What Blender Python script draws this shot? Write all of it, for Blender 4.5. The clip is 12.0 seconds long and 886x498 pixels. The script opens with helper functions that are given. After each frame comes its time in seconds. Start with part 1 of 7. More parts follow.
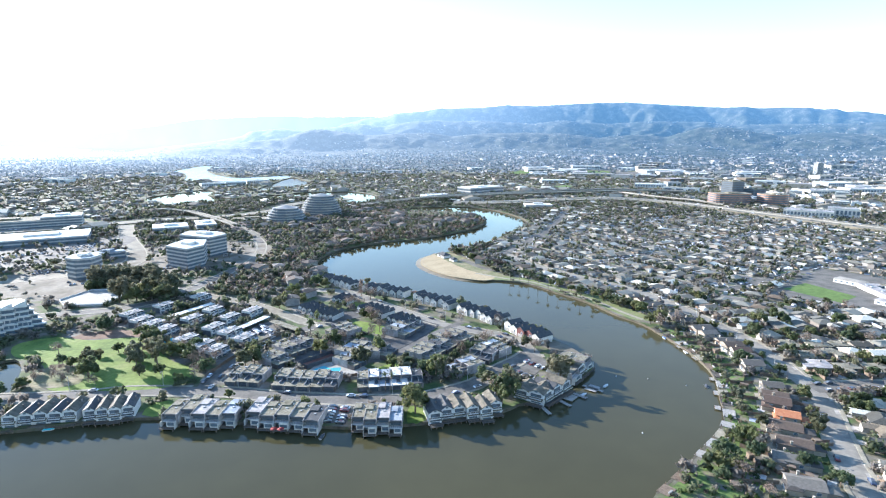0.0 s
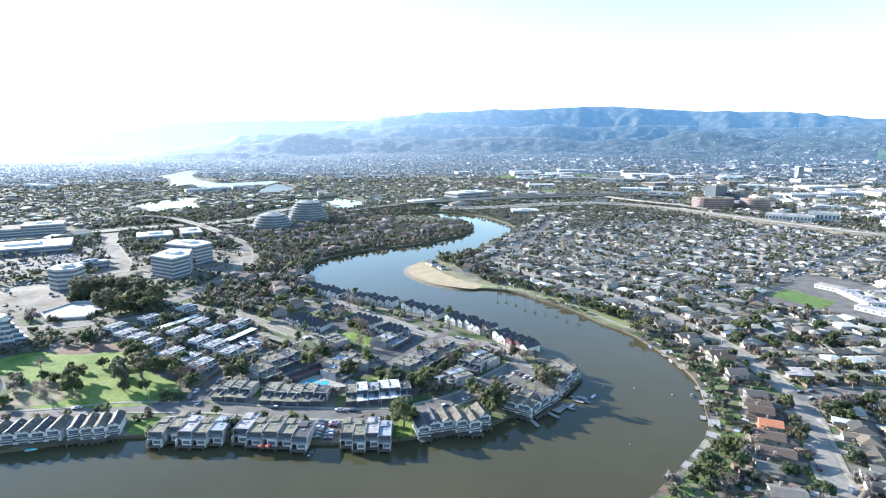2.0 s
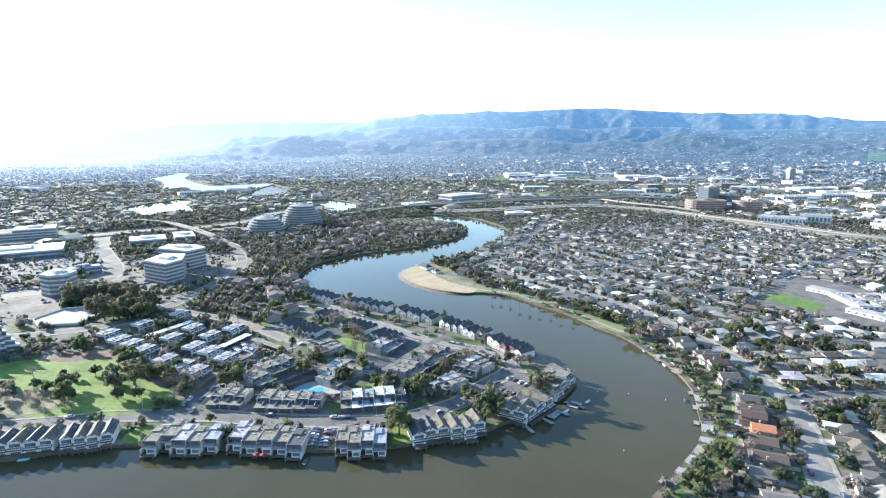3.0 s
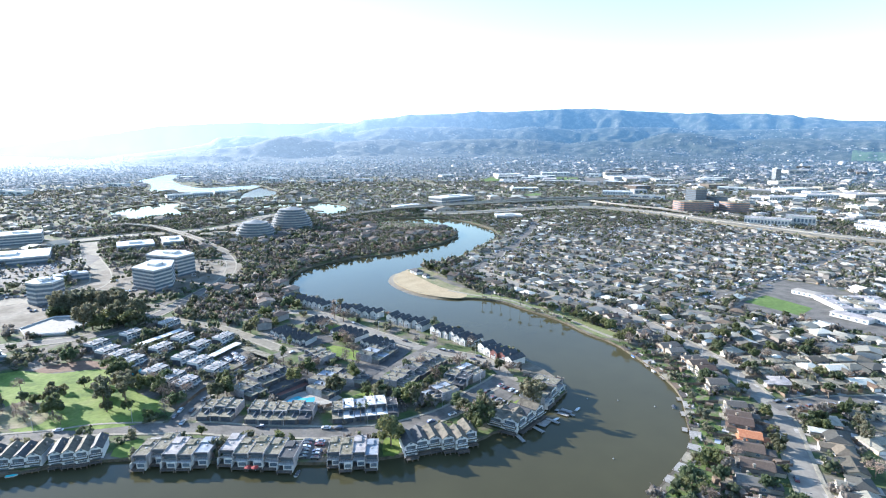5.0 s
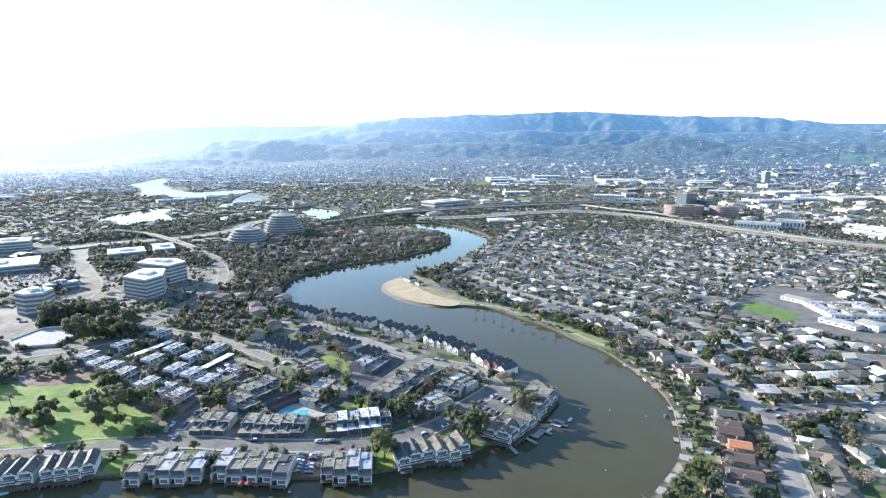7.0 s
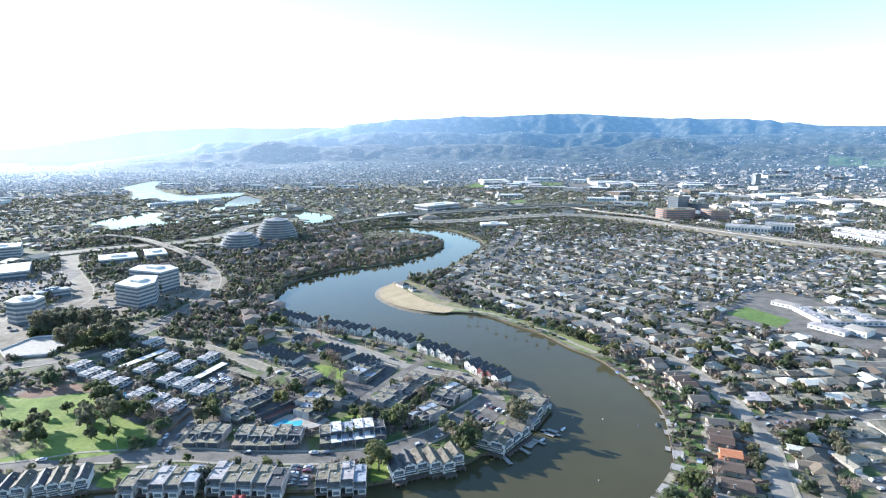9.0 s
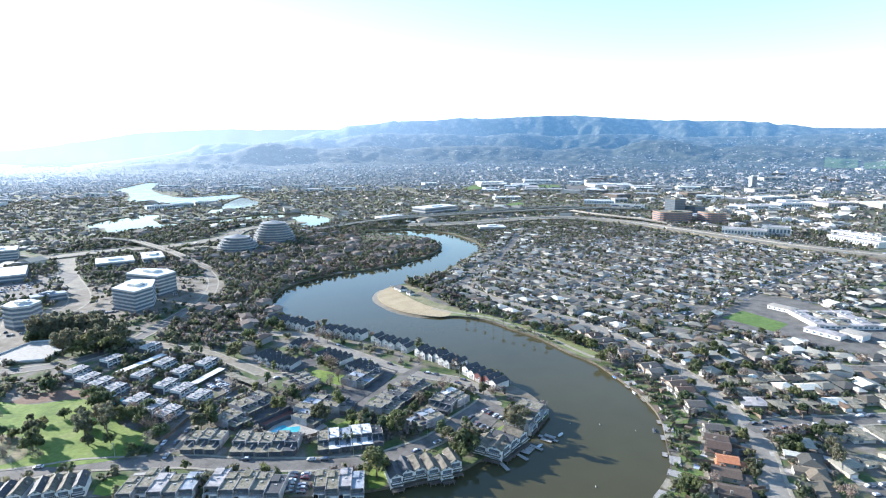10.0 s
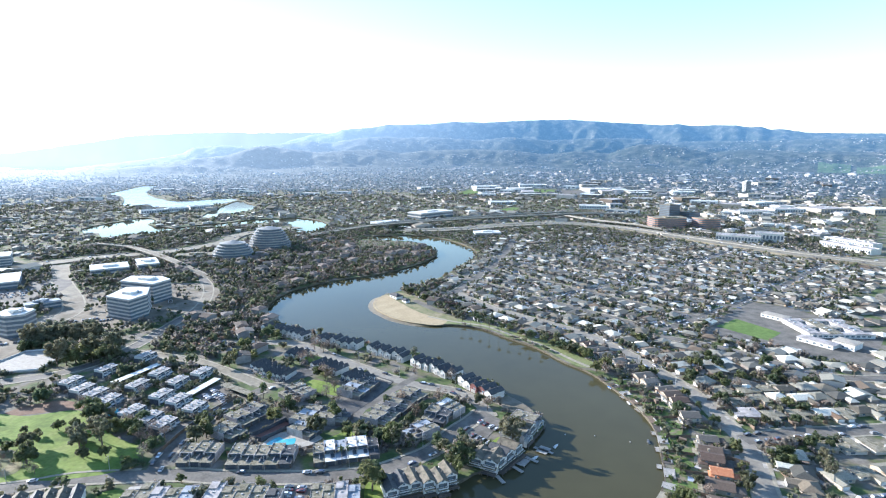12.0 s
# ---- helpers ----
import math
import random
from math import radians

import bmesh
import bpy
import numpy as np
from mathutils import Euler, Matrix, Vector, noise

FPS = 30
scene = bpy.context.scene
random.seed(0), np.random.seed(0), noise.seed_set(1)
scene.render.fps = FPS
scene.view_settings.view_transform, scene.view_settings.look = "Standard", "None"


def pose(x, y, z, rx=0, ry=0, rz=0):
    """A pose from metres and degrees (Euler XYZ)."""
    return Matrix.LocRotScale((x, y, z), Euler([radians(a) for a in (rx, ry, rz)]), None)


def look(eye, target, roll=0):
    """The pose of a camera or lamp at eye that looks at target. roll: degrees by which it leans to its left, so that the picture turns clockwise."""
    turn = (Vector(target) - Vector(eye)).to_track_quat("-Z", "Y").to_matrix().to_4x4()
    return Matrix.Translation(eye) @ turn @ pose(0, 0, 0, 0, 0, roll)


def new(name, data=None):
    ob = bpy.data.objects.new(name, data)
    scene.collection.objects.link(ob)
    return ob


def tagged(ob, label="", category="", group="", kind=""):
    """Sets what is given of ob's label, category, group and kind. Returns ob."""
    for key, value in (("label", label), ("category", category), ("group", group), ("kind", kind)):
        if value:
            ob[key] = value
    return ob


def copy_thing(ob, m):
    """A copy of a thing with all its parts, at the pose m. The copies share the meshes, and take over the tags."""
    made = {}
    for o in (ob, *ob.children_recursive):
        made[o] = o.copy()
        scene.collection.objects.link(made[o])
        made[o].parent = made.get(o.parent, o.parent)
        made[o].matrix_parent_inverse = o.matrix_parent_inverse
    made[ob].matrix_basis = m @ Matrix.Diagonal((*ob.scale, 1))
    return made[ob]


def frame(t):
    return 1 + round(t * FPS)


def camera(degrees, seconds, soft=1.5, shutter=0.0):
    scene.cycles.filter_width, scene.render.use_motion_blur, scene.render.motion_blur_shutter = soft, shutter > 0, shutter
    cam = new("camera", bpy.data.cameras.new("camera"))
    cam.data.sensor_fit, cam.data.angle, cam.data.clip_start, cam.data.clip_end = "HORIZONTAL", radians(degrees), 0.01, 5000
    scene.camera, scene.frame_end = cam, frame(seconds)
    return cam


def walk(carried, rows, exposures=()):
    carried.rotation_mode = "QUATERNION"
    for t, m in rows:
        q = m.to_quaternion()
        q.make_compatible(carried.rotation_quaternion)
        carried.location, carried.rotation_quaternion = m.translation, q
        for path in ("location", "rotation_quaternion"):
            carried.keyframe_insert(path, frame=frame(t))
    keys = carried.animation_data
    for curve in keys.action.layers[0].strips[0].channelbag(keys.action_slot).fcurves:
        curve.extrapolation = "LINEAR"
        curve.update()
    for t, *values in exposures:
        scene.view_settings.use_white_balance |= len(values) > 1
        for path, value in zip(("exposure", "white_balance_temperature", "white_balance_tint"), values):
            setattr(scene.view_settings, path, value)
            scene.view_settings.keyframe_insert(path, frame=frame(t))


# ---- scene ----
cam = camera(78.4, 12.0, soft=1.15)
PATH = [
    (0, (-0.014, -0.172, 124.787), (-0.0500, 19.4399, 120.8659), 0.11),
    (0.5, (-0.094, -0.119, 126.074), (-0.0081, 19.4923, 122.1525), 0.10),
    (1, (-0.164, -0.084, 127.368), (0.0333, 19.5326, 123.4741), 0.09),
    (1.5, (-0.226, -0.064, 128.669), (0.0867, 19.5572, 124.8070), 0.07),
    (2, (-0.280, -0.059, 129.977), (0.1489, 19.5695, 126.1632), 0.04),
    (2.5, (-0.327, -0.067, 131.291), (0.2170, 19.5653, 127.5151), 0.02),
    (3, (-0.368, -0.089, 132.610), (0.2706, 19.5438, 128.8485), -0.01),
    (5, (-0.490, -0.280, 137.923), (0.5076, 19.3357, 134.1531), -0.12),
    (5.5, (-0.514, -0.350, 139.257), (0.5593, 19.2654, 135.5026), -0.14),
    (6, (-0.537, -0.426, 140.591), (0.6132, 19.1867, 136.8445), -0.17),
    (6.5, (-0.560, -0.507, 141.925), (0.6587, 19.1068, 138.2076), -0.18),
    (7, (-0.585, -0.593, 143.259), (0.6861, 19.0232, 139.5702), -0.20),
    (9, (-0.709, -0.959, 148.570), (0.8098, 18.6469, 144.9233), -0.21),
    (9.5, (-0.752, -1.051, 149.889), (0.8040, 18.5563, 146.2669), -0.19),
    (10, (-0.800, -1.142, 151.202), (0.8120, 18.4654, 147.6037), -0.17),
    (10.5, (-0.856, -1.230, 152.510), (0.7972, 18.3792, 148.9387), -0.15),
    (11, (-0.919, -1.314, 153.811), (0.7802, 18.2982, 150.2775), -0.11),
    (11.5, (-0.992, -1.393, 155.104), (0.7487, 18.2200, 151.5963), -0.06),
    (12, (-1.074, -1.466, 156.390), (0.7054, 18.1465, 152.8991), -0.01),
]
EXPOSURE, KELVIN, TINT = 1.73, 5680, 11
walk(cam, [(t, look(eye, target, roll)) for t, eye, target, roll in PATH], [(0, EXPOSURE + .14, KELVIN, TINT), (5, EXPOSURE + .1, KELVIN, TINT), (9, EXPOSURE, KELVIN, TINT), (12, EXPOSURE - .03, KELVIN, TINT)])

# ---- sun and sky ----
SUN_AZ, SUN_EL = radians(-57), radians(18.5)   # bearing from +y towards +x, height
world = bpy.data.worlds.new("world")
scene.world = world
world.use_nodes = True
wn, wl = world.node_tree.nodes, world.node_tree.links
sky = wn.new("ShaderNodeTexSky")
sky.sky_type, sky.sun_disc = "NISHITA", False
sky.sun_elevation, sky.sun_rotation = SUN_EL, SUN_AZ
sky.air_density, sky.dust_density, sky.ozone_density = 1.2, 0.05, 2.4
wn["Background"].inputs["Strength"].default_value = 0.12
wl.new(sky.outputs[0], wn["Background"].inputs["Color"])
sun_way = Vector((math.sin(SUN_AZ) * math.cos(SUN_EL), math.cos(SUN_AZ) * math.cos(SUN_EL), math.sin(SUN_EL)))
sun = new("sun", bpy.data.lights.new("sun", "SUN"))
sun.data.energy, sun.data.angle, sun.data.color = 5.0, radians(0.6), (1.0, 0.9, 0.77)
sun.matrix_world = look(sun_way * 300, (0, 0, 0))


# ---- materials ----
def material(name, colors, scale=0.5, rough=0.85, metal=0.0, spec=0.3, bump=0.0, bump_scale=6.0, pick="", fine=0.25, translucent=0.0, emit=None):
    """A node material: colours mixed by noise at two scales, or picked by object ("object") or mesh island ("island")."""
    m = bpy.data.materials.new(name)
    m.use_nodes = True
    n, l = m.node_tree.nodes, m.node_tree.links
    b = n["Principled BSDF"]
    geo = n.new("ShaderNodeNewGeometry")
    noise_tex = n.new("ShaderNodeTexNoise")
    noise_tex.inputs["Scale"].default_value, noise_tex.inputs["Detail"].default_value = scale, 4
    l.new(geo.outputs["Position"], noise_tex.inputs["Vector"])
    ramp = n.new("ShaderNodeValToRGB")
    els = ramp.color_ramp.elements
    k = len(colors)
    lo, hi = (0.0, 1.0) if pick else (0.32, 0.68)
    while len(els) < k:
        els.new(0.5)
    for i, c in enumerate(colors):
        els[i].position = lo + (hi - lo) * i / max(k - 1, 1) if not pick else i / k
        els[i].color = (*c, 1)
    if pick:
        ramp.color_ramp.interpolation = "CONSTANT"
        src = geo.outputs["Random Per Island"] if pick == "island" else n.new("ShaderNodeObjectInfo").outputs["Random"]
        l.new(src, ramp.inputs[0])
    else:
        l.new(noise_tex.outputs["Fac"], ramp.inputs[0])
    grain = n.new("ShaderNodeTexNoise")
    grain.inputs["Scale"].default_value, grain.inputs["Detail"].default_value = (scale if pick else scale * 7), 6
    l.new(geo.outputs["Position"], grain.inputs["Vector"])
    span = n.new("ShaderNodeMapRange")
    span.inputs["From Min"].default_value, span.inputs["From Max"].default_value = 0.25, 0.75
    span.inputs["To Min"].default_value, span.inputs["To Max"].default_value = 1 - fine, 1 + fine
    l.new(grain.outputs["Fac"], span.inputs["Value"])
    mix = n.new("ShaderNodeMix")
    mix.data_type, mix.blend_type = "RGBA", "MULTIPLY"
    mix.inputs["Factor"].default_value = 1.0
    l.new(ramp.outputs["Color"], mix.inputs["A"])
    l.new(span.outputs["Result"], mix.inputs["B"])
    l.new(mix.outputs["Result"], b.inputs["Base Color"])
    b.inputs["Roughness"].default_value, b.inputs["Metallic"].default_value = rough, metal
    b.inputs["Specular IOR Level"].default_value = spec
    if bump:
        bt = n.new("ShaderNodeTexNoise")
        bt.inputs["Scale"].default_value = bump_scale
        l.new(geo.outputs["Position"], bt.inputs["Vector"])
        bn = n.new("ShaderNodeBump")
        bn.inputs["Strength"].default_value = bump
        l.new(bt.outputs["Fac"], bn.inputs["Height"])
        l.new(bn.outputs["Normal"], b.inputs["Normal"])
    if translucent:
        tr = n.new("ShaderNodeBsdfTranslucent")
        l.new(mix.outputs["Result"], tr.inputs["Color"])
        ms = n.new("ShaderNodeMixShader")
        ms.inputs[0].default_value = translucent
        l.new(b.outputs[0], ms.inputs[1])
        l.new(tr.outputs[0], ms.inputs[2])
        l.new(ms.outputs[0], n["Material Output"].inputs[0])
    if emit:
        b.inputs["Emission Color"].default_value = (*emit[:3], 1)
        b.inputs["Emission Strength"].default_value = emit[3]
    return m


M_GROUND = material("garden_ground", [(0.04, 0.06, 0.02), (0.07, 0.10, 0.03), (0.105, 0.1, 0.06), (0.145, 0.13, 0.105), (0.18, 0.165, 0.14)], 0.07, 0.95, bump=0.3)
M_LAWN = material("lawn", [(0.1, 0.152, 0.026), (0.16, 0.222, 0.04), (0.205, 0.245, 0.066)], 0.07, 0.9, bump=0.4, translucent=0.15)
M_VERGE = material("dull_winter_grass", [(0.11, 0.135, 0.05), (0.155, 0.175, 0.07), (0.18, 0.18, 0.095)], 0.1, 0.95, bump=0.3)
M_TURF = material("sports_turf", [(0.09, 0.15, 0.036), (0.13, 0.19, 0.05)], 0.05, 0.9, translucent=0.15)
M_SAND = material("sand", [(0.285, 0.222, 0.128), (0.36, 0.287, 0.175)], 0.08, 0.95, bump=0.2)
M_TAN = material("tan_stucco", [(0.26, 0.235, 0.195), (0.34, 0.31, 0.26)], 0.3, 0.9, fine=0.2)
M_WETSAND = material("wet_sand", [(0.13, 0.105, 0.065), (0.19, 0.155, 0.1)], 0.15, 0.5, spec=0.4)
M_BARK = material("bark_mulch", [(0.12, 0.07, 0.045), (0.19, 0.12, 0.08)], 0.2, 0.95)
M_DIRT = material("dry_earth", [(0.104, 0.092, 0.064), (0.168, 0.144, 0.108), (0.224, 0.2, 0.16)], 0.05, 0.95, bump=0.3)
M_ASPHALT = material("asphalt", [(0.085, 0.078, 0.066), (0.122, 0.112, 0.096), (0.155, 0.142, 0.121)], 0.12, 0.85, spec=0.3, fine=0.2)
M_FREEWAY = material("pale_roadway", [(0.156, 0.139, 0.104), (0.222, 0.197, 0.145)], 0.05, 0.85)
# paler than the plain asphalt, for the canal street and the spit road
M_STREET = material("pale_street_asphalt", [(0.19, 0.174, 0.145), (0.245, 0.226, 0.19)], 0.06, 0.9, spec=0.15, fine=0.2)
M_CONCRETE = material("concrete", [(0.27, 0.25, 0.215), (0.36, 0.335, 0.29)], 0.4, 0.85)
M_BANK = material("shore_bank", [(0.055, 0.046, 0.032), (0.1, 0.084, 0.06), (0.075, 0.075, 0.045)], 0.3, 0.95, bump=0.5, bump_scale=2)
M_PAVE = material("pavement_concrete", [(0.21, 0.19, 0.144), (0.294, 0.265, 0.202)], 0.4, 0.9)
M_LINE = material("road_paint", [(0.75, 0.74, 0.7), (0.8, 0.79, 0.75)], 2.0, 0.7)
M_STUCCO = material("white_stucco", [(0.47, 0.465, 0.45), (0.58, 0.57, 0.55)], 0.5, 0.85, fine=0.15)
M_WALLS = material("house_walls", [(0.399, 0.356, 0.282), (0.33, 0.275, 0.209), (0.499, 0.461, 0.392), (0.279, 0.247, 0.206), (0.37, 0.314, 0.239), (0.21, 0.176, 0.141)], 0.8, 0.85, pick="object", fine=0.12)
# Brown and grey siding, kept dark to hold the shade of front walls too.
M_TIMBER = material("siding_and_shaded_wall", [(0.115, 0.1, 0.088), (0.165, 0.148, 0.13), (0.23, 0.22, 0.205), (0.095, 0.078, 0.064), (0.185, 0.168, 0.15)], 0.6, 0.9, pick="object", fine=0.2)
M_PANEL = material("office_spandrel", [(0.3, 0.295, 0.28), (0.38, 0.37, 0.35)], 0.3, 0.7, fine=0.15)
M_PALEROOF = material("weathered_pale_roof", [(0.212, 0.197, 0.186), (0.292, 0.27, 0.257), (0.374, 0.342, 0.325)], 0.3, 0.8, fine=0.25)
M_CREAM = material("cream_stucco", [(0.43, 0.415, 0.38), (0.54, 0.52, 0.48)], 0.5, 0.85, fine=0.15)
M_TERRACE = material("grey_terrace_concrete", [(0.22, 0.22, 0.215), (0.3, 0.3, 0.29)], 0.3, 0.8, fine=0.15)
M_WALLS_FAR = material("far_walls", [(0.288, 0.258, 0.227), (0.39, 0.363, 0.335), (0.22, 0.198, 0.179), (0.162, 0.141, 0.124), (0.331, 0.298, 0.265)], 0.8, 0.85, pick="island", fine=0.1)
M_ROOFS = material("shingle_roofs", [(0.16, 0.15, 0.116), (0.1, 0.093, 0.073), (0.22, 0.207, 0.163), (0.15, 0.122, 0.086), (0.07, 0.067, 0.056), (0.3, 0.285, 0.228), (0.12, 0.082, 0.054), (0.19, 0.18, 0.144), (0.085, 0.075, 0.056), (0.5, 0.48, 0.4)], 1.2, 0.8, pick="object", fine=0.25, bump=0.3, bump_scale=3)
M_ROOFS_FAR = material("far_roofs", [(0.17, 0.16, 0.128), (0.105, 0.099, 0.081), (0.24, 0.226, 0.18), (0.15, 0.13, 0.095), (0.075, 0.072, 0.061), (0.52, 0.495, 0.408), (0.12, 0.09, 0.063), (0.2, 0.19, 0.155), (0.09, 0.082, 0.065), (0.27, 0.254, 0.204), (0.14, 0.131, 0.106), (0.4, 0.38, 0.314)], 1.0, 0.8, pick="island", fine=0.2)
M_ROOFS_BROWN = material("brown_roofs", [(0.07, 0.053, 0.042), (0.09, 0.068, 0.054), (0.065, 0.058, 0.05), (0.11, 0.085, 0.07), (0.13, 0.115, 0.1)], 1.0, 0.85, pick="island", fine=0.25)
M_GARDEN = material("garden_lawn_and_beds", [(0.05, 0.08, 0.025), (0.11, 0.16, 0.04), (0.09, 0.12, 0.04), (0.17, 0.14, 0.1), (0.13, 0.18, 0.05)], 0.16, 0.95, bump=0.3)
M_DRYGRASS = material("dry_grass", [(0.1, 0.12, 0.05), (0.17, 0.16, 0.08), (0.24, 0.2, 0.13)], 0.1, 0.95, bump=0.3)
M_ROOF_DARK = material("dark_shingles", [(0.042, 0.044, 0.048), (0.075, 0.074, 0.072)], 0.8, 0.75, bump=0.3, bump_scale=3)
M_ROOF_GREY = material("grey_brown_shingles", [(0.066, 0.058, 0.042), (0.115, 0.101, 0.075), (0.16, 0.139, 0.105)], 0.4, 0.85, bump=0.3, bump_scale=3)
M_GRAVEL = material("gravel_roof", [(0.095, 0.085, 0.055), (0.165, 0.15, 0.105), (0.215, 0.192, 0.145), (0.14, 0.135, 0.085)], 0.3, 0.95, bump=0.4, bump_scale=8, fine=0.55)
M_MEMBRANE = material("white_roof_membrane", [(0.48, 0.468, 0.435), (0.62, 0.605, 0.565)], 0.3, 0.6, fine=0.12)
M_TERRACOTTA = material("terracotta_tiles", [(0.36, 0.13, 0.06), (0.44, 0.2, 0.1)], 0.9, 0.8, bump=0.5, bump_scale=4)
M_BRICKRED = material("red_siding", [(0.12, 0.048, 0.044), (0.16, 0.066, 0.056)], 0.7, 0.85)
M_BRICK = material("brown_brick", [(0.27, 0.15, 0.1), (0.36, 0.2, 0.14)], 0.3, 0.9)
# The blue-grey base colour stands in for sky mirrored in the panes.
M_GLASS = material("window_glass", [(0.09, 0.115, 0.14), (0.13, 0.155, 0.18)], 0.3, 0.12, spec=0.6, fine=0.1)
M_BLUEROOF = material("worn_blue_coating", [(0.17, 0.2, 0.24), (0.3, 0.32, 0.34)], 0.35, 0.7)
M_WOOD = material("weathered_wood", [(0.12, 0.085, 0.06), (0.19, 0.145, 0.105)], 0.9, 0.9)
# Dark wood, its colour deepened further for the shade on the waterside decks.
M_DECK = material("dark_shaded_deck", [(0.065, 0.057, 0.05), (0.105, 0.092, 0.08)], 0.9, 0.85)
M_PALEWOOD = material("grey_dock_wood", [(0.24, 0.225, 0.2), (0.32, 0.305, 0.28)], 0.9, 0.9)
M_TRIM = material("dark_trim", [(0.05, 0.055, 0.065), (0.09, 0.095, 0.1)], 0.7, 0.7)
M_METAL = material("grey_metal", [(0.4, 0.41, 0.42), (0.5, 0.5, 0.5)], 1.5, 0.4, metal=0.7)
M_POOL = material("pool_water", [(0.07, 0.33, 0.4), (0.1, 0.4, 0.46)], 0.3, 0.08, spec=0.5)
M_COURT = material("red_court", [(0.15, 0.075, 0.06), (0.19, 0.1, 0.08)], 0.2, 0.9)
M_PAINTS = material("car_paint", [(0.6, 0.6, 0.6), (0.04, 0.04, 0.05), (0.25, 0.26, 0.28), (0.07, 0.07, 0.075), (0.05, 0.07, 0.13), (0.65, 0.65, 0.64), (0.38, 0.38, 0.39), (0.1, 0.1, 0.11), (0.16, 0.04, 0.035), (0.14, 0.13, 0.12)], 2, 0.3, metal=0.2, spec=0.6, pick="object", fine=0.03)
M_TYRE = material("tyre_rubber", [(0.02, 0.02, 0.02), (0.03, 0.03, 0.03)], 3, 0.9)
M_TRUNK = material("bark", [(0.1, 0.075, 0.05), (0.19, 0.15, 0.11)], 1.5, 0.95)
LEAF = [(0.090, 0.108, 0.050), (0.126, 0.144, 0.060), (0.118, 0.120, 0.067), (0.156, 0.162, 0.070), (0.102, 0.130, 0.066)]
M_LEAF = material("leaves", LEAF, 0.5, 0.65, pick="object", fine=0.45, translucent=0.52)
M_GUM = material("gum_leaves", [(0.144, 0.144, 0.090), (0.178, 0.168, 0.109), (0.132, 0.140, 0.094)], 0.5, 0.7, pick="object", fine=0.45, translucent=0.48)
M_TWIGS = material("bare_twigs", [(0.17, 0.13, 0.1), (0.24, 0.18, 0.14), (0.2, 0.16, 0.13)], 0.5, 0.9, pick="object", fine=0.3, translucent=0.15)
M_ROOFS_LOT = material("brown_tile_roofs", [(0.088, 0.06, 0.045), (0.105, 0.094, 0.08), (0.068, 0.06, 0.052), (0.135, 0.126, 0.108), (0.098, 0.072, 0.054), (0.155, 0.138, 0.115)], 1.2, 0.8, pick="object", fine=0.25, bump=0.3, bump_scale=3)
M_PALM = material("palm_fronds", [(0.05, 0.07, 0.02), (0.08, 0.1, 0.035)], 0.8, 0.6, translucent=0.2)


def water_material():
    m = material("lagoon_water", [(0.05, 0.046, 0.023), (0.061, 0.056, 0.028)], 0.01, 0.06, spec=0.25, fine=0.05)
    n, l = m.node_tree.nodes, m.node_tree.links
    geo = n.new("ShaderNodeNewGeometry")
    fine, broad, add = n.new("ShaderNodeTexNoise"), n.new("ShaderNodeTexNoise"), n.new("ShaderNodeMath")
    fine.inputs["Scale"].default_value, broad.inputs["Scale"].default_value = 0.9, 0.05
    l.new(geo.outputs["Position"], fine.inputs["Vector"])
    l.new(geo.outputs["Position"], broad.inputs["Vector"])
    add.operation = "MULTIPLY_ADD"
    add.inputs[1].default_value = 0.5
    l.new(fine.outputs["Fac"], add.inputs[0])
    l.new(broad.outputs["Fac"], add.inputs[2])
    bn = n.new("ShaderNodeBump")
    bn.inputs["Strength"].default_value, bn.inputs["Distance"].default_value = 0.06, 0.25
    l.new(add.outputs[0], bn.inputs["Height"])
    l.new(bn.outputs["Normal"], n["Principled BSDF"].inputs["Normal"])
    n["Principled BSDF"].inputs["IOR"].default_value = 1.33
    return m


M_WATER = water_material()
# The pale base colour stands in for sky glare on ruffled water.
M_POND = material("ruffled_pond_glare", [(0.24, 0.24, 0.23), (0.3, 0.3, 0.28)], 0.02, 0.25, spec=1.0, fine=0.1)


# ---- mesh helpers ----
class Soup:
    """Collects faces with material slots and becomes one mesh."""

    def __init__(self):
        self.v, self.f, self.i, self.mats = [], [], [], []

    def slot(self, mat):
        if mat not in self.mats:
            self.mats.append(mat)
        return self.mats.index(mat)

    def add(self, verts, faces, mat):
        base, s = len(self.v), self.slot(mat)
        self.v.extend(tuple(p) for p in verts)
        for f in faces:
            self.f.append([base + k for k in f])
            self.i.append(s)
        return self

    def box(self, x0, y0, z0, x1, y1, z1, mat, m=None):
        c = [(x, y, z) for z in (z0, z1) for y in (y0, y1) for x in (x0, x1)]
        if m is not None:
            c = [m @ Vector(p) for p in c]
        return self.add(c, [(0, 2, 3, 1), (4, 5, 7, 6), (0, 1, 5, 4), (2, 6, 7, 3), (0, 4, 6, 2), (1, 3, 7, 5)], mat)

    def prism(self, ring, z0, z1, mat, top=None):
        n = len(ring)
        verts = [(x, y, z0) for x, y in ring] + [(x, y, z1) for x, y in ring]
        self.add(verts, [(k, (k + 1) % n, n + (k + 1) % n, n + k) for k in range(n)], mat)
        return self.add([(x, y, z1) for x, y in ring], [tuple(range(n))], top or mat)

    def mesh(self, name):
        me = bpy.data.meshes.new(name)
        me.from_pydata(self.v, [], self.f)
        for mat in self.mats:
            me.materials.append(mat)
        if len(self.mats) > 1:
            me.polygons.foreach_set("material_index", self.i)
        me.update()
        return me


def part(name, soup, parent=None, label=""):
    ob = new(name, soup.mesh(name))
    ob.parent = parent
    return tagged(ob, label) if label else ob


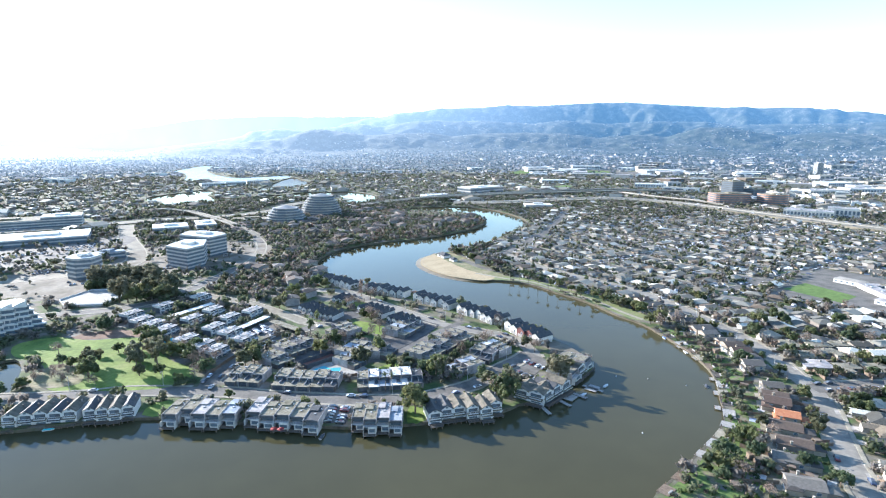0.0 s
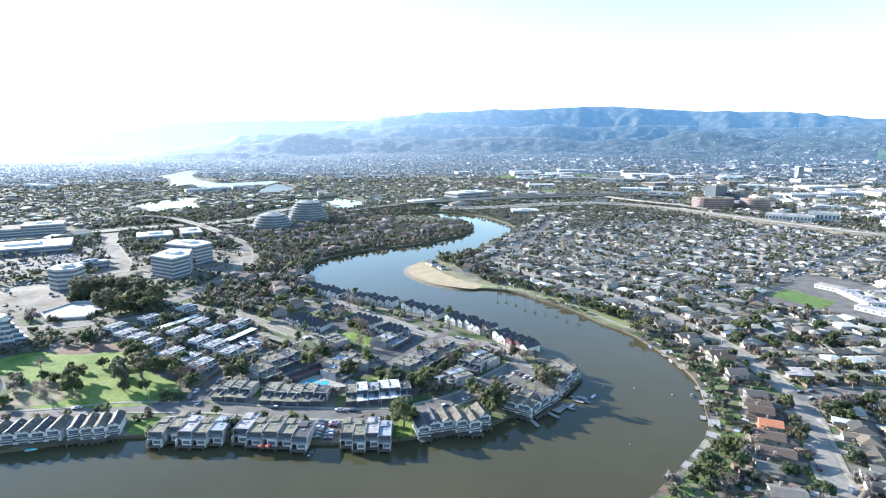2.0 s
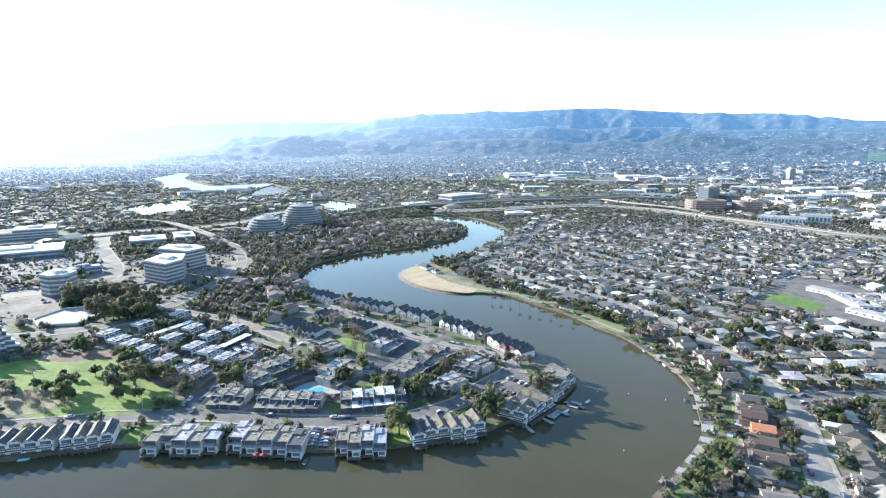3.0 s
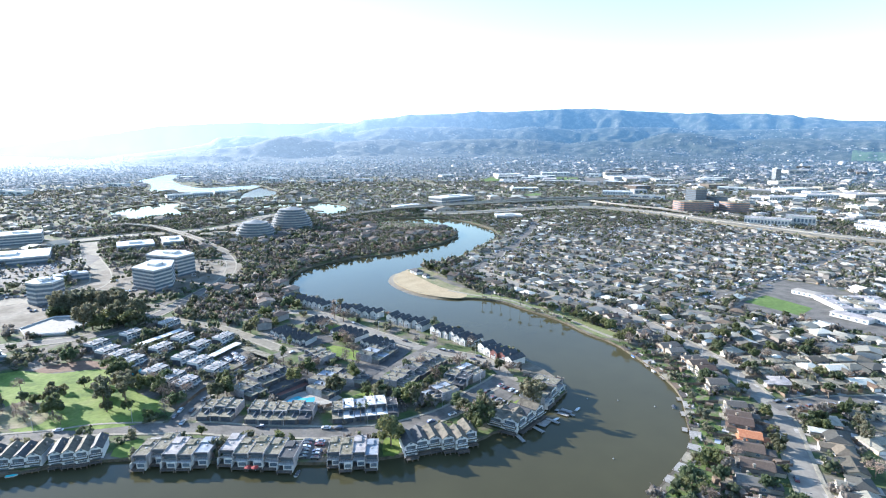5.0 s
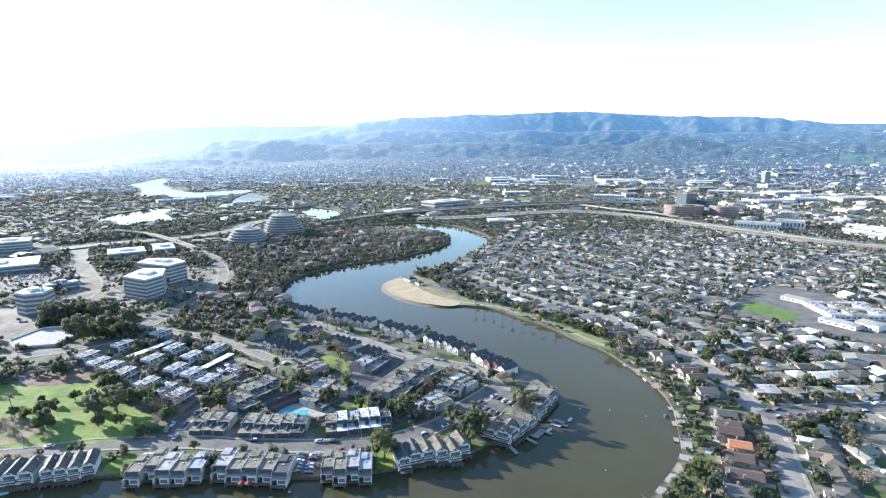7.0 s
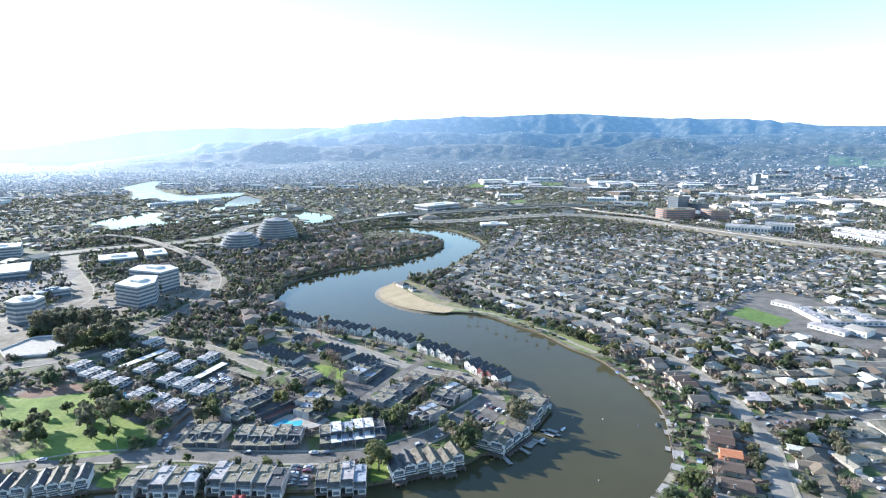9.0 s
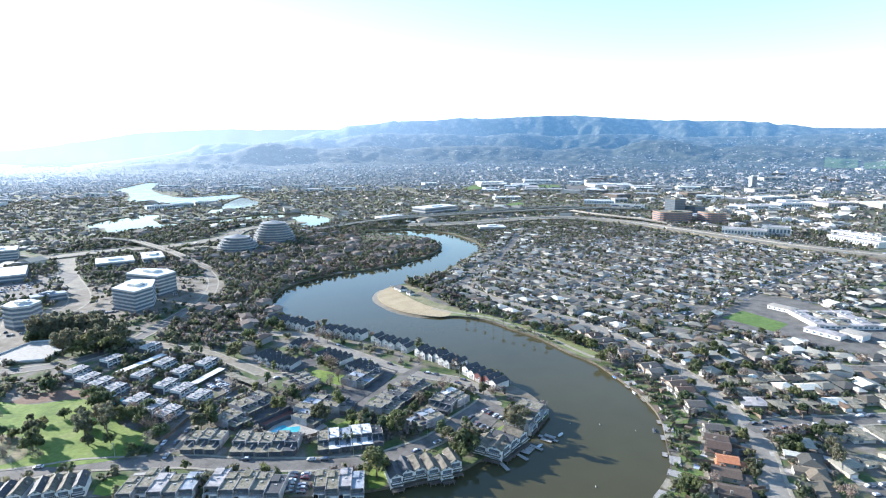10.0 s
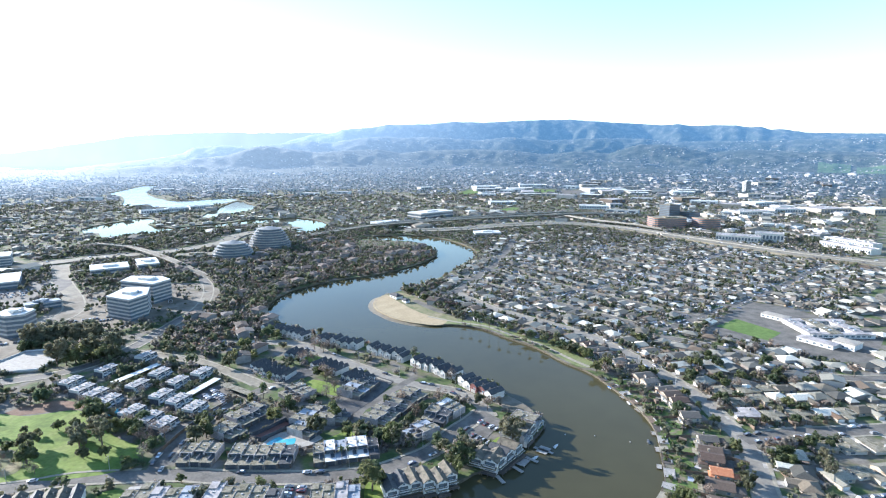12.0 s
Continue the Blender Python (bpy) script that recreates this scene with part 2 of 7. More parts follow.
def big_mesh(name, verts, tris, mats, slots=None):
    """One mesh from arrays of corners and triangles."""
    me = bpy.data.meshes.new(name)
    v, t = np.asarray(verts, np.float32), np.asarray(tris, np.int32)
    me.vertices.add(len(v))
    me.vertices.foreach_set("co", v.ravel())
    me.loops.add(t.size)
    me.loops.foreach_set("vertex_index", t.ravel())
    me.polygons.add(len(t))
    me.polygons.foreach_set("loop_start", np.arange(0, t.size, 3, dtype=np.int32))
    for mat in mats:
        me.materials.append(mat)
    if slots is not None:
        me.polygons.foreach_set("material_index", np.asarray(slots, np.int32))
    me.update(calc_edges=True)
    me.validate()
    return me


def thing(name, label, category, group="", m=None):
    ob = new(name)
    ob.empty_display_size = 0.5
    if m is not None:
        ob.matrix_basis = m
    return tagged(ob, label, category, group)


def spline(points, step=6.0, closed=False):
    """A smooth line through control points, with a point about every step metres."""
    p = [Vector((*q, 0)) if len(q) == 2 else Vector(q) for q in points]
    n, out = len(p), []
    for k in range(n if closed else n - 1):
        a, b, c, d = (p[(k + j) % n] if closed else p[min(max(k + j, 0), n - 1)] for j in (-1, 0, 1, 2))
        m = max(1, round((c - b).length / step))
        for j in range(m):
            t = j / m
            out.append(0.5 * ((2 * b) + (c - a) * t + (2 * a - 5 * b + 4 * c - d) * t * t + (3 * b - a - 3 * c + d) * t ** 3))
    if not closed:
        out.append(p[-1])
    return out


def inside(x, y, ring):
    """Which of the points lie in the ring."""
    x, y = np.asarray(x, float), np.asarray(y, float)
    hit = np.zeros(x.shape, bool)
    for (ax, ay), (bx, by) in zip(ring, ring[1:] + ring[:1]):
        if ay != by:
            hit ^= ((ay > y) != (by > y)) & (x < (bx - ax) * (y - ay) / (by - ay) + ax)
    return hit


LAND = 1.5
FAR = 4800.0


# crest heights of the three ridges by bearing
LOW_RIDGE = [(-30, 20), (-22, 80), (-19.5, 110), (-16.3, 133), (-15.2, 157), (-13.8, 190), (-12.4, 198), (-10.7, 182), (-7.9, 155), (-5, 167), (-1.5, 176), (.8, 148), (3.7, 169), (8.3, 177), (12.3, 169), (15.6, 138), (18.8, 161), (21.9, 146), (24.7, 208), (27.1, 206), (29.4, 173), (31.1, 152), (34, 172), (38.5, 157), (60, 150)]
MID_RIDGE = [(-30, 30), (-22, 110), (-20, 142), (-19.2, 180), (-16.2, 200), (-14.1, 187), (-10.7, 219), (-8.4, 240), (-6.2, 221), (-5, 243), (-2.7, 264), (-.9, 270), (.8, 262), (3.7, 270), (6.6, 254), (8.9, 244), (12.2, 268), (13.9, 252), (16.6, 242), (20.2, 256), (25.2, 249), (27.5, 221), (31, 230), (35.9, 227), (38.4, 236), (60, 240)]
MAIN_RIDGE = [(-30, 40), (-18, 90), (-13, 164), (-9.6, 251), (-7.9, 288), (-5.9, 306), (-5, 333), (-2.1, 350), (-.9, 373), (3.7, 380), (6.5, 401), (9.4, 393), (12.2, 406), (14.3, 410), (18, 413), (20.1, 394), (22.6, 381), (25.1, 368), (26.7, 357), (28.1, 361), (29.2, 345), (30.7, 348), (33, 342), (33.8, 328), (35, 326), (35.6, 308), (36.7, 308), (38.3, 280), (44, 262), (60, 240)]
RIDGES = [(r, w, [p[0] for p in t], [p[1] for p in t]) for r, w, t in ((4050, 300, LOW_RIDGE), (4500, 300, MID_RIDGE), (4870, 340, MAIN_RIDGE))]


def height(x, y):
    """The land: flat by the lagoon, rising to the foot of the hills."""
    d, b = math.hypot(x, y), math.degrees(math.atan2(x, y))
    side = min(max((b + 30) / 20, 0), 1)
    start = 2950 - 600 * min(max((b + 14) / 10, 0), 1)
    if d < start or abs(b) > 100:
        return LAND
    f = min((d - start) / (4100 - start), 1.15)
    return LAND + f ** 1.3 * (24 + 62 * side) + side * min((d - start) / 900, 1) * 14 * noise.noise((x / 420, y / 420, 3.3))


def hill_height(x, y):
    """The wooded hills behind the town: three ridges, each furrowed by side valleys."""
    d, b = math.hypot(x, y), math.degrees(math.atan2(x, y))
    base = height(x, y) - 6
    top = base
    for r, w, bearings, crests in RIDGES:
        crests = [c + (22 if r > 4800 else 12 if r > 4400 else 4) for c in crests]
        wander = 70 * noise.noise((b * .22, r, 0)) + 25 * noise.noise((b * .9, r, 3))
        off = (d - r - wander) / w
        if off < -1.6:
            continue
        furrow = abs(noise.noise((b * .16 + 1.5 * off, r * .01, .2 * off))) + .4 * abs(noise.noise((b * .5 - 1.9 * off, r * .01, .4 * off)))
        g = math.exp(-off * off * (.9 + 1.9 * furrow)) if off < 0 else math.exp(-off * off)
        crest = float(np.interp(b, bearings, crests)) + 2.5 * noise.noise((b * 2.2, r, 1)) + 2 * noise.noise((b * 6.1, r, 2))
        top = max(top, base + (crest - base) * g)
    return top + 3 * noise.noise((x / 60, y / 60, 9)) * min(1, max(0, (d - 3500) / 300))


def surface(x, y):
    return max(height(x, y), hill_height(x, y)) if math.hypot(x, y) > 3550 else height(x, y)
# ---- shoreline, ponds, ground ----
near_bank = [(-420, 168), (-300, 193), (-184, 215), (-156, 223), (-129, 226), (-94, 222), (-55, 219), (-35, 218.5), (-10, 222), (24, 231)]
tip_bank = [(36, 240), (49, 245), (64, 262), (78, 275), (84, 286), (82, 300), (74, 318)]
spit_bank = [(58, 344), (40, 375), (18, 402), (-8, 422), (-40, 442), (-76, 463), (-110, 495)]
cove_bank = [(-126, 522), (-131, 552), (-129, 583), (-117, 618), (-95, 644), (-70, 665), (-36, 683), (0, 714), (41, 767), (64, 822), (64, 857), (53, 901), (34, 944), (0, 962)]
creek_bank = [(-60, 990), (-62, 1012), (-9, 1027), (44, 1020), (93, 970), (122, 890), (128, 836), (117, 790), (101, 758), (80, 714), (61, 674), (41, 645), (16, 611)]
beach_bank = [(-8, 590), (-20, 570), (-23, 545), (-17, 523), (-1, 497), (18, 482), (38, 475)]
promenade_bank = [(52, 474), (75, 461), (94, 434), (112, 408), (125, 376), (134, 362)]
garden_bank = [(140, 345), (145, 318), (147, 296), (146, 278), (142, 263), (136, 248), (129, 230), (118, 214), (104, 200), (90, 186), (76, 173), (60, 150), (40, 110), (0, 70), (-120, 20), (-420, 40)]
lagoon = [(p.x, p.y) for p in spline(near_bank + tip_bank + spit_bank + cove_bank + creek_bank + beach_bank + promenade_bank + garden_bank, 7, True)]
ponds = [
    [(-645, 1189), (-637, 1262), (-617, 1311), (-616, 1366), (-580, 1352), (-539, 1283), (-542, 1243), (-504, 1203), (-455, 1181), (-467, 1132), (-497, 1112), (-505, 1085), (-551, 1100), (-577, 1147), (-609, 1152)],
    [(-1120, 2730), (-1180, 2700), (-1165, 2577), (-1105, 2255), (-1045, 2134), (-940, 2020), (-868, 1875), (-814, 1745), (-767, 1718), (-708, 1690), (-604, 1633), (-552, 1700), (-520, 1866), (-560, 1981), (-663, 1890), (-735, 1900), (-790, 1975), (-900, 2105), (-1000, 2320), (-1090, 2620)],
    [(-510, 1830), (-446, 1727), (-396, 1608), (-402, 1510), (-431, 1425), (-468, 1405), (-498, 1584)],
    [(-453, 1195), (-377, 1254), (-339, 1305), (-265, 1322), (-240, 1332), (-175, 1275), (-146, 1188), (-168, 1112), (-193, 1122), (-226, 1215), (-280, 1250), (-368, 1210), (-437, 1155)],
]
ponds = [[(p.x, p.y - 38 * min(max((sum(q[1] for q in ring) / len(ring) - p.y) / 60, 0), 1)) for p in spline(ring, 25, True)] for ring in ponds]
small_pond = [(p.x, p.y) for p in spline([(-250, 290), (-236, 284), (-224, 266), (-216, 250), (-214, 232), (-235, 225), (-262, 250)], 5, True)]
holes = [lagoon, *ponds, small_pond]


def ground_sheet():
    """The land: one sheet to the horizon, with the waters cut out and banks down to their beds."""
    from mathutils.geometry import delaunay_2d_cdt
    pts, edges = [], []
    for ring in holes:
        base = len(pts)
        pts += [Vector(p) for p in ring]
        edges += [(base + k, base + (k + 1) % len(ring)) for k in range(len(ring))]
    for r in (400, 700, 1100, 1600, 2100):
        pts += [Vector((r * math.sin(a), r * math.cos(a))) for a in (math.tau * k / 40 for k in range(40))]
    for r in np.arange(2300, FAR + 1, 70):
        pts += [Vector((r * math.sin(radians(b)), r * math.cos(radians(b)))) for b in np.arange(-66, 66, 1.1)]
    for r in (2300, 3500, FAR):
        pts += [Vector((r * math.sin(radians(b)), r * math.cos(radians(b)))) for b in range(70, 291, 10)]
    v, _, f, *_ = delaunay_2d_cdt(pts, edges, [], 0, 0.01)
    cx = np.array([sum(v[k].x for k in t) / len(t) for t in f])
    cy = np.array([sum(v[k].y for k in t) / len(t) for t in f])
    wet = np.zeros(len(f), bool)
    for ring in holes:
        wet |= inside(cx, cy, ring)
    s = Soup()
    s.add([(p.x, p.y, height(p.x, p.y) - min(7, max(0, (p.length - 3050) / 30))) for p in v], [t for t, w in zip(f, wet) if not w], M_GROUND)
    for ring in holes:
        n = len(ring)
        s.add([(x, y, LAND) for x, y in ring] + [(x, y, -2) for x, y in ring], [(k, (k + 1) % n, n + (k + 1) % n, n + k) for k in range(n)], M_BANK)
    return tagged(part("ground", s), "flat gardens and earth rising to wooded hills", "ground", kind="structure")


ground_sheet()
water = Soup()
water.add([(-2600, -600, 0), (1400, -600, 0), (1400, 3600, 0), (-2600, 3600, 0)], [(0, 1, 2, 3)], M_WATER)
tagged(part("water", water), "calm brownish green lagoon water reflecting the sky", "water", kind="structure")
ruffled = Soup()
ruffled.add([(x, y, .2) for x, y in ponds[1]], [tuple(range(len(ponds[1])))], M_POND)
tagged(part("water", ruffled), "wind-ruffled curved far pond, its sky glare painted as a pale colour", "water", kind="structure")
bed = Soup()
bed.add([(-2600, -600, -2), (1400, -600, -2), (1400, 3600, -2), (-2600, 3600, -2)], [(0, 1, 2, 3)], M_DIRT)
tagged(part("lagoon_bed", bed), "muddy bed under the lagoon water", "ground", kind="structure")

# ---- what is taken: a plan raster for placing things ----
CELL, X0, Y0, NX, NY = 2.5, -1800.0, 0.0, 1400, 1080
taken = np.zeros((NY, NX), np.uint8)   # 1 water, 2 road, 3 building, 4 open lawn, 5 tree


def cells(x, y):
    return np.clip(((np.asarray(y) - Y0) / CELL).astype(int), 0, NY - 1), np.clip(((np.asarray(x) - X0) / CELL).astype(int), 0, NX - 1)


def mark_ring(ring, code):
    xs, ys = [p[0] for p in ring], [p[1] for p in ring]
    (j0, j1), (i0, i1) = cells([min(xs), max(xs)], [min(ys), max(ys)])[1], cells([min(xs), max(xs)], [min(ys), max(ys)])[0]
    gx, gy = np.meshgrid(X0 + (np.arange(j0, j1 + 1) + 0.5) * CELL, Y0 + (np.arange(i0, i1 + 1) + 0.5) * CELL)
    sub = taken[i0:i1 + 1, j0:j1 + 1]
    sub[inside(gx, gy, ring)] = code


def mark_disc(x, y, r, code):
    k = int(math.ceil(r / CELL))
    i, j = (int(c) for c in cells(x, y))
    for di in range(-k, k + 1):
        for dj in range(-k, k + 1):
            if (di * di + dj * dj) * CELL * CELL <= r * r and 0 <= i + di < NY and 0 <= j + dj < NX:
                taken[i + di, j + dj] = code


def mark_line(line, width, code):
    for a, b in zip(line, line[1:]):
        n = max(1, int((b - a).length / 2))
        for k in range(n + 1):
            p = a.lerp(b, k / n)
            mark_disc(p.x, p.y, width / 2, code)


def free(x, y, r=0.0, allow=(0,)):
    for dx, dy in ((0, 0), (r, 0), (-r, 0), (0, r), (0, -r), (r * .7, r * .7), (-r * .7, r * .7), (r * .7, -r * .7), (-r * .7, -r * .7)):
        i, j = cells(x + dx, y + dy)
        if taken[i, j] not in allow:
            return False
        if r == 0:
            break
    return True


for ring in holes:
    mark_ring(ring, 1)
for ring in ponds:      # open banks towards the ponds
    px, py = sum(p[0] for p in ring) / len(ring), sum(p[1] for p in ring) / len(ring)
    mark_ring([(px + (x - px) * 1.02, py + (y - py) * 1.02 - (14 if y < py else 0)) for x, y in ring], 4)


# ---- roads, pavements, lawns ----
def ribbon(line, left, right, z0, z1, mat, soup=None):
    """A strip along a line between two offsets from it, with its edges down to z0."""
    s = soup or Soup()
    verts, faces = [], []
    n = len(line)
    for k, p in enumerate(line):
        d = (line[min(k + 1, n - 1)] - line[max(k - 1, 0)]).normalized()
        q = Vector((-d.y, d.x, 0))
        a, b = p + q * left, p + q * right
        g = p.z if p.z else 0
        verts += [(a.x, a.y, g + z0), (a.x, a.y, g + z1), (b.x, b.y, g + z1), (b.x, b.y, g + z0)]
    for k in range(n - 1):
        o = 4 * k
        faces += [(o + j, o + j + 1, o + 5 + j, o + 4 + j) for j in range(3)]
    s.add(verts, faces, mat)
    return s


def dry(line):
    """The longest run of a line that keeps off the water."""
    wet = inside([p.x for p in line], [p.y for p in line], lagoon)
    best, run = [], []
    for p, w in zip(line, wet):
        run = [] if w else run + [p]
        best = run if len(run) > len(best) else best
    return best


streets = []


def street(points, width, label, pavement=1.6, dashes=False, mat=None):
    line = dry(spline(points, 8))
    if len(line) < 3:
        return []
    ob = part("road", ribbon(line, width / 2, -width / 2, LAND - 0.3, LAND + 0.03 + 0.004 * len(streets), mat or M_ASPHALT))
    tagged(ob, label, "road", kind="structure")
    streets.append((line, width, pavement))
    if dashes:
        s = Soup()
        for k in range(0, len(line) - 1, 2):
            ribbon([line[k], line[k].lerp(line[k + 1], 0.45)], 0.1, -0.1, LAND + 0.04, LAND + 0.05, M_LINE, s)
        tagged(part("road_marking", s), "broken white centre line on the asphalt", "road marking", kind="structure")
    mark_line(line, width + 2 * pavement, 2)
    return line


patch_count = [0]


def patch(name, ring, mat, label, category, z=0.05, code=4, step=5):
    """A flat area of ground laid on the sheet."""
    line = [(p.x, p.y) for p in spline(ring, step, True)]
    s = Soup()
    patch_count[0] += 1
    z += 0.004 * patch_count[0]
    s.prism(line, LAND - 0.2, LAND + z, mat)
    mark_ring(line, code)
    return tagged(part(name, s), label, category, kind="structure")


patch("lawn", [(-252, 298), (-262, 315), (-246, 327), (-222, 322), (-200, 327), (-188, 322), (-158, 293), (-136, 277), (-138, 258), (-163, 252), (-181, 253), (-200, 254), (-222, 282), (-236, 290)], M_LAWN, "sunlit green park lawn with mown grass", "lawn")
patch("mulch_bed", [(-236, 322), (-233, 334), (-212, 342), (-193, 330), (-212, 326)], M_BARK, "brown bark mulch bed beside the lawn", "ground", 0.04)
patch("mulch_bed", [(-221, 268), (-214, 286), (-197, 277), (-188, 260), (-206, 255)], M_DRYGRASS, "dry bare earth with fallen leaves", "ground", 0.07)
patch("beach", [(-8, 592), (-21, 570), (-24, 545), (-18, 522), (-1, 495), (18, 480), (40, 473), (46, 490), (25, 511), (6, 547), (-10, 586)], M_SAND, "pale curved sand beach by the lagoon", "beach", 0.06)
patch("lawn", [(44, 477), (58, 474), (78, 462), (96, 436), (114, 410), (127, 378), (136, 364), (148, 366), (138, 392), (124, 420), (104, 446), (80, 474), (52, 492)], M_VERGE, "green waterside grass strip along the promenade", "lawn", 0.05)
shore = spline(beach_bank, 5)
slope = Soup()
edge = []
for k, p in enumerate(shore):
    d = (shore[min(k + 1, len(shore) - 1)] - shore[max(k - 1, 0)]).normalized()
    q = Vector((-d.y, d.x, 0))
    fade = min(1, k / 4, (len(shore) - 1 - k) / 4)
    edge += [(*(p + q * 1.5).to_2d(), LAND + .15), (*(p - q * (.3 + 3.2 * fade)).to_2d(), .45 * fade), (*(p - q * (.4 + 6.5 * fade)).to_2d(), -.12)]
slope.add(edge, [(k, k + 3, k + 4, k + 1) for k in range(0, len(edge) - 3, 3)], M_WETSAND)
slope.add(edge, [(k + 1, k + 4, k + 5, k + 2) for k in range(0, len(edge) - 3, 3)], M_WETSAND)
tagged(part("beach", slope), "pale sand sloping into the lagoon water", "beach", kind="structure")
patch("grass_bank", [(-6, 592), (-10, 586), (6, 547), (25, 511), (46, 490), (58, 486), (46, 512), (34, 540), (20, 574), (6, 594)], M_DRYGRASS, "dry grass behind the beach", "grass", 0.055)
patch("garden", [(147, 344), (150, 318), (151, 296), (150, 278), (146, 263), (140, 248), (133, 230), (122, 214), (108, 200), (94, 186), (80, 173), (64, 150), (46, 112), (70, 100), (96, 150), (110, 178), (124, 196), (138, 216), (150, 238), (160, 260), (166, 284), (167, 310), (164, 345)], M_GARDEN, "green garden lawns and beds down to the water", "garden", 0.03, 0)
patch("sports_field", [(288, 447), (320, 466), (334, 424), (309, 406)], M_TURF, "bright green school sports field of grass", "field", 0.07, step=200)
patch("school_yard", [(264, 430), (330, 490), (372, 520), (400, 496), (409, 401), (356, 355), (328, 357), (309, 393), (284, 412)], M_ASPHALT, "grey asphalt school yard round the field", "yard", 0.03, step=200)
patch("terrace", [(60, 318), (71, 322), (81, 302), (76, 292), (68, 300)], M_DIRT, "pale worn terrace on the point", "terrace", 0.05)
patch("lawn", [(50, 268), (64, 278), (68, 272), (54, 262)], M_LAWN, "small lawn in front of the town houses", "lawn", 0.05)
patch("lawn", [(-16, 222), (-8, 224), (-10, 236), (-16, 237)], M_LAWN, "narrow green lawn between town houses by the water", "lawn", 0.05)
patch("lawn", [(-138, 228), (-127, 228), (-127, 240), (-138, 240)], M_LAWN, "narrow green lawn between town houses by the water", "lawn", 0.05)
patch("lawn", [(-62, 348), (-38, 332), (-30, 340), (-58, 360)], M_LAWN, "green lawn between the town house rows", "lawn", 0.05)
patch("lawn", [(-84, 410), (-60, 390), (-54, 396), (-78, 418)], M_LAWN, "green lawn between the town house rows", "lawn", 0.05)
patch("lawn", [(-40, 278), (-24, 290), (-16, 284), (-30, 276)], M_LAWN, "rough green lawn behind white-roofed houses", "lawn", 0.05)
patch("car_park", [(34, 292), (51, 304), (61, 290), (44, 266), (31, 266)], M_ASPHALT, "asphalt car park on the point", "car park", 0.04, 2, 200)
patch("car_park", [(-131, 340), (-121, 358), (-105, 346), (-118, 330)], M_ASPHALT, "asphalt car park among the flat-roofed blocks", "car park", 0.04, 2, 200)
patch("car_park", [(-54, 221), (-43, 221), (-43, 238), (-54, 238)], M_ASPHALT, "small asphalt car park beside the water", "car park", 0.04, 2, 200)
patch("car_park", [(-127, 229), (-116, 240), (-112, 244), (-127, 243)], M_CONCRETE, "small pale car park beside the water", "car park", 0.045, 2, 200)
patch("car_park", [(-430, 470), (-330, 520), (-270, 475), (-255, 430), (-330, 410), (-420, 430)], M_DIRT, "pale paved forecourts round the office blocks", "car park", 0.03, 6, 30)
patch("car_park", [(-330, 640), (-230, 660), (-190, 560), (-300, 470), (-345, 560)], M_DIRT, "dry pale ground and parking round the offices", "car park", 0.035, 6, 30)
patch("car_park", [(-560, 560), (-420, 700), (-380, 640), (-400, 520), (-480, 500)], M_ASPHALT, "grey parking areas round low office buildings", "car park", 0.03, 6, 30)
for ring in ([(265, 1440), (345, 1545), (352, 1490), (285, 1400)], [(540, 2120), (585, 2320), (680, 2290), (640, 2100)], [(250, 2100), (320, 2300), (350, 2160), (290, 2010)]):
    patch("sports_field", ring, M_TURF, "distant green playing field in the town", "field", 0.08, 4, 400)
patch("car_park", [(690, 2230), (800, 2210), (800, 2080), (720, 1941), (625, 1953)], M_ASPHALT, "large dark distant parking field", "car park", 0.08, 2, 400)
M_COURTYARD = material("dark_asphalt", [(0.05, 0.05, 0.05), (0.075, 0.072, 0.068), (0.1, 0.093, 0.083)], 0.2, 0.85, fine=0.25)
patch("courtyard", [(-59, 293), (-31, 301), (-10, 335), (-3, 353), (-15, 362), (-33, 326), (-58, 305)], M_COURTYARD, "dark asphalt garage court between town houses", "courtyard", 0.04, 4, 30)
patch("courtyard", [(-92, 370), (-67, 382), (-57, 370), (-80, 353)], M_COURTYARD, "dark asphalt garage court beside the dark-roofed rows", "courtyard", 0.04, 4, 30)
patch("courtyard", [(-88, 309), (-70, 318), (-60, 309), (-84, 288)], M_COURTYARD, "dark asphalt garage court beside the tennis court", "courtyard", 0.04, 4, 30)
patch("tennis_court", [(-82, 283), (-66, 301), (-60, 295), (-75, 279)], M_COURT, "dull red fenced tennis court", "court", 0.05, 4, 200)
patch("pool_deck", [(-76, 270), (-50, 270), (-42, 280), (-50, 290), (-70, 288)], M_CONCRETE, "pale paved deck round the pool", "deck", 0.06, 4, 200)
patch("pool", [(-71, 274), (-58, 273), (-57, 281), (-63, 280), (-66, 283), (-70, 280)], M_POOL, "turquoise swimming pool", "pool", 0.09, 4, 3)
patch("pool", [(-177, 320), (-172, 317), (-167, 325), (-171, 328)], M_POOL, "small turquoise pool between flat-roofed blocks", "pool", 0.09, 4, 200)

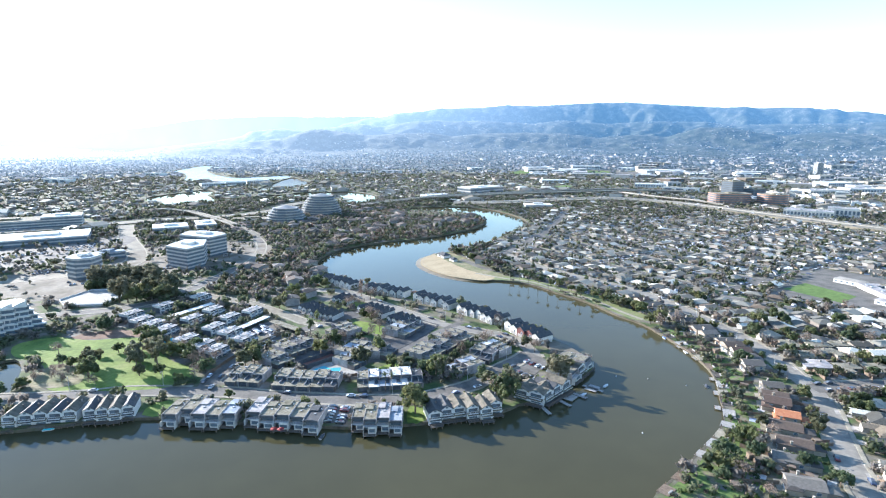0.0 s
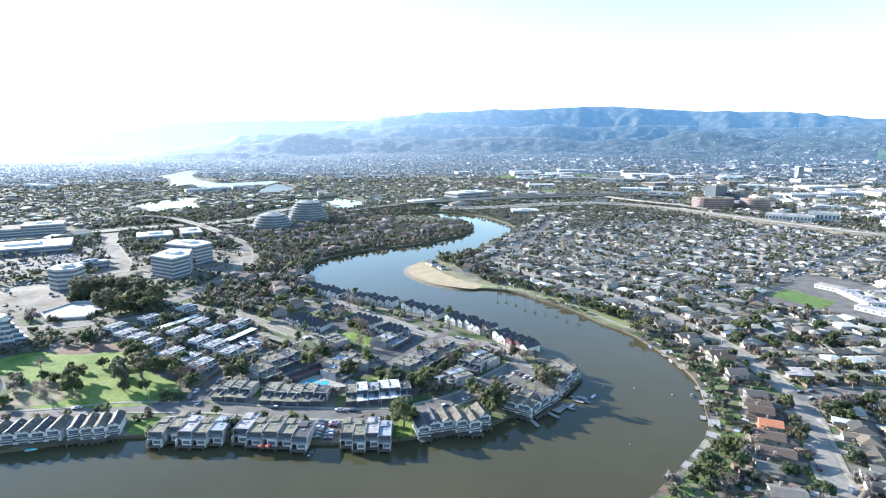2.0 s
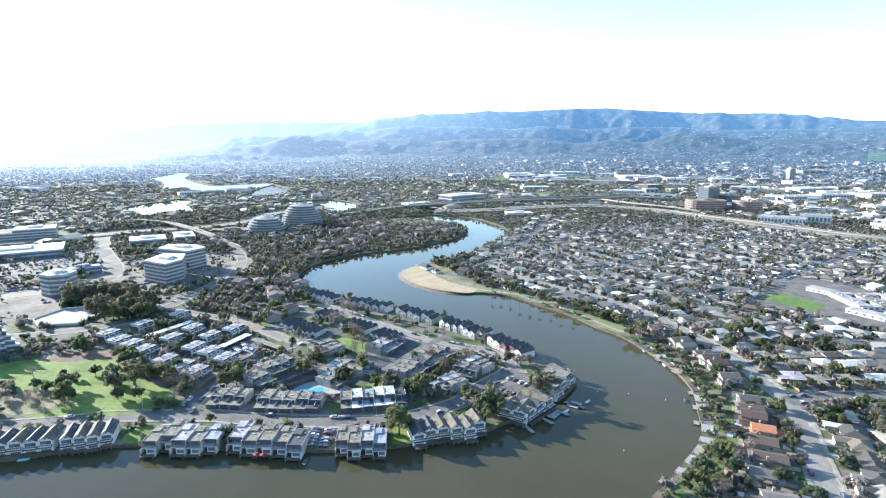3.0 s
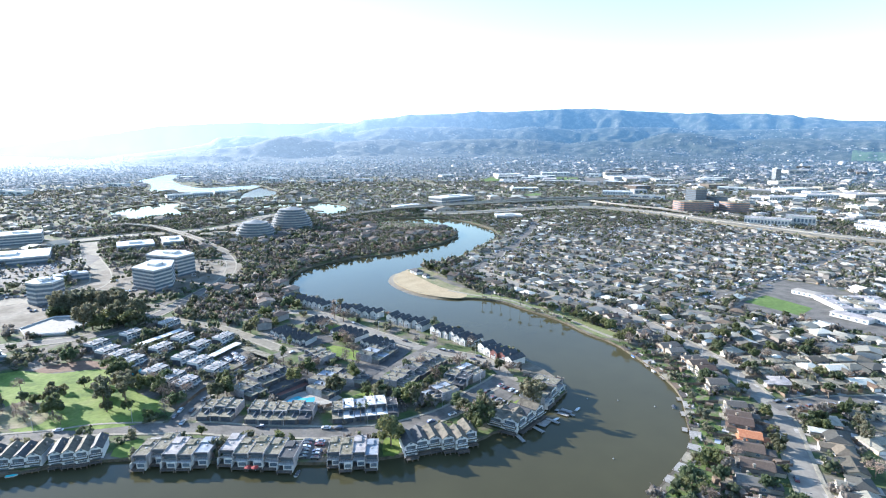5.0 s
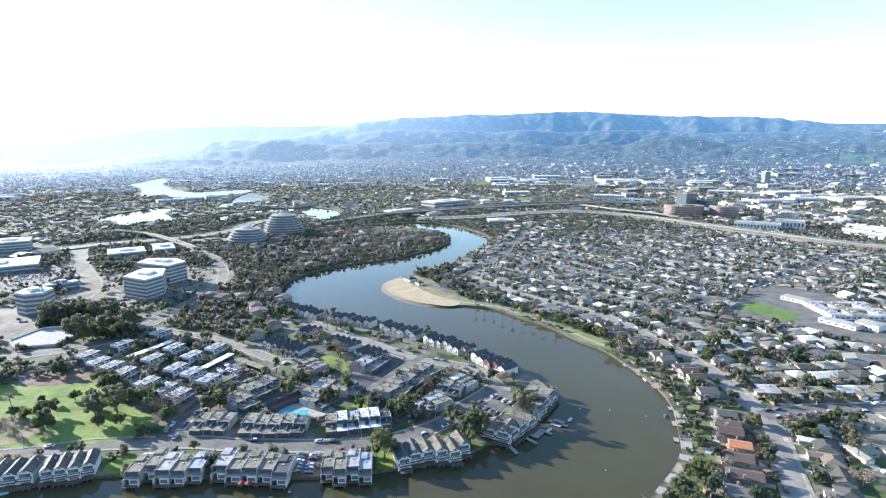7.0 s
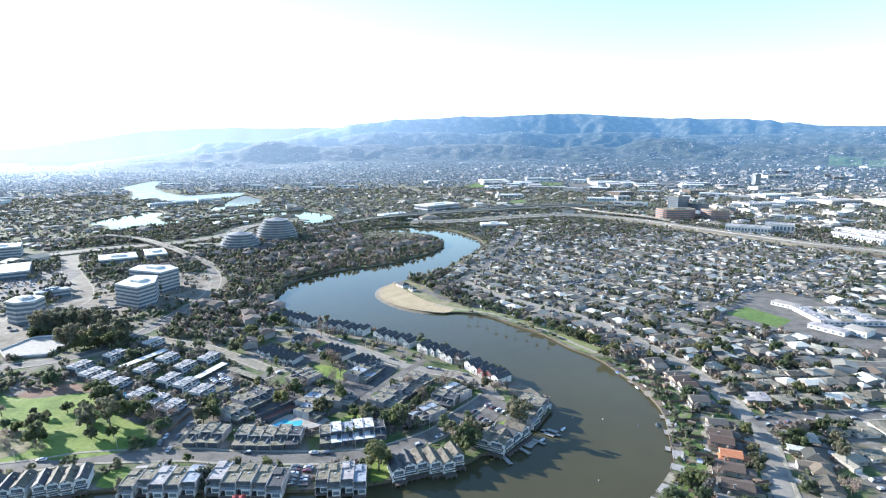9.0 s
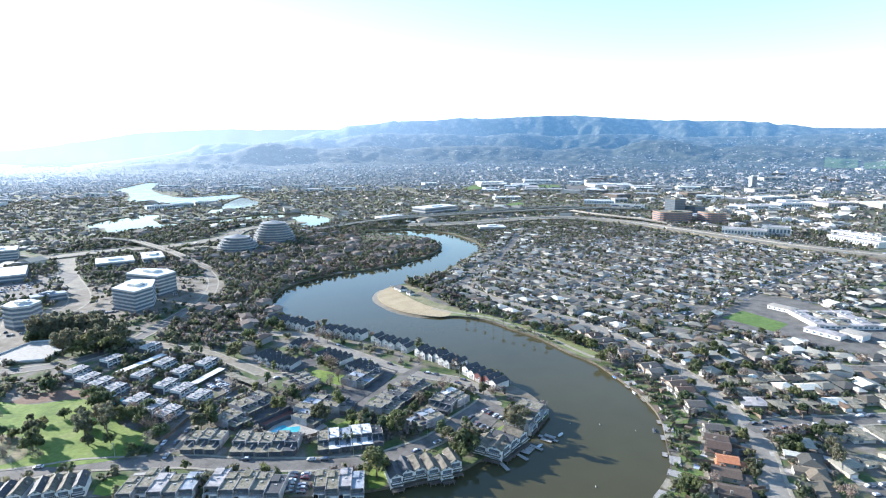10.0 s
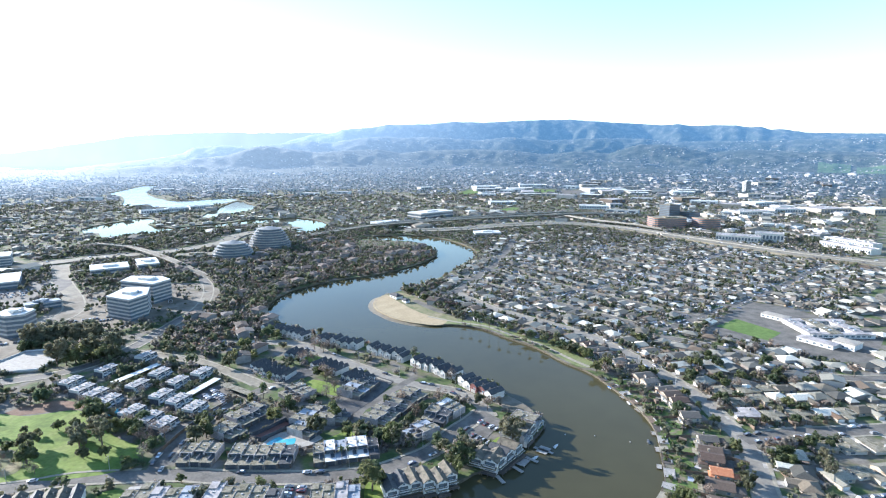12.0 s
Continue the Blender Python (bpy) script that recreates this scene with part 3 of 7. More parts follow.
shore_drive = street([(-330, 236), (-260, 240), (-186, 246), (-159, 252), (-128, 252), (-105, 251), (-84, 247), (-41, 243), (-19, 244), (-8, 247), (16, 261), (29, 278), (45, 295), (54, 308)], 9.5, "grey asphalt shore street with parked cars")
spit_road = street([(-150, 440), (-123, 441), (-95, 438), (-75, 428), (-44, 396), (-22, 374), (-2, 355), (21, 341), (35, 334), (46, 322), (52, 308), (53, 296)], 8.5, "pale asphalt street along the spit", mat=M_STREET)
cross_street = street([(-121, 256), (-121, 273), (-117, 297), (-109, 320), (-97, 339), (-84, 352)], 8.5, "shaded asphalt side street with parked cars")
street([(-78, 353), (-89, 352), (-103, 364), (-123, 381), (-150, 402), (-175, 414), (-215, 430)], 7, "pale asphalt lane behind the flat-roofed blocks", mat=M_FREEWAY)
street([(12, 358), (-6, 335), (-23, 312), (-28, 298), (-46, 290)], 6, "asphalt service lane between town houses", 0)
street([(-50, 346), (-38, 330), (-26, 318)], 6, "asphalt service lane between town houses", 0)
canal_street = street([(143, 150), (154, 181), (162, 199), (172, 220), (181, 238), (186, 254), (189, 274), (192, 300), (191, 325), (187, 350), (182, 375), (174, 405), (166, 428), (150, 455), (135, 473), (118, 493), (96, 524), (74, 570), (66, 590)], 9.8, "sunlit pale asphalt suburban street", 1.8, mat=M_STREET)
bank_street = street([(52, 574), (66, 590), (108, 673), (145, 750), (185, 863), (214, 949)], 10, "shaded asphalt street beside the lagoon")
east_street = street([(187, 257), (218, 261), (235, 261), (275, 261), (360, 264), (460, 268)], 10, "asphalt suburban street lined with low houses")
U, N = Vector((0.57, -0.82, 0)).normalized(), Vector((0.82, 0.57, 0)).normalized()
side_streets = []
for k in range(1, 9):
    base = Vector((118, 493, 0)) + N * 64 * k
    a, b = base - U * (330 - 26 * k), base + U * (70 + 34 * k if k < 3 else 60 + 22 * k)
    side_streets.append(street([(a.x, a.y), base.lerp(a, 0.5).to_2d() + Vector((3, 2)), (base.x, base.y), (b.x, b.y)], 9, "asphalt suburban street between rows of low houses", 1.4))
cross = []
for s in (-170, -20, 110):
    a = Vector((118, 493, 0)) + U * s + N * (64 if s > -100 else 0)
    b = a + N * 64 * 7
    cross.append(street([(a.x, a.y), a.lerp(b, 0.5).to_2d() + Vector((6, -6)), (b.x, b.y)], 8.5, "asphalt suburban cross street", 1.4))
south_streets = [street([(204, 200), (300, 203), (460, 205)], 9, "asphalt suburban street lined with low houses", 1.4),
                 street([(224, 425), (242, 410), (266, 385), (282, 358), (300, 335), (340, 326), (480, 330)], 9, "asphalt suburban street beside the school", 1.4)]
freeway_line = spline([(20, 1075), (80, 1078), (150, 1094), (244, 1138), (373, 1154), (467, 1073), (524, 953), (571, 854), (610, 773), (653, 715), (720, 640), (900, 470)], 15)
tagged(part("freeway", ribbon(freeway_line, 23, -23, LAND - 0.3, LAND + 3.0, M_FREEWAY)), "broad pale freeway carriageways across the town", "road", kind="structure")
mark_line(freeway_line, 64, 2)
fs = Soup()
ribbon(freeway_line, 0.4, -0.4, LAND + 2.9, LAND + 3.9, M_CONCRETE, fs)
tagged(part("median_barrier", fs), "low concrete barrier along the freeway middle", "barrier", kind="structure")
west_road = spline([(-900, 560), (-700, 660), (-530, 764), (-482, 805), (-425, 847), (-355, 880), (-300, 960), (-290, 1060), (-200, 1150)], 15)
tagged(part("freeway", ribbon(west_road, 14, -14, LAND - 0.3, LAND + 1.5, M_FREEWAY)), "pale divided highway past the office park", "road", kind="structure")
mark_line(west_road, 62, 2)
street([(-468, 790), (-404, 681), (-346, 597), (-320, 545), (-330, 505), (-410, 455), (-480, 440)], 18, "wide pale office park street", mat=M_FREEWAY)
street([(-420, 330), (-330, 360), (-270, 375), (-235, 392), (-215, 430), (-205, 500), (-200, 560), (-219, 640), (-260, 720)], 9, "asphalt road along the office park")
street([(-284, 2380), (-147, 2300), (-15, 2134), (82, 1859), (176, 1643), (240, 1501)], 26, "pale distant arterial road between grass verges", 0, mat=M_FREEWAY)
street([(-20, 1560), (180, 1420), (420, 1440), (800, 1420), (1300, 1500)], 22, "wide pale distant road", 0)
seawall = spline(garden_bank[:11], 6)
tagged(part("seawall", ribbon(seawall, 0.7, -0.25, -1.5, LAND + 0.05, M_BANK)), "weathered earth and timber seawall along the gardens", "seawall", kind="structure")
prom_line = spline([(30, 500), (56, 480), (80, 466), (98, 440), (118, 412), (131, 382), (140, 365)], 8)
tagged(part("promenade", ribbon(prom_line, 1.6, -1.6, LAND, LAND + 0.09, M_PAVE)), "pale paved path along the water", "path", kind="structure")
tagged(part("beach_road", ribbon(spline([(20, 560), (40, 520), (70, 492), (100, 462), (122, 432)], 8), 4, -4, LAND, LAND + 0.08, M_ASPHALT)), "asphalt car strip behind the beach", "road", kind="structure")


def overpass(points, width, z, label):
    line = [Vector((p.x, p.y, z * min(1, 4.5 * min(k, n - 1 - k) / n))) for k, p, n in ((k, p, len(points)) for k, p in enumerate(points))]
    root = thing("overpass", label, "bridge")
    part("deck", ribbon(line, width / 2, -width / 2, LAND - 1.4, LAND + 0.1, M_FREEWAY), root)
    for side in (1, -1):
        part("parapet", ribbon(line, side * width / 2, side * (width / 2 - 0.4), LAND - 1.4, LAND + 1.1, M_CONCRETE), root)
    for p in line[4:-4:4]:
        if p.z > 3:
            part("pier", Soup().box(p.x - 1.5, p.y - 1.5, -1.5, p.x + 1.5, p.y + 1.5, p.z + LAND - 1.3, M_CONCRETE), root)
    return root


overpass(spline([(-230, 960), (-147, 1030), (-55, 1101), (63, 1162), (196, 1215), (345, 1260), (537, 1290), (700, 1270)], 18), 16, 9, "long pale concrete freeway overpass on piers")
overpass(spline([(-160, 1090), (-40, 1150), (120, 1220), (300, 1300), (450, 1330), (600, 1330)], 18), 12, 8, "pale concrete ramp bridge of the interchange")
overpass(spline([(-520, 1010), (-499, 944), (-422, 895), (-348, 818), (-292, 752), (-235, 690)], 12), 10, 7, "curved concrete flyover above the highway")
overpass(spline([(560, 1010), (500, 1090), (440, 1180), (400, 1290), (380, 1400)], 15), 10, 7, "curved concrete freeway ramp on piers")


# pavements with kerbs, left out where another road crosses
for k, (line, width, pavement) in enumerate(streets):
    if not pavement:
        continue
    others = [(np.array([(p.x, p.y) for q in range(len(o) - 1) for p in (o[q], o[q].lerp(o[q + 1], .33), o[q].lerp(o[q + 1], .66))]), w) for m, (o, w, _) in enumerate(streets) if m != k]
    for side in (1, -1):
        run, runs = [], []
        for j, p in enumerate(line):
            d = (line[min(j + 1, len(line) - 1)] - line[max(j - 1, 0)]).normalized()
            c = p + Vector((-d.y, d.x, 0)) * side * (width / 2 + pavement / 2)
            if any(len(o) and np.min(np.hypot(o[:, 0] - c.x, o[:, 1] - c.y)) < w / 2 + 2 for o, w in others):
                if len(run) > 1:
                    runs.append(run)
                run = []
            else:
                run.append(p)
        runs += [run] if len(run) > 1 else []
        for run in runs:
            w = part("pavement", ribbon(run, side * (width / 2 + pavement), side * width / 2, LAND - 0.3, LAND + 0.2, M_PAVE))
            tagged(w, "pale concrete pavement with a kerb along the road", "pavement", kind="structure")
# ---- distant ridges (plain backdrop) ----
# Haze is painted: the ridge only emits haze colours, paler to the left.
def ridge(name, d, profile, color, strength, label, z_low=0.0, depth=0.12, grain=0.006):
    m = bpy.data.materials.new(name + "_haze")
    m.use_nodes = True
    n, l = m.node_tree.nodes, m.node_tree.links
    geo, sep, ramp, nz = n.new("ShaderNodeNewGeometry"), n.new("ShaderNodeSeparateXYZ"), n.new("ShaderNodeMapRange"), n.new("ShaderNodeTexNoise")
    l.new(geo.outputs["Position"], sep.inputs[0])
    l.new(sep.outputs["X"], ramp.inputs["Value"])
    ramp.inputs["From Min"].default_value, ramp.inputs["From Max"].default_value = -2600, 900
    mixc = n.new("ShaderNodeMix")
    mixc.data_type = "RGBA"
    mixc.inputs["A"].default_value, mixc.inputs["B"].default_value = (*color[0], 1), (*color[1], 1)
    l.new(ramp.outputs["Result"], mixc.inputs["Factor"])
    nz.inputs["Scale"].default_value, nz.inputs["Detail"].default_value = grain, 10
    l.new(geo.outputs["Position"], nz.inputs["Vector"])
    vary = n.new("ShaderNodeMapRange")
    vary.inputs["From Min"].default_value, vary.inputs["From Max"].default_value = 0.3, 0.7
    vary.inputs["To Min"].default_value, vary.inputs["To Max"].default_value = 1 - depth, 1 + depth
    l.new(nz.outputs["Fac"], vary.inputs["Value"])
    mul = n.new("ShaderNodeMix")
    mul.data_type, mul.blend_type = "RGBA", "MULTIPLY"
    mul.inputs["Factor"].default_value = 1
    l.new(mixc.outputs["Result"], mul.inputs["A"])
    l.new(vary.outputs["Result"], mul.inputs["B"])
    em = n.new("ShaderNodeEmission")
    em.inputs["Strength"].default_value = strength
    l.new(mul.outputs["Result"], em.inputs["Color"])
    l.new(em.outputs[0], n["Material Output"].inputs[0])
    s, verts, faces = Soup(), [], []
    bs = np.arange(-62, 62.01, 0.25)
    tops = np.interp(bs, [p[0] for p in profile], [p[1] for p in profile])
    rows = 5
    for b, top in zip(bs, tops):
        top += 16 + 12 * min(1, max(0, (16 - b) / 16)) + 9 * noise.noise((b * 0.6, d / 100, 0)) + 5 * noise.noise((b * 2.1, d / 100, 5)) + 2.5 * noise.noise((b * 7.1, d / 100, 2))
        for k in range(rows + 1):
            f = k / rows
            r = d + 60 * f + 25 * noise.noise((b * 0.5, f * 3, 1))
            verts.append((r * math.sin(radians(b)), r * math.cos(radians(b)), z_low + (top - z_low) * f))
    for k in range(len(bs) - 1):
        for j in range(rows):
            o = k * (rows + 1) + j
            faces.append((o, o + rows + 1, o + rows + 2, o + 1))
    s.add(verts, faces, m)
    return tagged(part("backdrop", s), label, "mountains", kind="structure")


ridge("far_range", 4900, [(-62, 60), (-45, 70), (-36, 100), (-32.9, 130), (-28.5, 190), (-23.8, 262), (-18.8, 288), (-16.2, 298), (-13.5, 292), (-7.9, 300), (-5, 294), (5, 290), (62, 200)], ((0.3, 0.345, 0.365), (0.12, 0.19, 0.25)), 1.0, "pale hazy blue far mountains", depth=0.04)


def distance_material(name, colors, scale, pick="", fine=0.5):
    """A surface of the distant backdrop: its colour plus painted haze, a pale blue emission, stronger with distance and
    towards the sun.
    """
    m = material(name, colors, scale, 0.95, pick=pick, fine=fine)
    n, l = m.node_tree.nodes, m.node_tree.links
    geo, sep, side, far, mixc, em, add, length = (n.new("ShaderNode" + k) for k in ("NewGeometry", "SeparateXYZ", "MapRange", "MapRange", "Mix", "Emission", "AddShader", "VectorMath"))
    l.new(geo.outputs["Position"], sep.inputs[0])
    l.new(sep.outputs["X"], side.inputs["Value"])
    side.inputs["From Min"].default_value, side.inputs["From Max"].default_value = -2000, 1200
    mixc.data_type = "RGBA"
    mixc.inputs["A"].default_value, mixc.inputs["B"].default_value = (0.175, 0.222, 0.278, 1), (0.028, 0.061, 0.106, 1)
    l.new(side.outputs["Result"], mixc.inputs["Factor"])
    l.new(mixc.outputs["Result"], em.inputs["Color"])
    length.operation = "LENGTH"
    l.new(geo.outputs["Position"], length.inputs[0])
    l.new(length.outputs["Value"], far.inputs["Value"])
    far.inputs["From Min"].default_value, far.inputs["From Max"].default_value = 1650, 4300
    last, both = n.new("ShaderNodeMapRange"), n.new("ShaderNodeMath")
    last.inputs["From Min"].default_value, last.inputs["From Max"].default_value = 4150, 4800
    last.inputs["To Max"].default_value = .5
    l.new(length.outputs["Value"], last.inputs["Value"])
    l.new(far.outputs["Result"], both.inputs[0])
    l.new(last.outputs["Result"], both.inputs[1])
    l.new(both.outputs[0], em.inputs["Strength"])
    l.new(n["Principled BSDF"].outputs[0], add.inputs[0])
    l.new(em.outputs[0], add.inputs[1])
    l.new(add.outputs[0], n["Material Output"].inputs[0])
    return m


# each of these colours carries the emissive haze on top
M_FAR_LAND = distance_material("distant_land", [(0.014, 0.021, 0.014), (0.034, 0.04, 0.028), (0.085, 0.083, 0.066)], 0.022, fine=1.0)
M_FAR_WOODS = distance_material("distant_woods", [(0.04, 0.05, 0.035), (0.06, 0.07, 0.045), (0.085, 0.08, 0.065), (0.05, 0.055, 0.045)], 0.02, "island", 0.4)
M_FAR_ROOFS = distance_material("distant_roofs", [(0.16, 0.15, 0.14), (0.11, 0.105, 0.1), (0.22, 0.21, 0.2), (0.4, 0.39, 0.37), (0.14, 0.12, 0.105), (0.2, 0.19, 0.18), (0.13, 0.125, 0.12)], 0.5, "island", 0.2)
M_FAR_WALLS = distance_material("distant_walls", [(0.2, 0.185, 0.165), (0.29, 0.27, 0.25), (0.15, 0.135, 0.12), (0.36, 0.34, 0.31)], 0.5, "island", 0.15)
BACK = 2050.0     # where the backdrop of the far town begins


def far_land():
    """The far plain and the wooded foothills behind the town: one folded relief."""
    bs, rs = np.arange(-60, 60.01, 0.25), np.concatenate([np.arange(2400, 3600, 60), np.arange(3600, 4990, 17)])
    verts, faces = [], []
    for b in bs:
        for r in rs:
            x, y = r * math.sin(radians(b)), r * math.cos(radians(b))
            verts.append((x, y, surface(x, y) + .5))
    k = len(rs)
    wet = np.zeros(len(verts), bool)
    for ring in ponds:
        wet |= inside([v[0] for v in verts], [v[1] for v in verts], [(p[0], p[1]) for p in ring])
    for a in range(len(bs) - 1):
        for c in range(k - 1):
            o = a * k + c
            if not (wet[o] or wet[o + k] or wet[o + k + 1] or wet[o + 1]):
                faces.append((o, o + k, o + k + 1, o + 1))
    s = Soup()
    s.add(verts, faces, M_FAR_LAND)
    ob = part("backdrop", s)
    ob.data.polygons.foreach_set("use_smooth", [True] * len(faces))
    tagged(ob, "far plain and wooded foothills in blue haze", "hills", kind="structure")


far_land()
M_FAR_GREEN = distance_material("distant_grass", [(0.05, 0.08, 0.03), (0.075, 0.11, 0.04)], 0.02, fine=0.3)
for b0, b1, r0, r1 in ((39.5, 41.8, 3560, 3800), (42.2, 47, 3500, 3760)):
    rows, cols, vs = 6, 24, []
    for i in range(rows + 1):
        for j in range(cols + 1):
            b, r = radians(b0 + (b1 - b0) * j / cols), r0 + (r1 - r0) * i / rows + 20 * noise.noise((j * .3, b0, i * .4))
            x, y = r * math.sin(b), r * math.cos(b)
            vs.append((x, y, surface(x, y) + 3))
    g = Soup()
    g.add(vs, [(i * (cols + 1) + j, i * (cols + 1) + j + 1, (i + 1) * (cols + 1) + j + 1, (i + 1) * (cols + 1) + j) for i in range(rows) for j in range(cols)], M_FAR_GREEN)
    tagged(part("backdrop", g), "distant green playing field below the hills", "field", kind="structure")
# Glare on the bay is painted: a near-white colour plus emission.
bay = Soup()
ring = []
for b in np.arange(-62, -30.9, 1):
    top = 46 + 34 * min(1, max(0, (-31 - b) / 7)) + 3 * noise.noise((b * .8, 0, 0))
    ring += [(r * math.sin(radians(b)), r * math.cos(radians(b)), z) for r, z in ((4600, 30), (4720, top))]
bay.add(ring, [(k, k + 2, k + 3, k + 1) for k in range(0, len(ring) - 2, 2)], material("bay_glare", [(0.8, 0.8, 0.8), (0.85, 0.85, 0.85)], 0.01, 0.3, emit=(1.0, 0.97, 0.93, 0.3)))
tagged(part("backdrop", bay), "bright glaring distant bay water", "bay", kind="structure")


# ---- windows, roofs ----
def gable(s, x0, x1, y0, y1, z, pitch, over, mat, gable_mat, thick=0.25):
    """A gable roof, ridge along y, with closed gable ends."""
    xm, rise = (x0 + x1) / 2, (x1 - x0) / 2 * pitch
    lift = over * pitch
    for side in (-1, 1):
        xe = (x0 if side < 0 else x1) + side * over
        q = [(xe, y0 - over, z - lift), (xe, y1 + over, z - lift), (xm, y1 + over, z + rise), (xm, y0 - over, z + rise)]
        t = [(a, b, c + thick) for a, b, c in q]
        s.add(q + t, [(4, 5, 6, 7), (0, 3, 2, 1), (0, 1, 5, 4), (0, 4, 7, 3), (1, 2, 6, 5)], mat)
    for y in (y0, y1):
        s.add([(x0, y, z), (x1, y, z), (xm, y, z + rise)], [(0, 1, 2)], gable_mat)


def hip(s, x0, x1, y0, y1, z, pitch, over, mat, thick=0.2):
    x0, x1, y0, y1 = x0 - over, x1 + over, y0 - over, y1 + over
    w, d = x1 - x0, y1 - y0
    h = min(w, d) / 2 * pitch
    if w >= d:
        r = [(x0 + d / 2, (y0 + y1) / 2), (x1 - d / 2, (y0 + y1) / 2)]
    else:
        r = [((x0 + x1) / 2, y0 + w / 2), ((x0 + x1) / 2, y1 - w / 2)]
    v = [(x0, y0, z), (x1, y0, z), (x1, y1, z), (x0, y1, z), (*r[0], z + h), (*r[1], z + h)]
    v += [(x0, y0, z - thick), (x1, y0, z - thick), (x1, y1, z - thick), (x0, y1, z - thick)]
    roof = [(0, 1, 5, 4), (2, 3, 4, 5), (1, 2, 5), (3, 0, 4)] if w >= d else [(1, 2, 5, 4), (3, 0, 4, 5), (0, 1, 4), (2, 3, 5)]
    s.add(v, roof + [(6, 7, 1, 0), (7, 8, 2, 1), (8, 9, 3, 2), (9, 6, 0, 3), (9, 8, 7, 6)], mat)


def window(parent, x, y, z, w, h, face="y-", frame_mat=None, whole=False):
    """A framed pane set on a wall: face names the way that it looks."""
    s = Soup()
    g = s if whole else Soup()
    d = 0.07
    if face[0] == "y":
        o = -d if face == "y-" else d
        ys = sorted((y, y + o))
        s.box(x - w / 2 - .1, ys[0], z - .1, x + w / 2 + .1, ys[1], z + h + .1, frame_mat or M_STUCCO)
        yg = sorted((y + o * 1.0, y + o * 1.35))
        g.box(x - w / 2, yg[0], z, x + w / 2, yg[1], z + h, M_GLASS)
    else:
        o = -d if face == "x-" else d
        xs = sorted((x, x + o))
        s.box(xs[0], y - w / 2 - .1, z - .1, xs[1], y + w / 2 + .1, z + h + .1, frame_mat or M_STUCCO)
        xg = sorted((x + o * 1.0, x + o * 1.35))
        g.box(xg[0], y - w / 2, z, xg[1], y + w / 2, z + h, M_GLASS)
    f = part("window", s, parent)
    if not whole:
        part("pane", g, f)
    return f


def railing(parent, x0, x1, y, z, mat=M_STUCCO):
    s = Soup()
    s.box(x0, y - .05, z + .95, x1, y + .05, z + 1.05, mat)
    for k in range(7):
        x = x0 + (x1 - x0) * k / 6
        s.box(x - .04, y - .04, z, x + .04, y + .04, z + .95, mat)
    return part("railing", s, parent)


# ---- town house units: width along x, water or street face at y = 0, depth along +y ----
def unit_gable(w, d, h, roof, wall=None, waterside=True, label=""):
    wall = wall or M_STUCCO
    ob = thing("town_house", label, "town house", "waterside town houses")
    part("wall", Soup().box(-w / 2 + .05, 0, -1.0, w / 2 - .05, d, h, wall), ob)
    s = Soup()
    gable(s, -w / 2 + .05, w / 2 - .05, 0, d, h, 0.6, 0.3, roof, wall)
    part("roof", s, ob, "dark shingle gable roof")
    part("chimney", Soup().box(w / 2 - 1.1, d * .62, h, w / 2 - .6, d * .62 + .6, h + 1.9, M_TIMBER), ob)
    s = Soup()
    s.add([(-w / 2 + .1, -1.8, h - 3.0), (w / 2 - .1, -1.8, h - 3.0), (w / 2 - .1, 0, h - 2.1), (-w / 2 + .1, 0, h - 2.1)], [(0, 1, 2, 3)], roof)
    s.add([(-w / 2 + .1, -1.8, h - 3.2), (w / 2 - .1, -1.8, h - 3.2), (w / 2 - .1, -1.8, h - 3.0), (-w / 2 + .1, -1.8, h - 3.0)], [(0, 1, 2, 3)], wall)
    part("lower_roof", s, ob, "dark sloping roof band over the lower storey")
    if waterside:
        # Flat dark panel on the wall, coloured as the shade behind the balcony.
        part("recess", Soup().box(-w * .36, -.05, h - 2.35, w * .36, 0, h - .35, M_TRIM), ob, "dark panel painted as the shade behind the balcony")
        part("balcony", Soup().box(-w * .4, -1.1, h - 2.6, w * .4, 0, h - 2.4, wall), ob)
        railing(ob, -w * .4, w * .4, -1.05, h - 2.4, wall)
        window(ob, -w * .12, -.05, h - 2.2, w * .34, 1.6, frame_mat=M_TRIM)
    else:
        window(ob, -w * .22, 0, h - 2.3, w * .3, 1.4)
        window(ob, w * .22, 0, h - 2.3, w * .3, 1.4)
    window(ob, 0, 0, h + .5, 1.2, .9)
    window(ob, 0, 0, h - 4.9, w * .62, 1.8, frame_mat=M_TRIM)
    window(ob, -w * .2, d, h - 2.5, 1.2, 1.3, "y+")
    part("garage_door", Soup().box(-w * .3, d, .1, w * .35, d + .08, 2.3, M_PALEWOOD), ob)
    if waterside:
        deck = part("deck", Soup().box(-w / 2 + .1, -3.2, -.5, w / 2 - .1, 0, -.25, M_DECK), ob, "weathered wooden deck over the water, darkened for shade")
        for x in (-w / 2 + .5, 0, w / 2 - .5):
            part("stilt", Soup().box(x - .15, -3, -3.5, x + .15, -2.7, -.5, M_WOOD), deck)
        railing(ob, -w / 2 + .1, w / 2 - .1, -3.1, -.25, M_WOOD)
    return ob


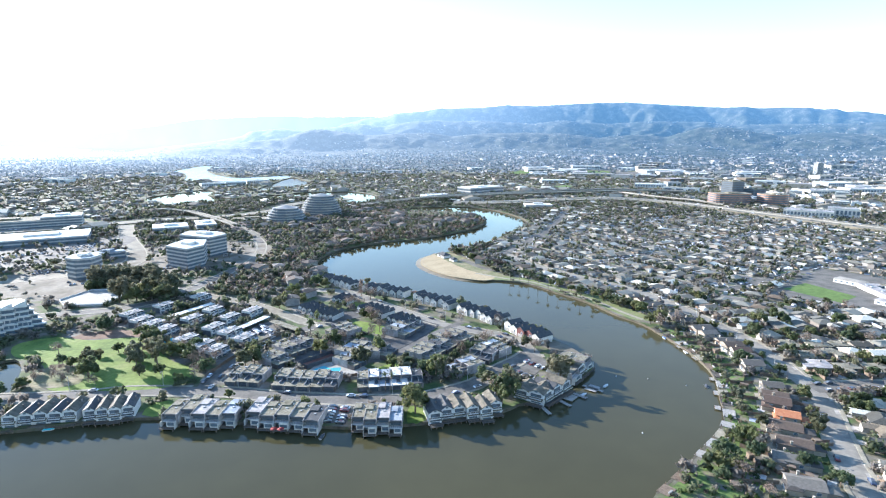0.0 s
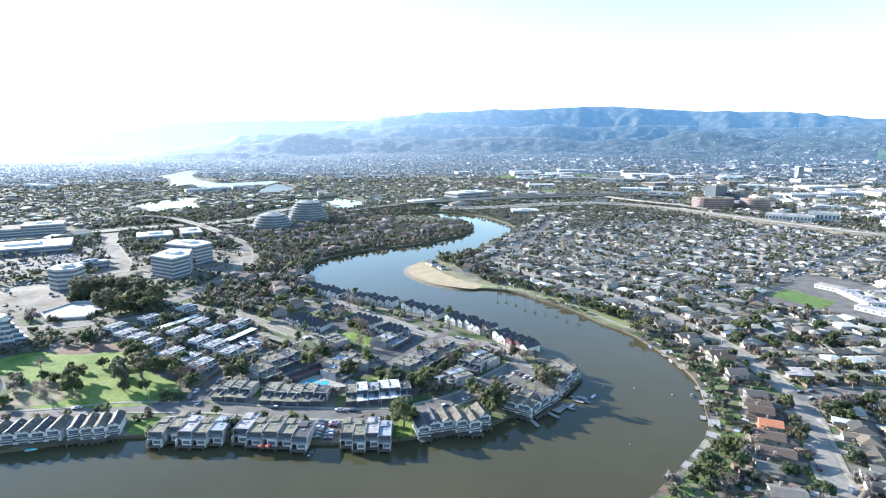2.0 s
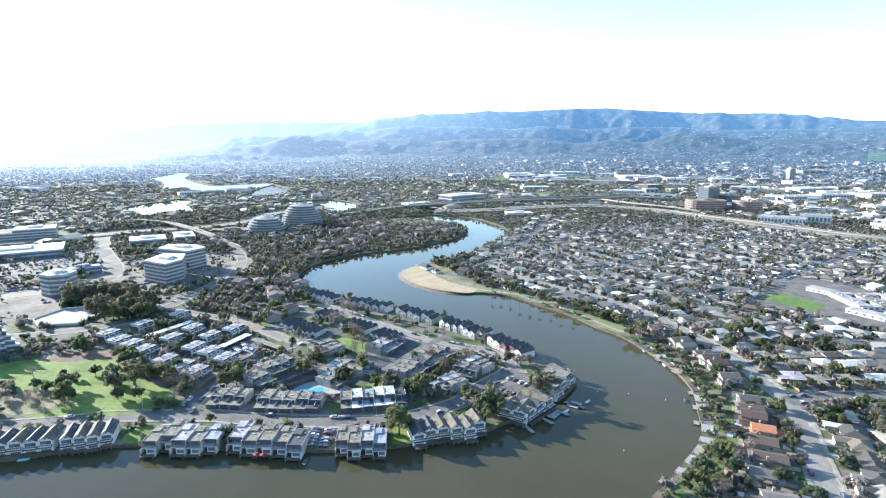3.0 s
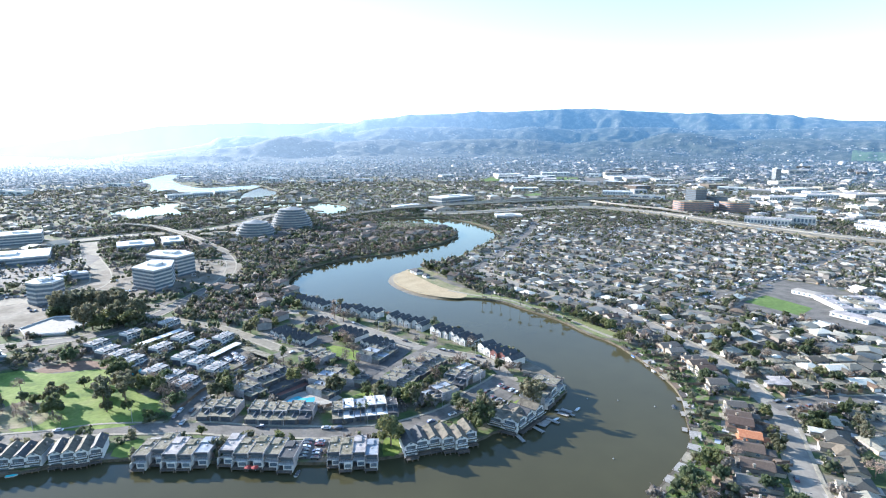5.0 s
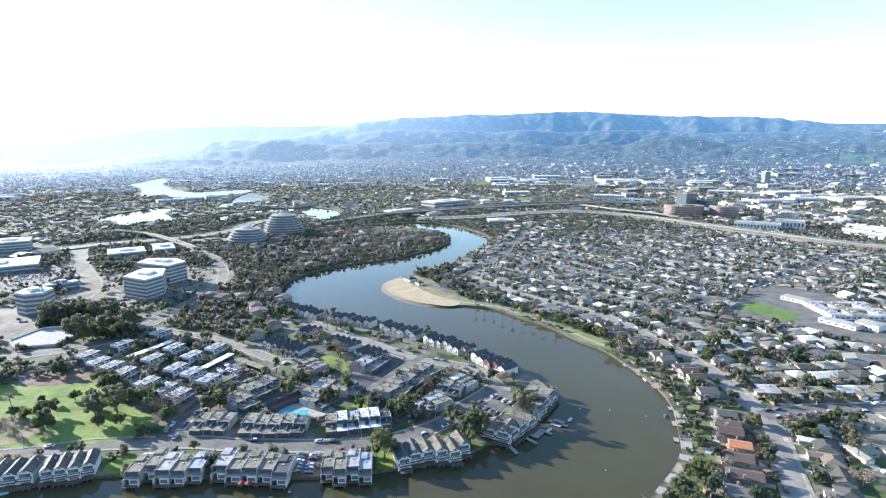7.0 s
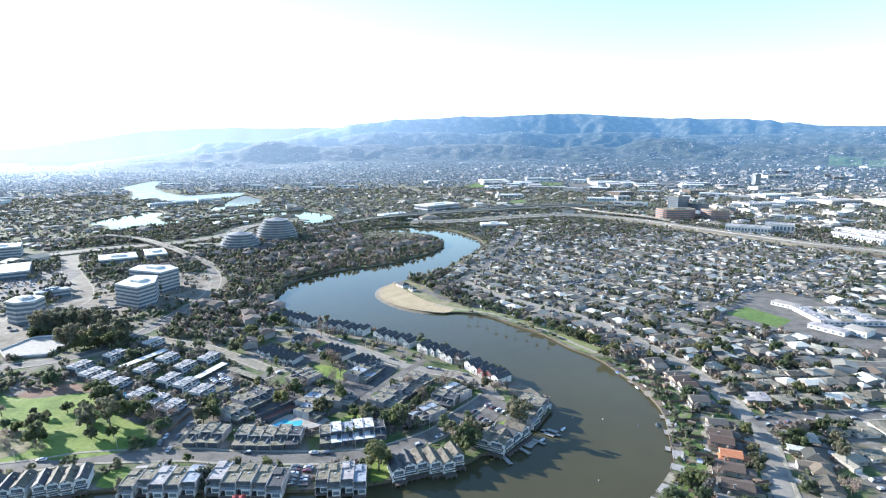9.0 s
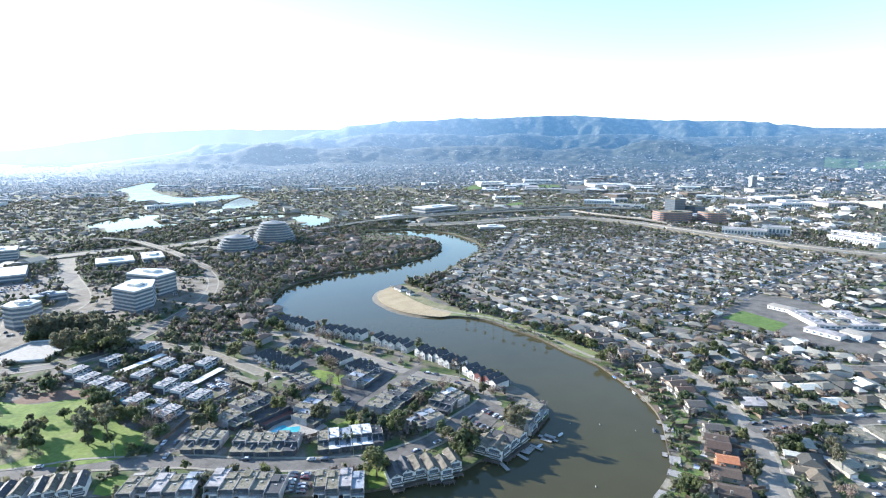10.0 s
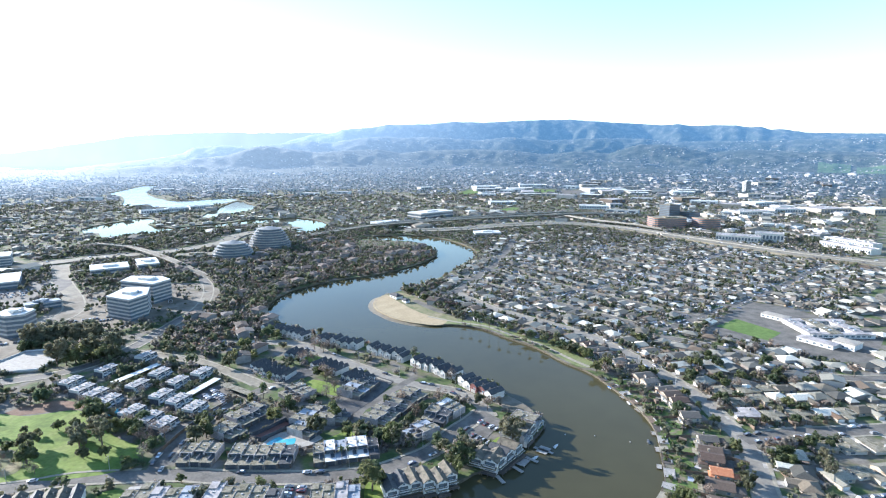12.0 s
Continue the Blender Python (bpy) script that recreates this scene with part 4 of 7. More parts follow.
def unit_flat(w, d, h, roof, waterside=True, label="", setback=2.2):
    ob = thing("town_house", label, "town house", "flat-roofed town houses")
    # White front wall given a darker siding colour for the shade it stands in.
    part("wall", Soup().box(-w / 2 + .15, setback, -1.0, w / 2 - .15, d, h - .3, M_TIMBER), ob)
    for x in (-w / 2, w / 2 - .15):
        part("party_wall", Soup().box(x, 0, -1.0, x + .15, d + .4, h + .25, M_PALEROOF), ob, "pale stucco party wall")
        part("wing_wall", Soup().box(x, -1.7, -1.0, x + .15, 0, h - 2.5, M_CREAM), ob, "low white garden wall")
    part("roof", Soup().box(-w / 2 + .15, 1.0, h - .3, w / 2 - .15, d + .2, h, roof), ob, "flat gravel roof")
    part("fascia", Soup().box(-w / 2 + .15, .7, h - .9, w / 2 - .15, 1.0, h + .2, M_TRIM), ob, "dark timber fascia")
    part("parapet", Soup().box(-w / 2 + .15, d + .2, h - .6, w / 2 - .15, d + .4, h + .2, M_PALEROOF), ob)
    part("skylight", Soup().box(-.45, d * .45, h, .4, d * .45 + .8, h + .3, M_PANEL), ob, "pale skylight")
    part("roof_step", Soup().box(-w / 2 + .15, d * .62, h, w * .1, d - .6, h + .55, roof), ob, "raised gravel roof over the stairs")
    part("terrace_room", Soup().box(-w * .12, -.9, -.25, w / 2 - .15, setback, h - 3.3, M_CREAM), ob, "white terrace room over the deck")
    part("terrace_wall", Soup().box(-w * .12, -.9, h - 3.3, w / 2 - .15, -.75, h - 2.5, M_CREAM), ob, "white terrace parapet")
    window(ob, w * .18, -.9, .5, w * .42, 1.3, frame_mat=M_TRIM, whole=True)
    part("vent", Soup().box(w * .25, d * .7, h, w * .25 + .5, d * .7 + .5, h + .8, M_METAL), ob)
    window(ob, 0, setback, h - 2.7, w * .8, 2.0, frame_mat=M_STUCCO)
    window(ob, 0, setback, h - 5.2, w * .8, 1.9, frame_mat=M_TRIM)
    window(ob, -w * .15, d, h - 2.6, w * .4, 1.2, "y+")
    part("garage_door", Soup().box(-w * .32, d, .1, w * .32, d + .07, 2.4, M_WOOD), ob)
    part("balcony", Soup().box(-w / 2 + .15, .2, h - 3.25, w / 2 - .15, setback, h - 3.0, M_STUCCO), ob)
    railing(ob, -w / 2 + .2, w / 2 - .2, .3, h - 3.0, M_TIMBER)
    if waterside:
        deck = part("deck", Soup().box(-w / 2 + .1, -2.8, -.5, w / 2 - .1, setback, -.25, M_DECK), ob, "weathered wooden deck over the water, darkened for shade")
        for x in (-w / 2 + .4, w / 2 - .4):
            part("stilt", Soup().box(x - .15, -2.6, -3.5, x + .15, -2.3, -.5, M_WOOD), deck)
        railing(ob, -w / 2 + .1, w / 2 - .1, -2.7, -.25, M_WOOD)
    return ob


def unit_inner(w, d, h, roof, label=""):
    """A stepped inner town house: garage court in front, flat roofs at two levels, white parapets."""
    ob = thing("town_house", label, "town house", "inner town houses")
    part("wall", Soup().box(-w / 2 + .12, d * .42, 0, w / 2 - .12, d, h - .25, M_TIMBER), ob)
    part("garage_wall", Soup().box(-w / 2 + .12, 0, 0, w / 2 - .12, d * .42, 2.5, M_TIMBER), ob)
    # No opening here: a thin dark sheet paints a shaded court on the roof.
    part("court", Soup().box(w * .08, d * .16, 2.72, w * .42, d * .4, 2.76, M_TRIM), ob, "thin dark sheet painted as a shaded open entry court")
    part("court_wall", Soup().box(w * .04, d * .12, 2.72, w * .08, d * .4, 3.5, M_PALEROOF), ob)
    part("chimney", Soup().box(-w * .42, d * .6, h, -w * .42 + .8, d * .6 + .8, h + 1.5, M_TIMBER), ob)
    part("garage_roof", Soup().box(-w / 2 + .1, -.3, 2.5, w / 2 - .1, d * .42, 2.72, roof), ob)
    part("garage_door", Soup().box(-w * .36, -.07, .1, w * .36, 0, 2.35, M_TRIM), ob)
    part("roof", Soup().box(-w / 2 + .12, d * .42 - .3, h - .25, w / 2 - .12, d + .2, h, roof), ob)
    for x in (-w / 2, w / 2 - .12):
        part("party_wall", Soup().box(x, d * .3, 0, x + .14, d + .3, h + .35, M_PALEROOF), ob)
    part("fascia", Soup().box(-w / 2 + .12, d * .42 - .5, h - .7, w / 2 - .12, d * .42 - .3, h - .1, M_TRIM), ob)
    part("roof_edge", Soup().box(-w / 2 + .12, d * .42 - .55, h - .1, w / 2 - .12, d * .42 - .3, h + .2, M_PALEROOF), ob, "pale roof edge board")
    part("skylight", Soup().box(-.4, d * .7, h, .4, d * .7 + .8, h + .3, M_PANEL), ob)
    part("vent", Soup().box(w * .28, d * .85, h, w * .28 + .5, d * .85 + .5, h + .7, M_METAL), ob)
    window(ob, 0, d * .42, h - 2.6, w * .66, 1.6, frame_mat=M_TRIM, whole=True)
    window(ob, 0, d, h - 2.6, w * .6, 1.5, "y+", M_TRIM, True)
    return ob


def unit_white(w, d, h, label=""):
    """Four staggered white bays with dark recesses, balconies and a pale flat roof."""
    ob = thing("apartment_block", label, "apartment block", "flat white apartment blocks")
    # The core is dark so that its colour gives shade between the white bays.
    part("wall", Soup().box(-w / 2, .6, 0, w / 2, d - .6, h - 1.7, M_TRIM), ob, "recessed wall coloured dark for the shade between bays")
    for k in range(4):
        x0 = -w / 2 + w * k / 4
        x, b, top = x0 + w / 8, (0, .9, .2, 1.1)[k], h - (0, .35, .1, .5)[k]
        part("bay", Soup().box(x0 + .25, b - .6, 0, x0 + w / 4 - .75, d + b - 1.0, top, M_CREAM), ob, "white stucco bay")
        part("roof", Soup().box(x0 + .6, b - .2, top, x0 + w / 4 - 1.1, d + b - 1.4, top + .1, M_PALEROOF), ob, "flat pale roof")
        part("mansard", Soup().box(x0 + .25, b - .75, top - 1.0, x0 + w / 4 - .75, b - .6, top - .1, M_ROOF_DARK), ob)
        part("roof_unit", Soup().box(x - .5, d * (.3 + .2 * (k % 2)), top + .12, x + .4, d * (.3 + .2 * (k % 2)) + 1.1, top + .8, M_METAL), ob)
        window(ob, x, b - .6, h - 2.9, w * .15, 1.3, whole=True)
        window(ob, x, b - .6, h - 5.1, w * .15, 1.7, frame_mat=M_TRIM, whole=True)
        window(ob, x, d + b - 1.0, h - 2.9, w * .12, 1.2, "y+", whole=True)
        part("balcony", Soup().box(x - w * .1, b - 1.8, h - 3.5, x + w * .1, b - .6, h - 3.2, M_STUCCO), ob)
    for y in (d * .25, d * .7):
        window(ob, w / 2 - .75, y, h - 3.0, 1.2, 1.3, "x+", whole=True)
    return ob


UNITS = {}


def place(key, make, m):
    """The first call builds the thing, the later ones copy it."""
    if key not in UNITS:
        UNITS[key] = make()
        UNITS[key].matrix_basis = m
        return UNITS[key]
    s = UNITS[key].scale
    return copy_thing(UNITS[key], m @ Matrix.Diagonal((1 / s.x, 1 / s.y, 1 / s.z, 1)))


def row(p0, p1, n, makers, depth, stagger=0.8, z=LAND, fill=1.0):
    """n units side by side from p0 to p1, their depth to the left of that way."""
    a, b = Vector((*p0, 0)), Vector((*p1, 0))
    u = (b - a).normalized()
    q = Vector((-u.y, u.x, 0))
    w = (b - a).length / n
    for k in range(n):
        key, make = makers[k % len(makers)]
        at = a + u * w * (k + .5) + q * (stagger * random.choice((0, 1, .5)))
        place(key, make, pose(at.x, at.y, z, 0, 0, math.degrees(math.atan2(u.y, u.x))) @ Matrix.Diagonal((w / 6 * fill, 1, 1, 1)))
    mark_ring([tuple(a.to_2d()), tuple(b.to_2d()), tuple((b + q * depth).to_2d()), tuple((a + q * depth).to_2d())], 3)


GA = ("ga", lambda: unit_gable(6, 12, 5.0, M_ROOF_GREY, label="white stucco town house with a grey-brown gable roof beside the water"))
GB = ("gb", lambda: unit_gable(6, 11.5, 4.7, M_ROOF_DARK, label="white stucco town house with a dark gable roof beside the water"))
GC = ("gc", lambda: unit_gable(6, 11, 4.7, M_ROOF_GREY, label="white waterside town house with a brown shingle roof"))
FA = ("fa", lambda: unit_flat(6, 15, 5.4, M_GRAVEL, label="white flat-roofed waterside town house with a gravel roof"))
FB = ("fb", lambda: unit_flat(6, 14, 4.8, M_GRAVEL, label="white flat-roofed waterside town house with a gravel roof"))
FC = ("fc", lambda: unit_flat(6, 15, 5.2, M_PALEROOF, label="white flat-roofed waterside town house with a pale coated roof"))
FD = ("fd", lambda: unit_flat(6, 14, 4.7, M_BLUEROOF, label="waterside town house with a worn blue-grey flat roof"))
FE = ("fe", lambda: unit_flat(6, 14, 4.6, M_ROOF_DARK, label="waterside town house with a dark flat roof and white parapets"))
SA = ("sa", lambda: unit_gable(6, 11.5, 4.5, M_ROOF_DARK, M_CREAM, waterside=False, label="white town house with a steep dark gable roof by the water"))
SB = ("sb", lambda: unit_gable(6, 10.5, 5.4, M_ROOF_DARK, M_CREAM, waterside=False, label="tall white town house with a steep dark gable roof"))
SC = ("sc", lambda: unit_gable(6, 11, 5.0, M_ROOF_DARK, M_BRICKRED, waterside=False, label="dark red town house with a steep dark gable roof"))
SD = ("sd", lambda: unit_gable(6, 13, 3.7, M_ROOF_DARK, M_CREAM, waterside=False, label="narrow town house with a long dark gable roof"))
IA = ("ia", lambda: unit_inner(6, 17, 4.5, M_GRAVEL, "town house with gravel flat roofs and a garage court"))
IB = ("ib", lambda: unit_inner(6, 16, 4.2, M_GRAVEL, "stepped town house with gravel flat roofs and white parapets"))
IC = ("ic", lambda: unit_inner(6, 17, 4.8, M_MEMBRANE, "town house with a bright white flat roof and garage"))
ID = ("id", lambda: unit_inner(6, 15, 4.3, M_ROOF_DARK, "town house with dark flat roofs and white parapets"))
IE = ("ie", lambda: unit_inner(6, 16, 4.4, M_BLUEROOF, "town house with worn blue-grey flat roofs"))

row((-218, 207), (-196, 213), 4, [GA, GB], 15, 2.2)
row((-192, 215), (-163, 220), 5, [GA, GB, GA, GB, GA], 15, 2.2)
row((-160, 220), (-140, 226), 4, [GB, GA, GA, GB], 15, 2.2)
row((-124, 219), (-92, 218), 5, [FB, FA, FC, FB, FD], 16, 3.6)
row((-88, 217), (-54, 214), 5, [FC, FB, FA, FB, FE], 16, 3.6)
row((-40, 213.5), (-18, 214), 4, [FB, FA, FC, FD], 16, 3.2)
row((-6, 219), (28, 228), 6, [GB, GB, GC, GA, GC, GC], 14, 4.0)
row((34, 246), (47, 238), 2, [GC, GA], 13, 0.6)
row((48, 239), (64, 256), 3, [GC, GB, GC], 13, 1.2)
row((67, 262), (83, 283), 3, [FB, GC, FA], 15, 1.5)
row((-72, 450), (-112, 478), 8, [SA, SB], 15, 1.5, fill=.86)
row((-26, 424), (-62, 446), 6, [SB, SA, SA], 15, 1.5, fill=.86)
row((12, 394), (-18, 418), 6, [SA, SB], 15, 1.5, fill=.86)
row((46, 356), (18, 388), 7, [SB, SA, SA], 15, 1.5, fill=.86)
row((68, 322), (50, 350), 5, [SA, SC, SC, SA, SB], 15, 1.2)

row((-112, 258), (-94, 256), 3, [IB, IA, IB], 18)
row((-87, 253), (-54, 251), 5, [IA, IB, IB, IA, ID], 17)
row((-43, 251), (-10, 256), 6, [IB, IC, IE, IC, IC, ID], 17)
# dark-roofed rows along the spit and the lane
row((-108, 381), (-94, 371), 3, [SD], 15, 1.2, fill=.7)
row((-96, 367), (-77, 358), 5, [SD], 15, 1.2, fill=.7)
row((-87, 403), (-73, 396), 3, [SD], 13, 1.2, fill=.7)
row((-64, 381), (-44, 363), 5, [SD], 14, 1.2, fill=.7)
row((-40, 358), (-24, 343), 4, [SD], 13, 1.2, fill=.7)
# gravel-roofed rows round the courts
row((-25, 325), (-12, 347), 4, [IA, IE, IB, ID], 14)
row((-7, 285), (19, 325), 8, [IA, IB, IA, ID, IB], 15, 2.0)
row((17.5, 302), (28, 291), 3, [IC, IA, IB], 14)
row((12, 292), (25, 285), 2, [IA, ID], 8)
row((1, 279), (7.5, 269), 2, [IE, IA], 12)
row((-87.4, 293), (-75, 310), 4, [IA, IB, ID, IA], 14)
row((-90.5, 278), (-84, 288), 2, [IB, IA], 14)
row((-78, 335), (-65, 322), 3, [IA, IB, IA], 17)
row((-46.4, 289), (-38.9, 308), 3, [IA, IE, IB], 12)
row((-31, 291), (-27, 304), 2, [IA, ID], 13)
row((-49, 277), (-43, 286), 2, [IB, IE], 12)

WA = ("wa", lambda: unit_white(14.5, 9, 5.4, "white flat-roofed apartment block with dark mansard band"))


def white_blocks(points, turn):
    for x, y in points:
        place(WA[0], WA[1], pose(x, y, LAND, 0, 0, turn + random.uniform(-2, 2)) @ pose(0, -4.5, 0))
        mark_disc(x, y, 9, 3)


white_blocks([(-219, 364), (-204.6, 351), (-192.5, 343), (-179.6, 332.6)], 69)
white_blocks([(-158, 315.5), (-144, 306), (-133, 298)], 67)
white_blocks([(-172, 354.5), (-150, 337), (-136.5, 328.6), (-123, 317.5)], 68)
white_blocks([(-166, 374), (-148, 358), (-137, 372)], 66)
white_blocks([(-206, 384), (-190, 408)], 66)


def carport(x0, y0, x1, y1, label="long flat white carport on posts", roof=M_MEMBRANE):
    ob = thing("carport", label, "carport")
    a, b = Vector((x0, y0, 0)), Vector((x1, y1, 0))
    ob.matrix_basis = pose(x0, y0, LAND, 0, 0, math.degrees(math.atan2(y1 - y0, x1 - x0)))
    n = (b - a).length
    part("roof", Soup().box(0, -2.7, 2.4, n, 2.7, 2.65, roof), ob)
    part("back_wall", Soup().box(0, 2.4, 0, n, 2.6, 2.4, M_STUCCO), ob)
    for k in range(int(n / 5) + 1):
        part("post", Soup().box(min(k * 5, n - .2), -2.4, 0, min(k * 5, n - .2) + .18, -2.2, 2.4, M_TRIM), ob)
    mark_line([a, b], 7, 3)


carport(-191.3, 361.6, -173.5, 394.8)
carport(-133.7, 338.9, -123.4, 362.7)
carport(-116.8, 352.9, -93.9, 335.2, "gravel-roofed carport row beside the lane", M_GRAVEL)


# ---- office buildings ----
def banded(name, ring, floors, floor_h, label, roof=M_MEMBRANE, band=M_PANEL, inset=0.5, category="office building"):
    """Storeys as pale spandrel bands with recessed glass between, a roof and a plant room."""
    ob = thing(name, label, category)
    cx, cy = sum(p[0] for p in ring) / len(ring), sum(p[1] for p in ring) / len(ring)

    def shrink(d):
        out = []
        for x, y in ring:
            r = math.hypot(x - cx, y - cy)
            out.append((cx + (x - cx) * (r - d) / r, cy + (y - cy) * (r - d) / r))
        return out
    core = shrink(inset)
    for k in range(floors):
        z = LAND + k * floor_h
        g = Soup()
        g.prism(core, z, z + floor_h * .6, M_GLASS)
        part("window_band", g, ob, "dark glass window band")
        s = Soup()
        s.prism(list(ring), z + floor_h * .6, z + floor_h, band)
        part("spandrel", s, ob)
    top = LAND + floors * floor_h
    s = Soup()
    s.prism(shrink(.3), top, top + .3, roof)
    part("roof", s, ob, "flat white roof")
    s = Soup()
    s.prism([(cx + (x - cx) * .35, cy + (y - cy) * .35) for x, y in ring], top + .3, top + 2.6, roof)
    part("plant_room", s, ob)
    for k in range(5):
        a = random.uniform(0, math.tau)
        x, y = cx + math.cos(a) * 7, cy + math.sin(a) * 7
        part("roof_unit", Soup().box(x - 1, y - 1, top + .3, x + 1, y + 1, top + 1.6 + .3 * (k % 3), M_METAL), ob)
    mark_ring([(cx + (x - cx) * 1.08, cy + (y - cy) * 1.08) for x, y in ring], 3)
    return ob


def rect(cx, cy, w, d, turn=0.0, cut=0.0):
    c, s = math.cos(radians(turn)), math.sin(radians(turn))
    pts = [(-w / 2, -d / 2), (w / 2, -d / 2), (w / 2, d / 2), (-w / 2, d / 2)]
    if cut:
        pts = [(-w / 2 + cut, -d / 2), (w / 2 - cut, -d / 2), (w / 2, -d / 2 + cut), (w / 2, d / 2 - cut), (w / 2 - cut, d / 2), (-w / 2 + cut, d / 2), (-w / 2, d / 2 - cut), (-w / 2, -d / 2 + cut)]
    return [(cx + x * c - y * s, cy + x * s + y * c) for x, y in pts]


banded("office_block", [(-274, 524), (-246, 508), (-238, 528), (-248, 558), (-272, 560)], 6, 3.5, "six-storey office block with white bands and white roof")
banded("office_block", [(-290, 586), (-250, 568), (-240, 590), (-256, 606), (-290, 610)], 6, 3.6, "six-storey office block with white bands behind another")
banded("office_block", [(-340, 475), (-328, 469), (-316, 474), (-316, 490), (-328, 496), (-342, 491)], 5, 3.9, "five-storey office block with curved white bands")
banded("office_block", rect(-375, 735, 44, 40, 28), 2, 4.2, "low white-roofed office building")
banded("office_block", rect(-340, 765, 26, 50, 28), 2, 4.2, "low white-roofed office wing")
banded("office_block", rect(-495, 658, 100, 60, 30), 2, 4.0, "long low office building with a white roof")
banded("office_block", rect(-440, 490, 36, 30, 20), 4, 3.8, "pale four-storey office block")
banded("office_block", rect(-620, 760, 90, 50, 30), 3, 3.8, "long banded office building beside the highway", M_GRAVEL)
banded("office_block", rect(-560, 790, 50, 40, 30), 4, 3.8, "banded grey office building beside the highway")
banded("office_block", rect(-355, 562, 30, 12, 40), 2, 3.6, "small pale glass-fronted pavilion", M_BLUEROOF)


def ziggurat(cx, cy, r, floors, label):
    """A stepped octagonal office building: white terraces with dark glass between, a pale domed top."""
    ob = thing("terraced_office", label, "office building")
    for k in range(floors):
        rk = r * (1 - .5 * (k / floors) ** 1.7)
        ring = [(cx + rk * 1.15 * math.cos(math.tau * (j + .5) / 12), cy + rk * math.sin(math.tau * (j + .5) / 12)) for j in range(12)]
        core = [(cx + (x - cx) * .95, cy + (y - cy) * .95) for x, y in ring]
        z = LAND + k * 3.7
        g = Soup()
        g.prism(core, z, z + 2.3, M_GLASS)
        part("window_band", g, ob, "dark glass window band")
        s = Soup()
        s.prism(ring, z + 2.5, z + 3.7, M_TERRACE)
        part("terrace", s, ob, "pale concrete terrace parapet")
    z = LAND + floors * 3.7
    n = 12
    rk = r * .5
    ring = [(cx + rk * 1.15 * math.cos(math.tau * j / n), cy + rk * math.sin(math.tau * j / n), z) for j in range(n)]
    s = Soup()
    s.add(ring + [(cx, cy, z + 4)], [(j, (j + 1) % n, n) for j in range(n)], M_TERRACE)
    part("roof", s, ob, "low pale pyramid roof")
    mark_disc(cx, cy, r * 1.15, 3)


ziggurat(-243, 828, 27, 6, "stepped octagonal office building with terraces")
ziggurat(-205, 902, 30, 9, "taller stepped octagonal office building with terraces")
banded("office_block", rect(-296, 830, 60, 26, 10), 1, 5, "low pale plinth building beside the terraced offices", M_GRAVEL)


def sawtooth_office():
    """A white building of five set-back levels with a sawtooth front."""
    ob = thing("sawtooth_office", "white office building with sawtooth bays and stepped levels", "office building")
    o, u, q = Vector((-271, 349, 0)), Vector((-0.57, -0.82, 0)), Vector((-0.82, 0.57, 0))
    n, storey = 8, 3.1
    for k in range(5):
        z = LAND + 1.0 + k * storey
        step = 1.5 * k
        front = []
        for j in range(n):
            b = o + u * (j * 7.5 + (step if j == 0 else 0)) + q * (step - 7)
            front += [b - q * 1.2, o + u * (j * 7.5 + 7.3) + q * (step - 7) + q * 2.4]
        ring = [(p.x, p.y) for p in front + [o + u * n * 7.5 + q * 24, o + u * step + q * 24]]
        core = [(p[0] + q.x * .8 + u.x * .5, p[1] + q.y * .8 + u.y * .5) for p in ring]
        g = Soup()
        g.prism(core, z, z + storey - .95, M_GLASS)
        part("window_band", g, ob, "dark glass window band")
        s = Soup()
        s.prism(ring, z + storey - .95, z + storey, M_CREAM, M_MEMBRANE)
        part("floor_band", s, ob)
        for j in range(n * 3):
            p = o + u * (j * 2.5 + step + .4) + q * (step - 7 + .35 + 3.6 * ((j % 3) / 3))
            part("mullion", Soup().box(p.x - .15, p.y - .15, z, p.x + .15, p.y + .15, z + storey - .95, M_CREAM), ob)
    top = LAND + 1.0 + 5 * storey
    for j in range(n):
        b = o + u * (j * 7.5 + (7 if j == 0 else 0)) + q * .5
        s = Soup()
        tri = [o + u * (j * 7.5 + 7.3) + q * 2.5, b - q * 1.4, b + q * 12]
        s.add([(p.x, p.y, top) for p in tri] + [(tri[1].x, tri[1].y, top + 3.4), (tri[2].x, tri[2].y, top + 2.2)], [(0, 1, 3), (1, 2, 4, 3), (0, 3, 4), (0, 4, 2)], M_MEMBRANE)
        part("sawtooth_fin", s, ob, "white sloping sawtooth roof bay")
    s = Soup()
    s.prism([(p.x, p.y) for p in (o - q * 6, o + u * 62 - q * 6, o + u * 62 + q * 25, o + q * 25)], LAND - 1, LAND + 1.5, M_CONCRETE)
    part("plinth", s, ob)
    mark_ring([(p.x, p.y) for p in (o - u * 6 - q * 8, o + u * 66 - q * 8, o + u * 66 + q * 30, o - u * 6 + q * 30)], 3)


sawtooth_office()


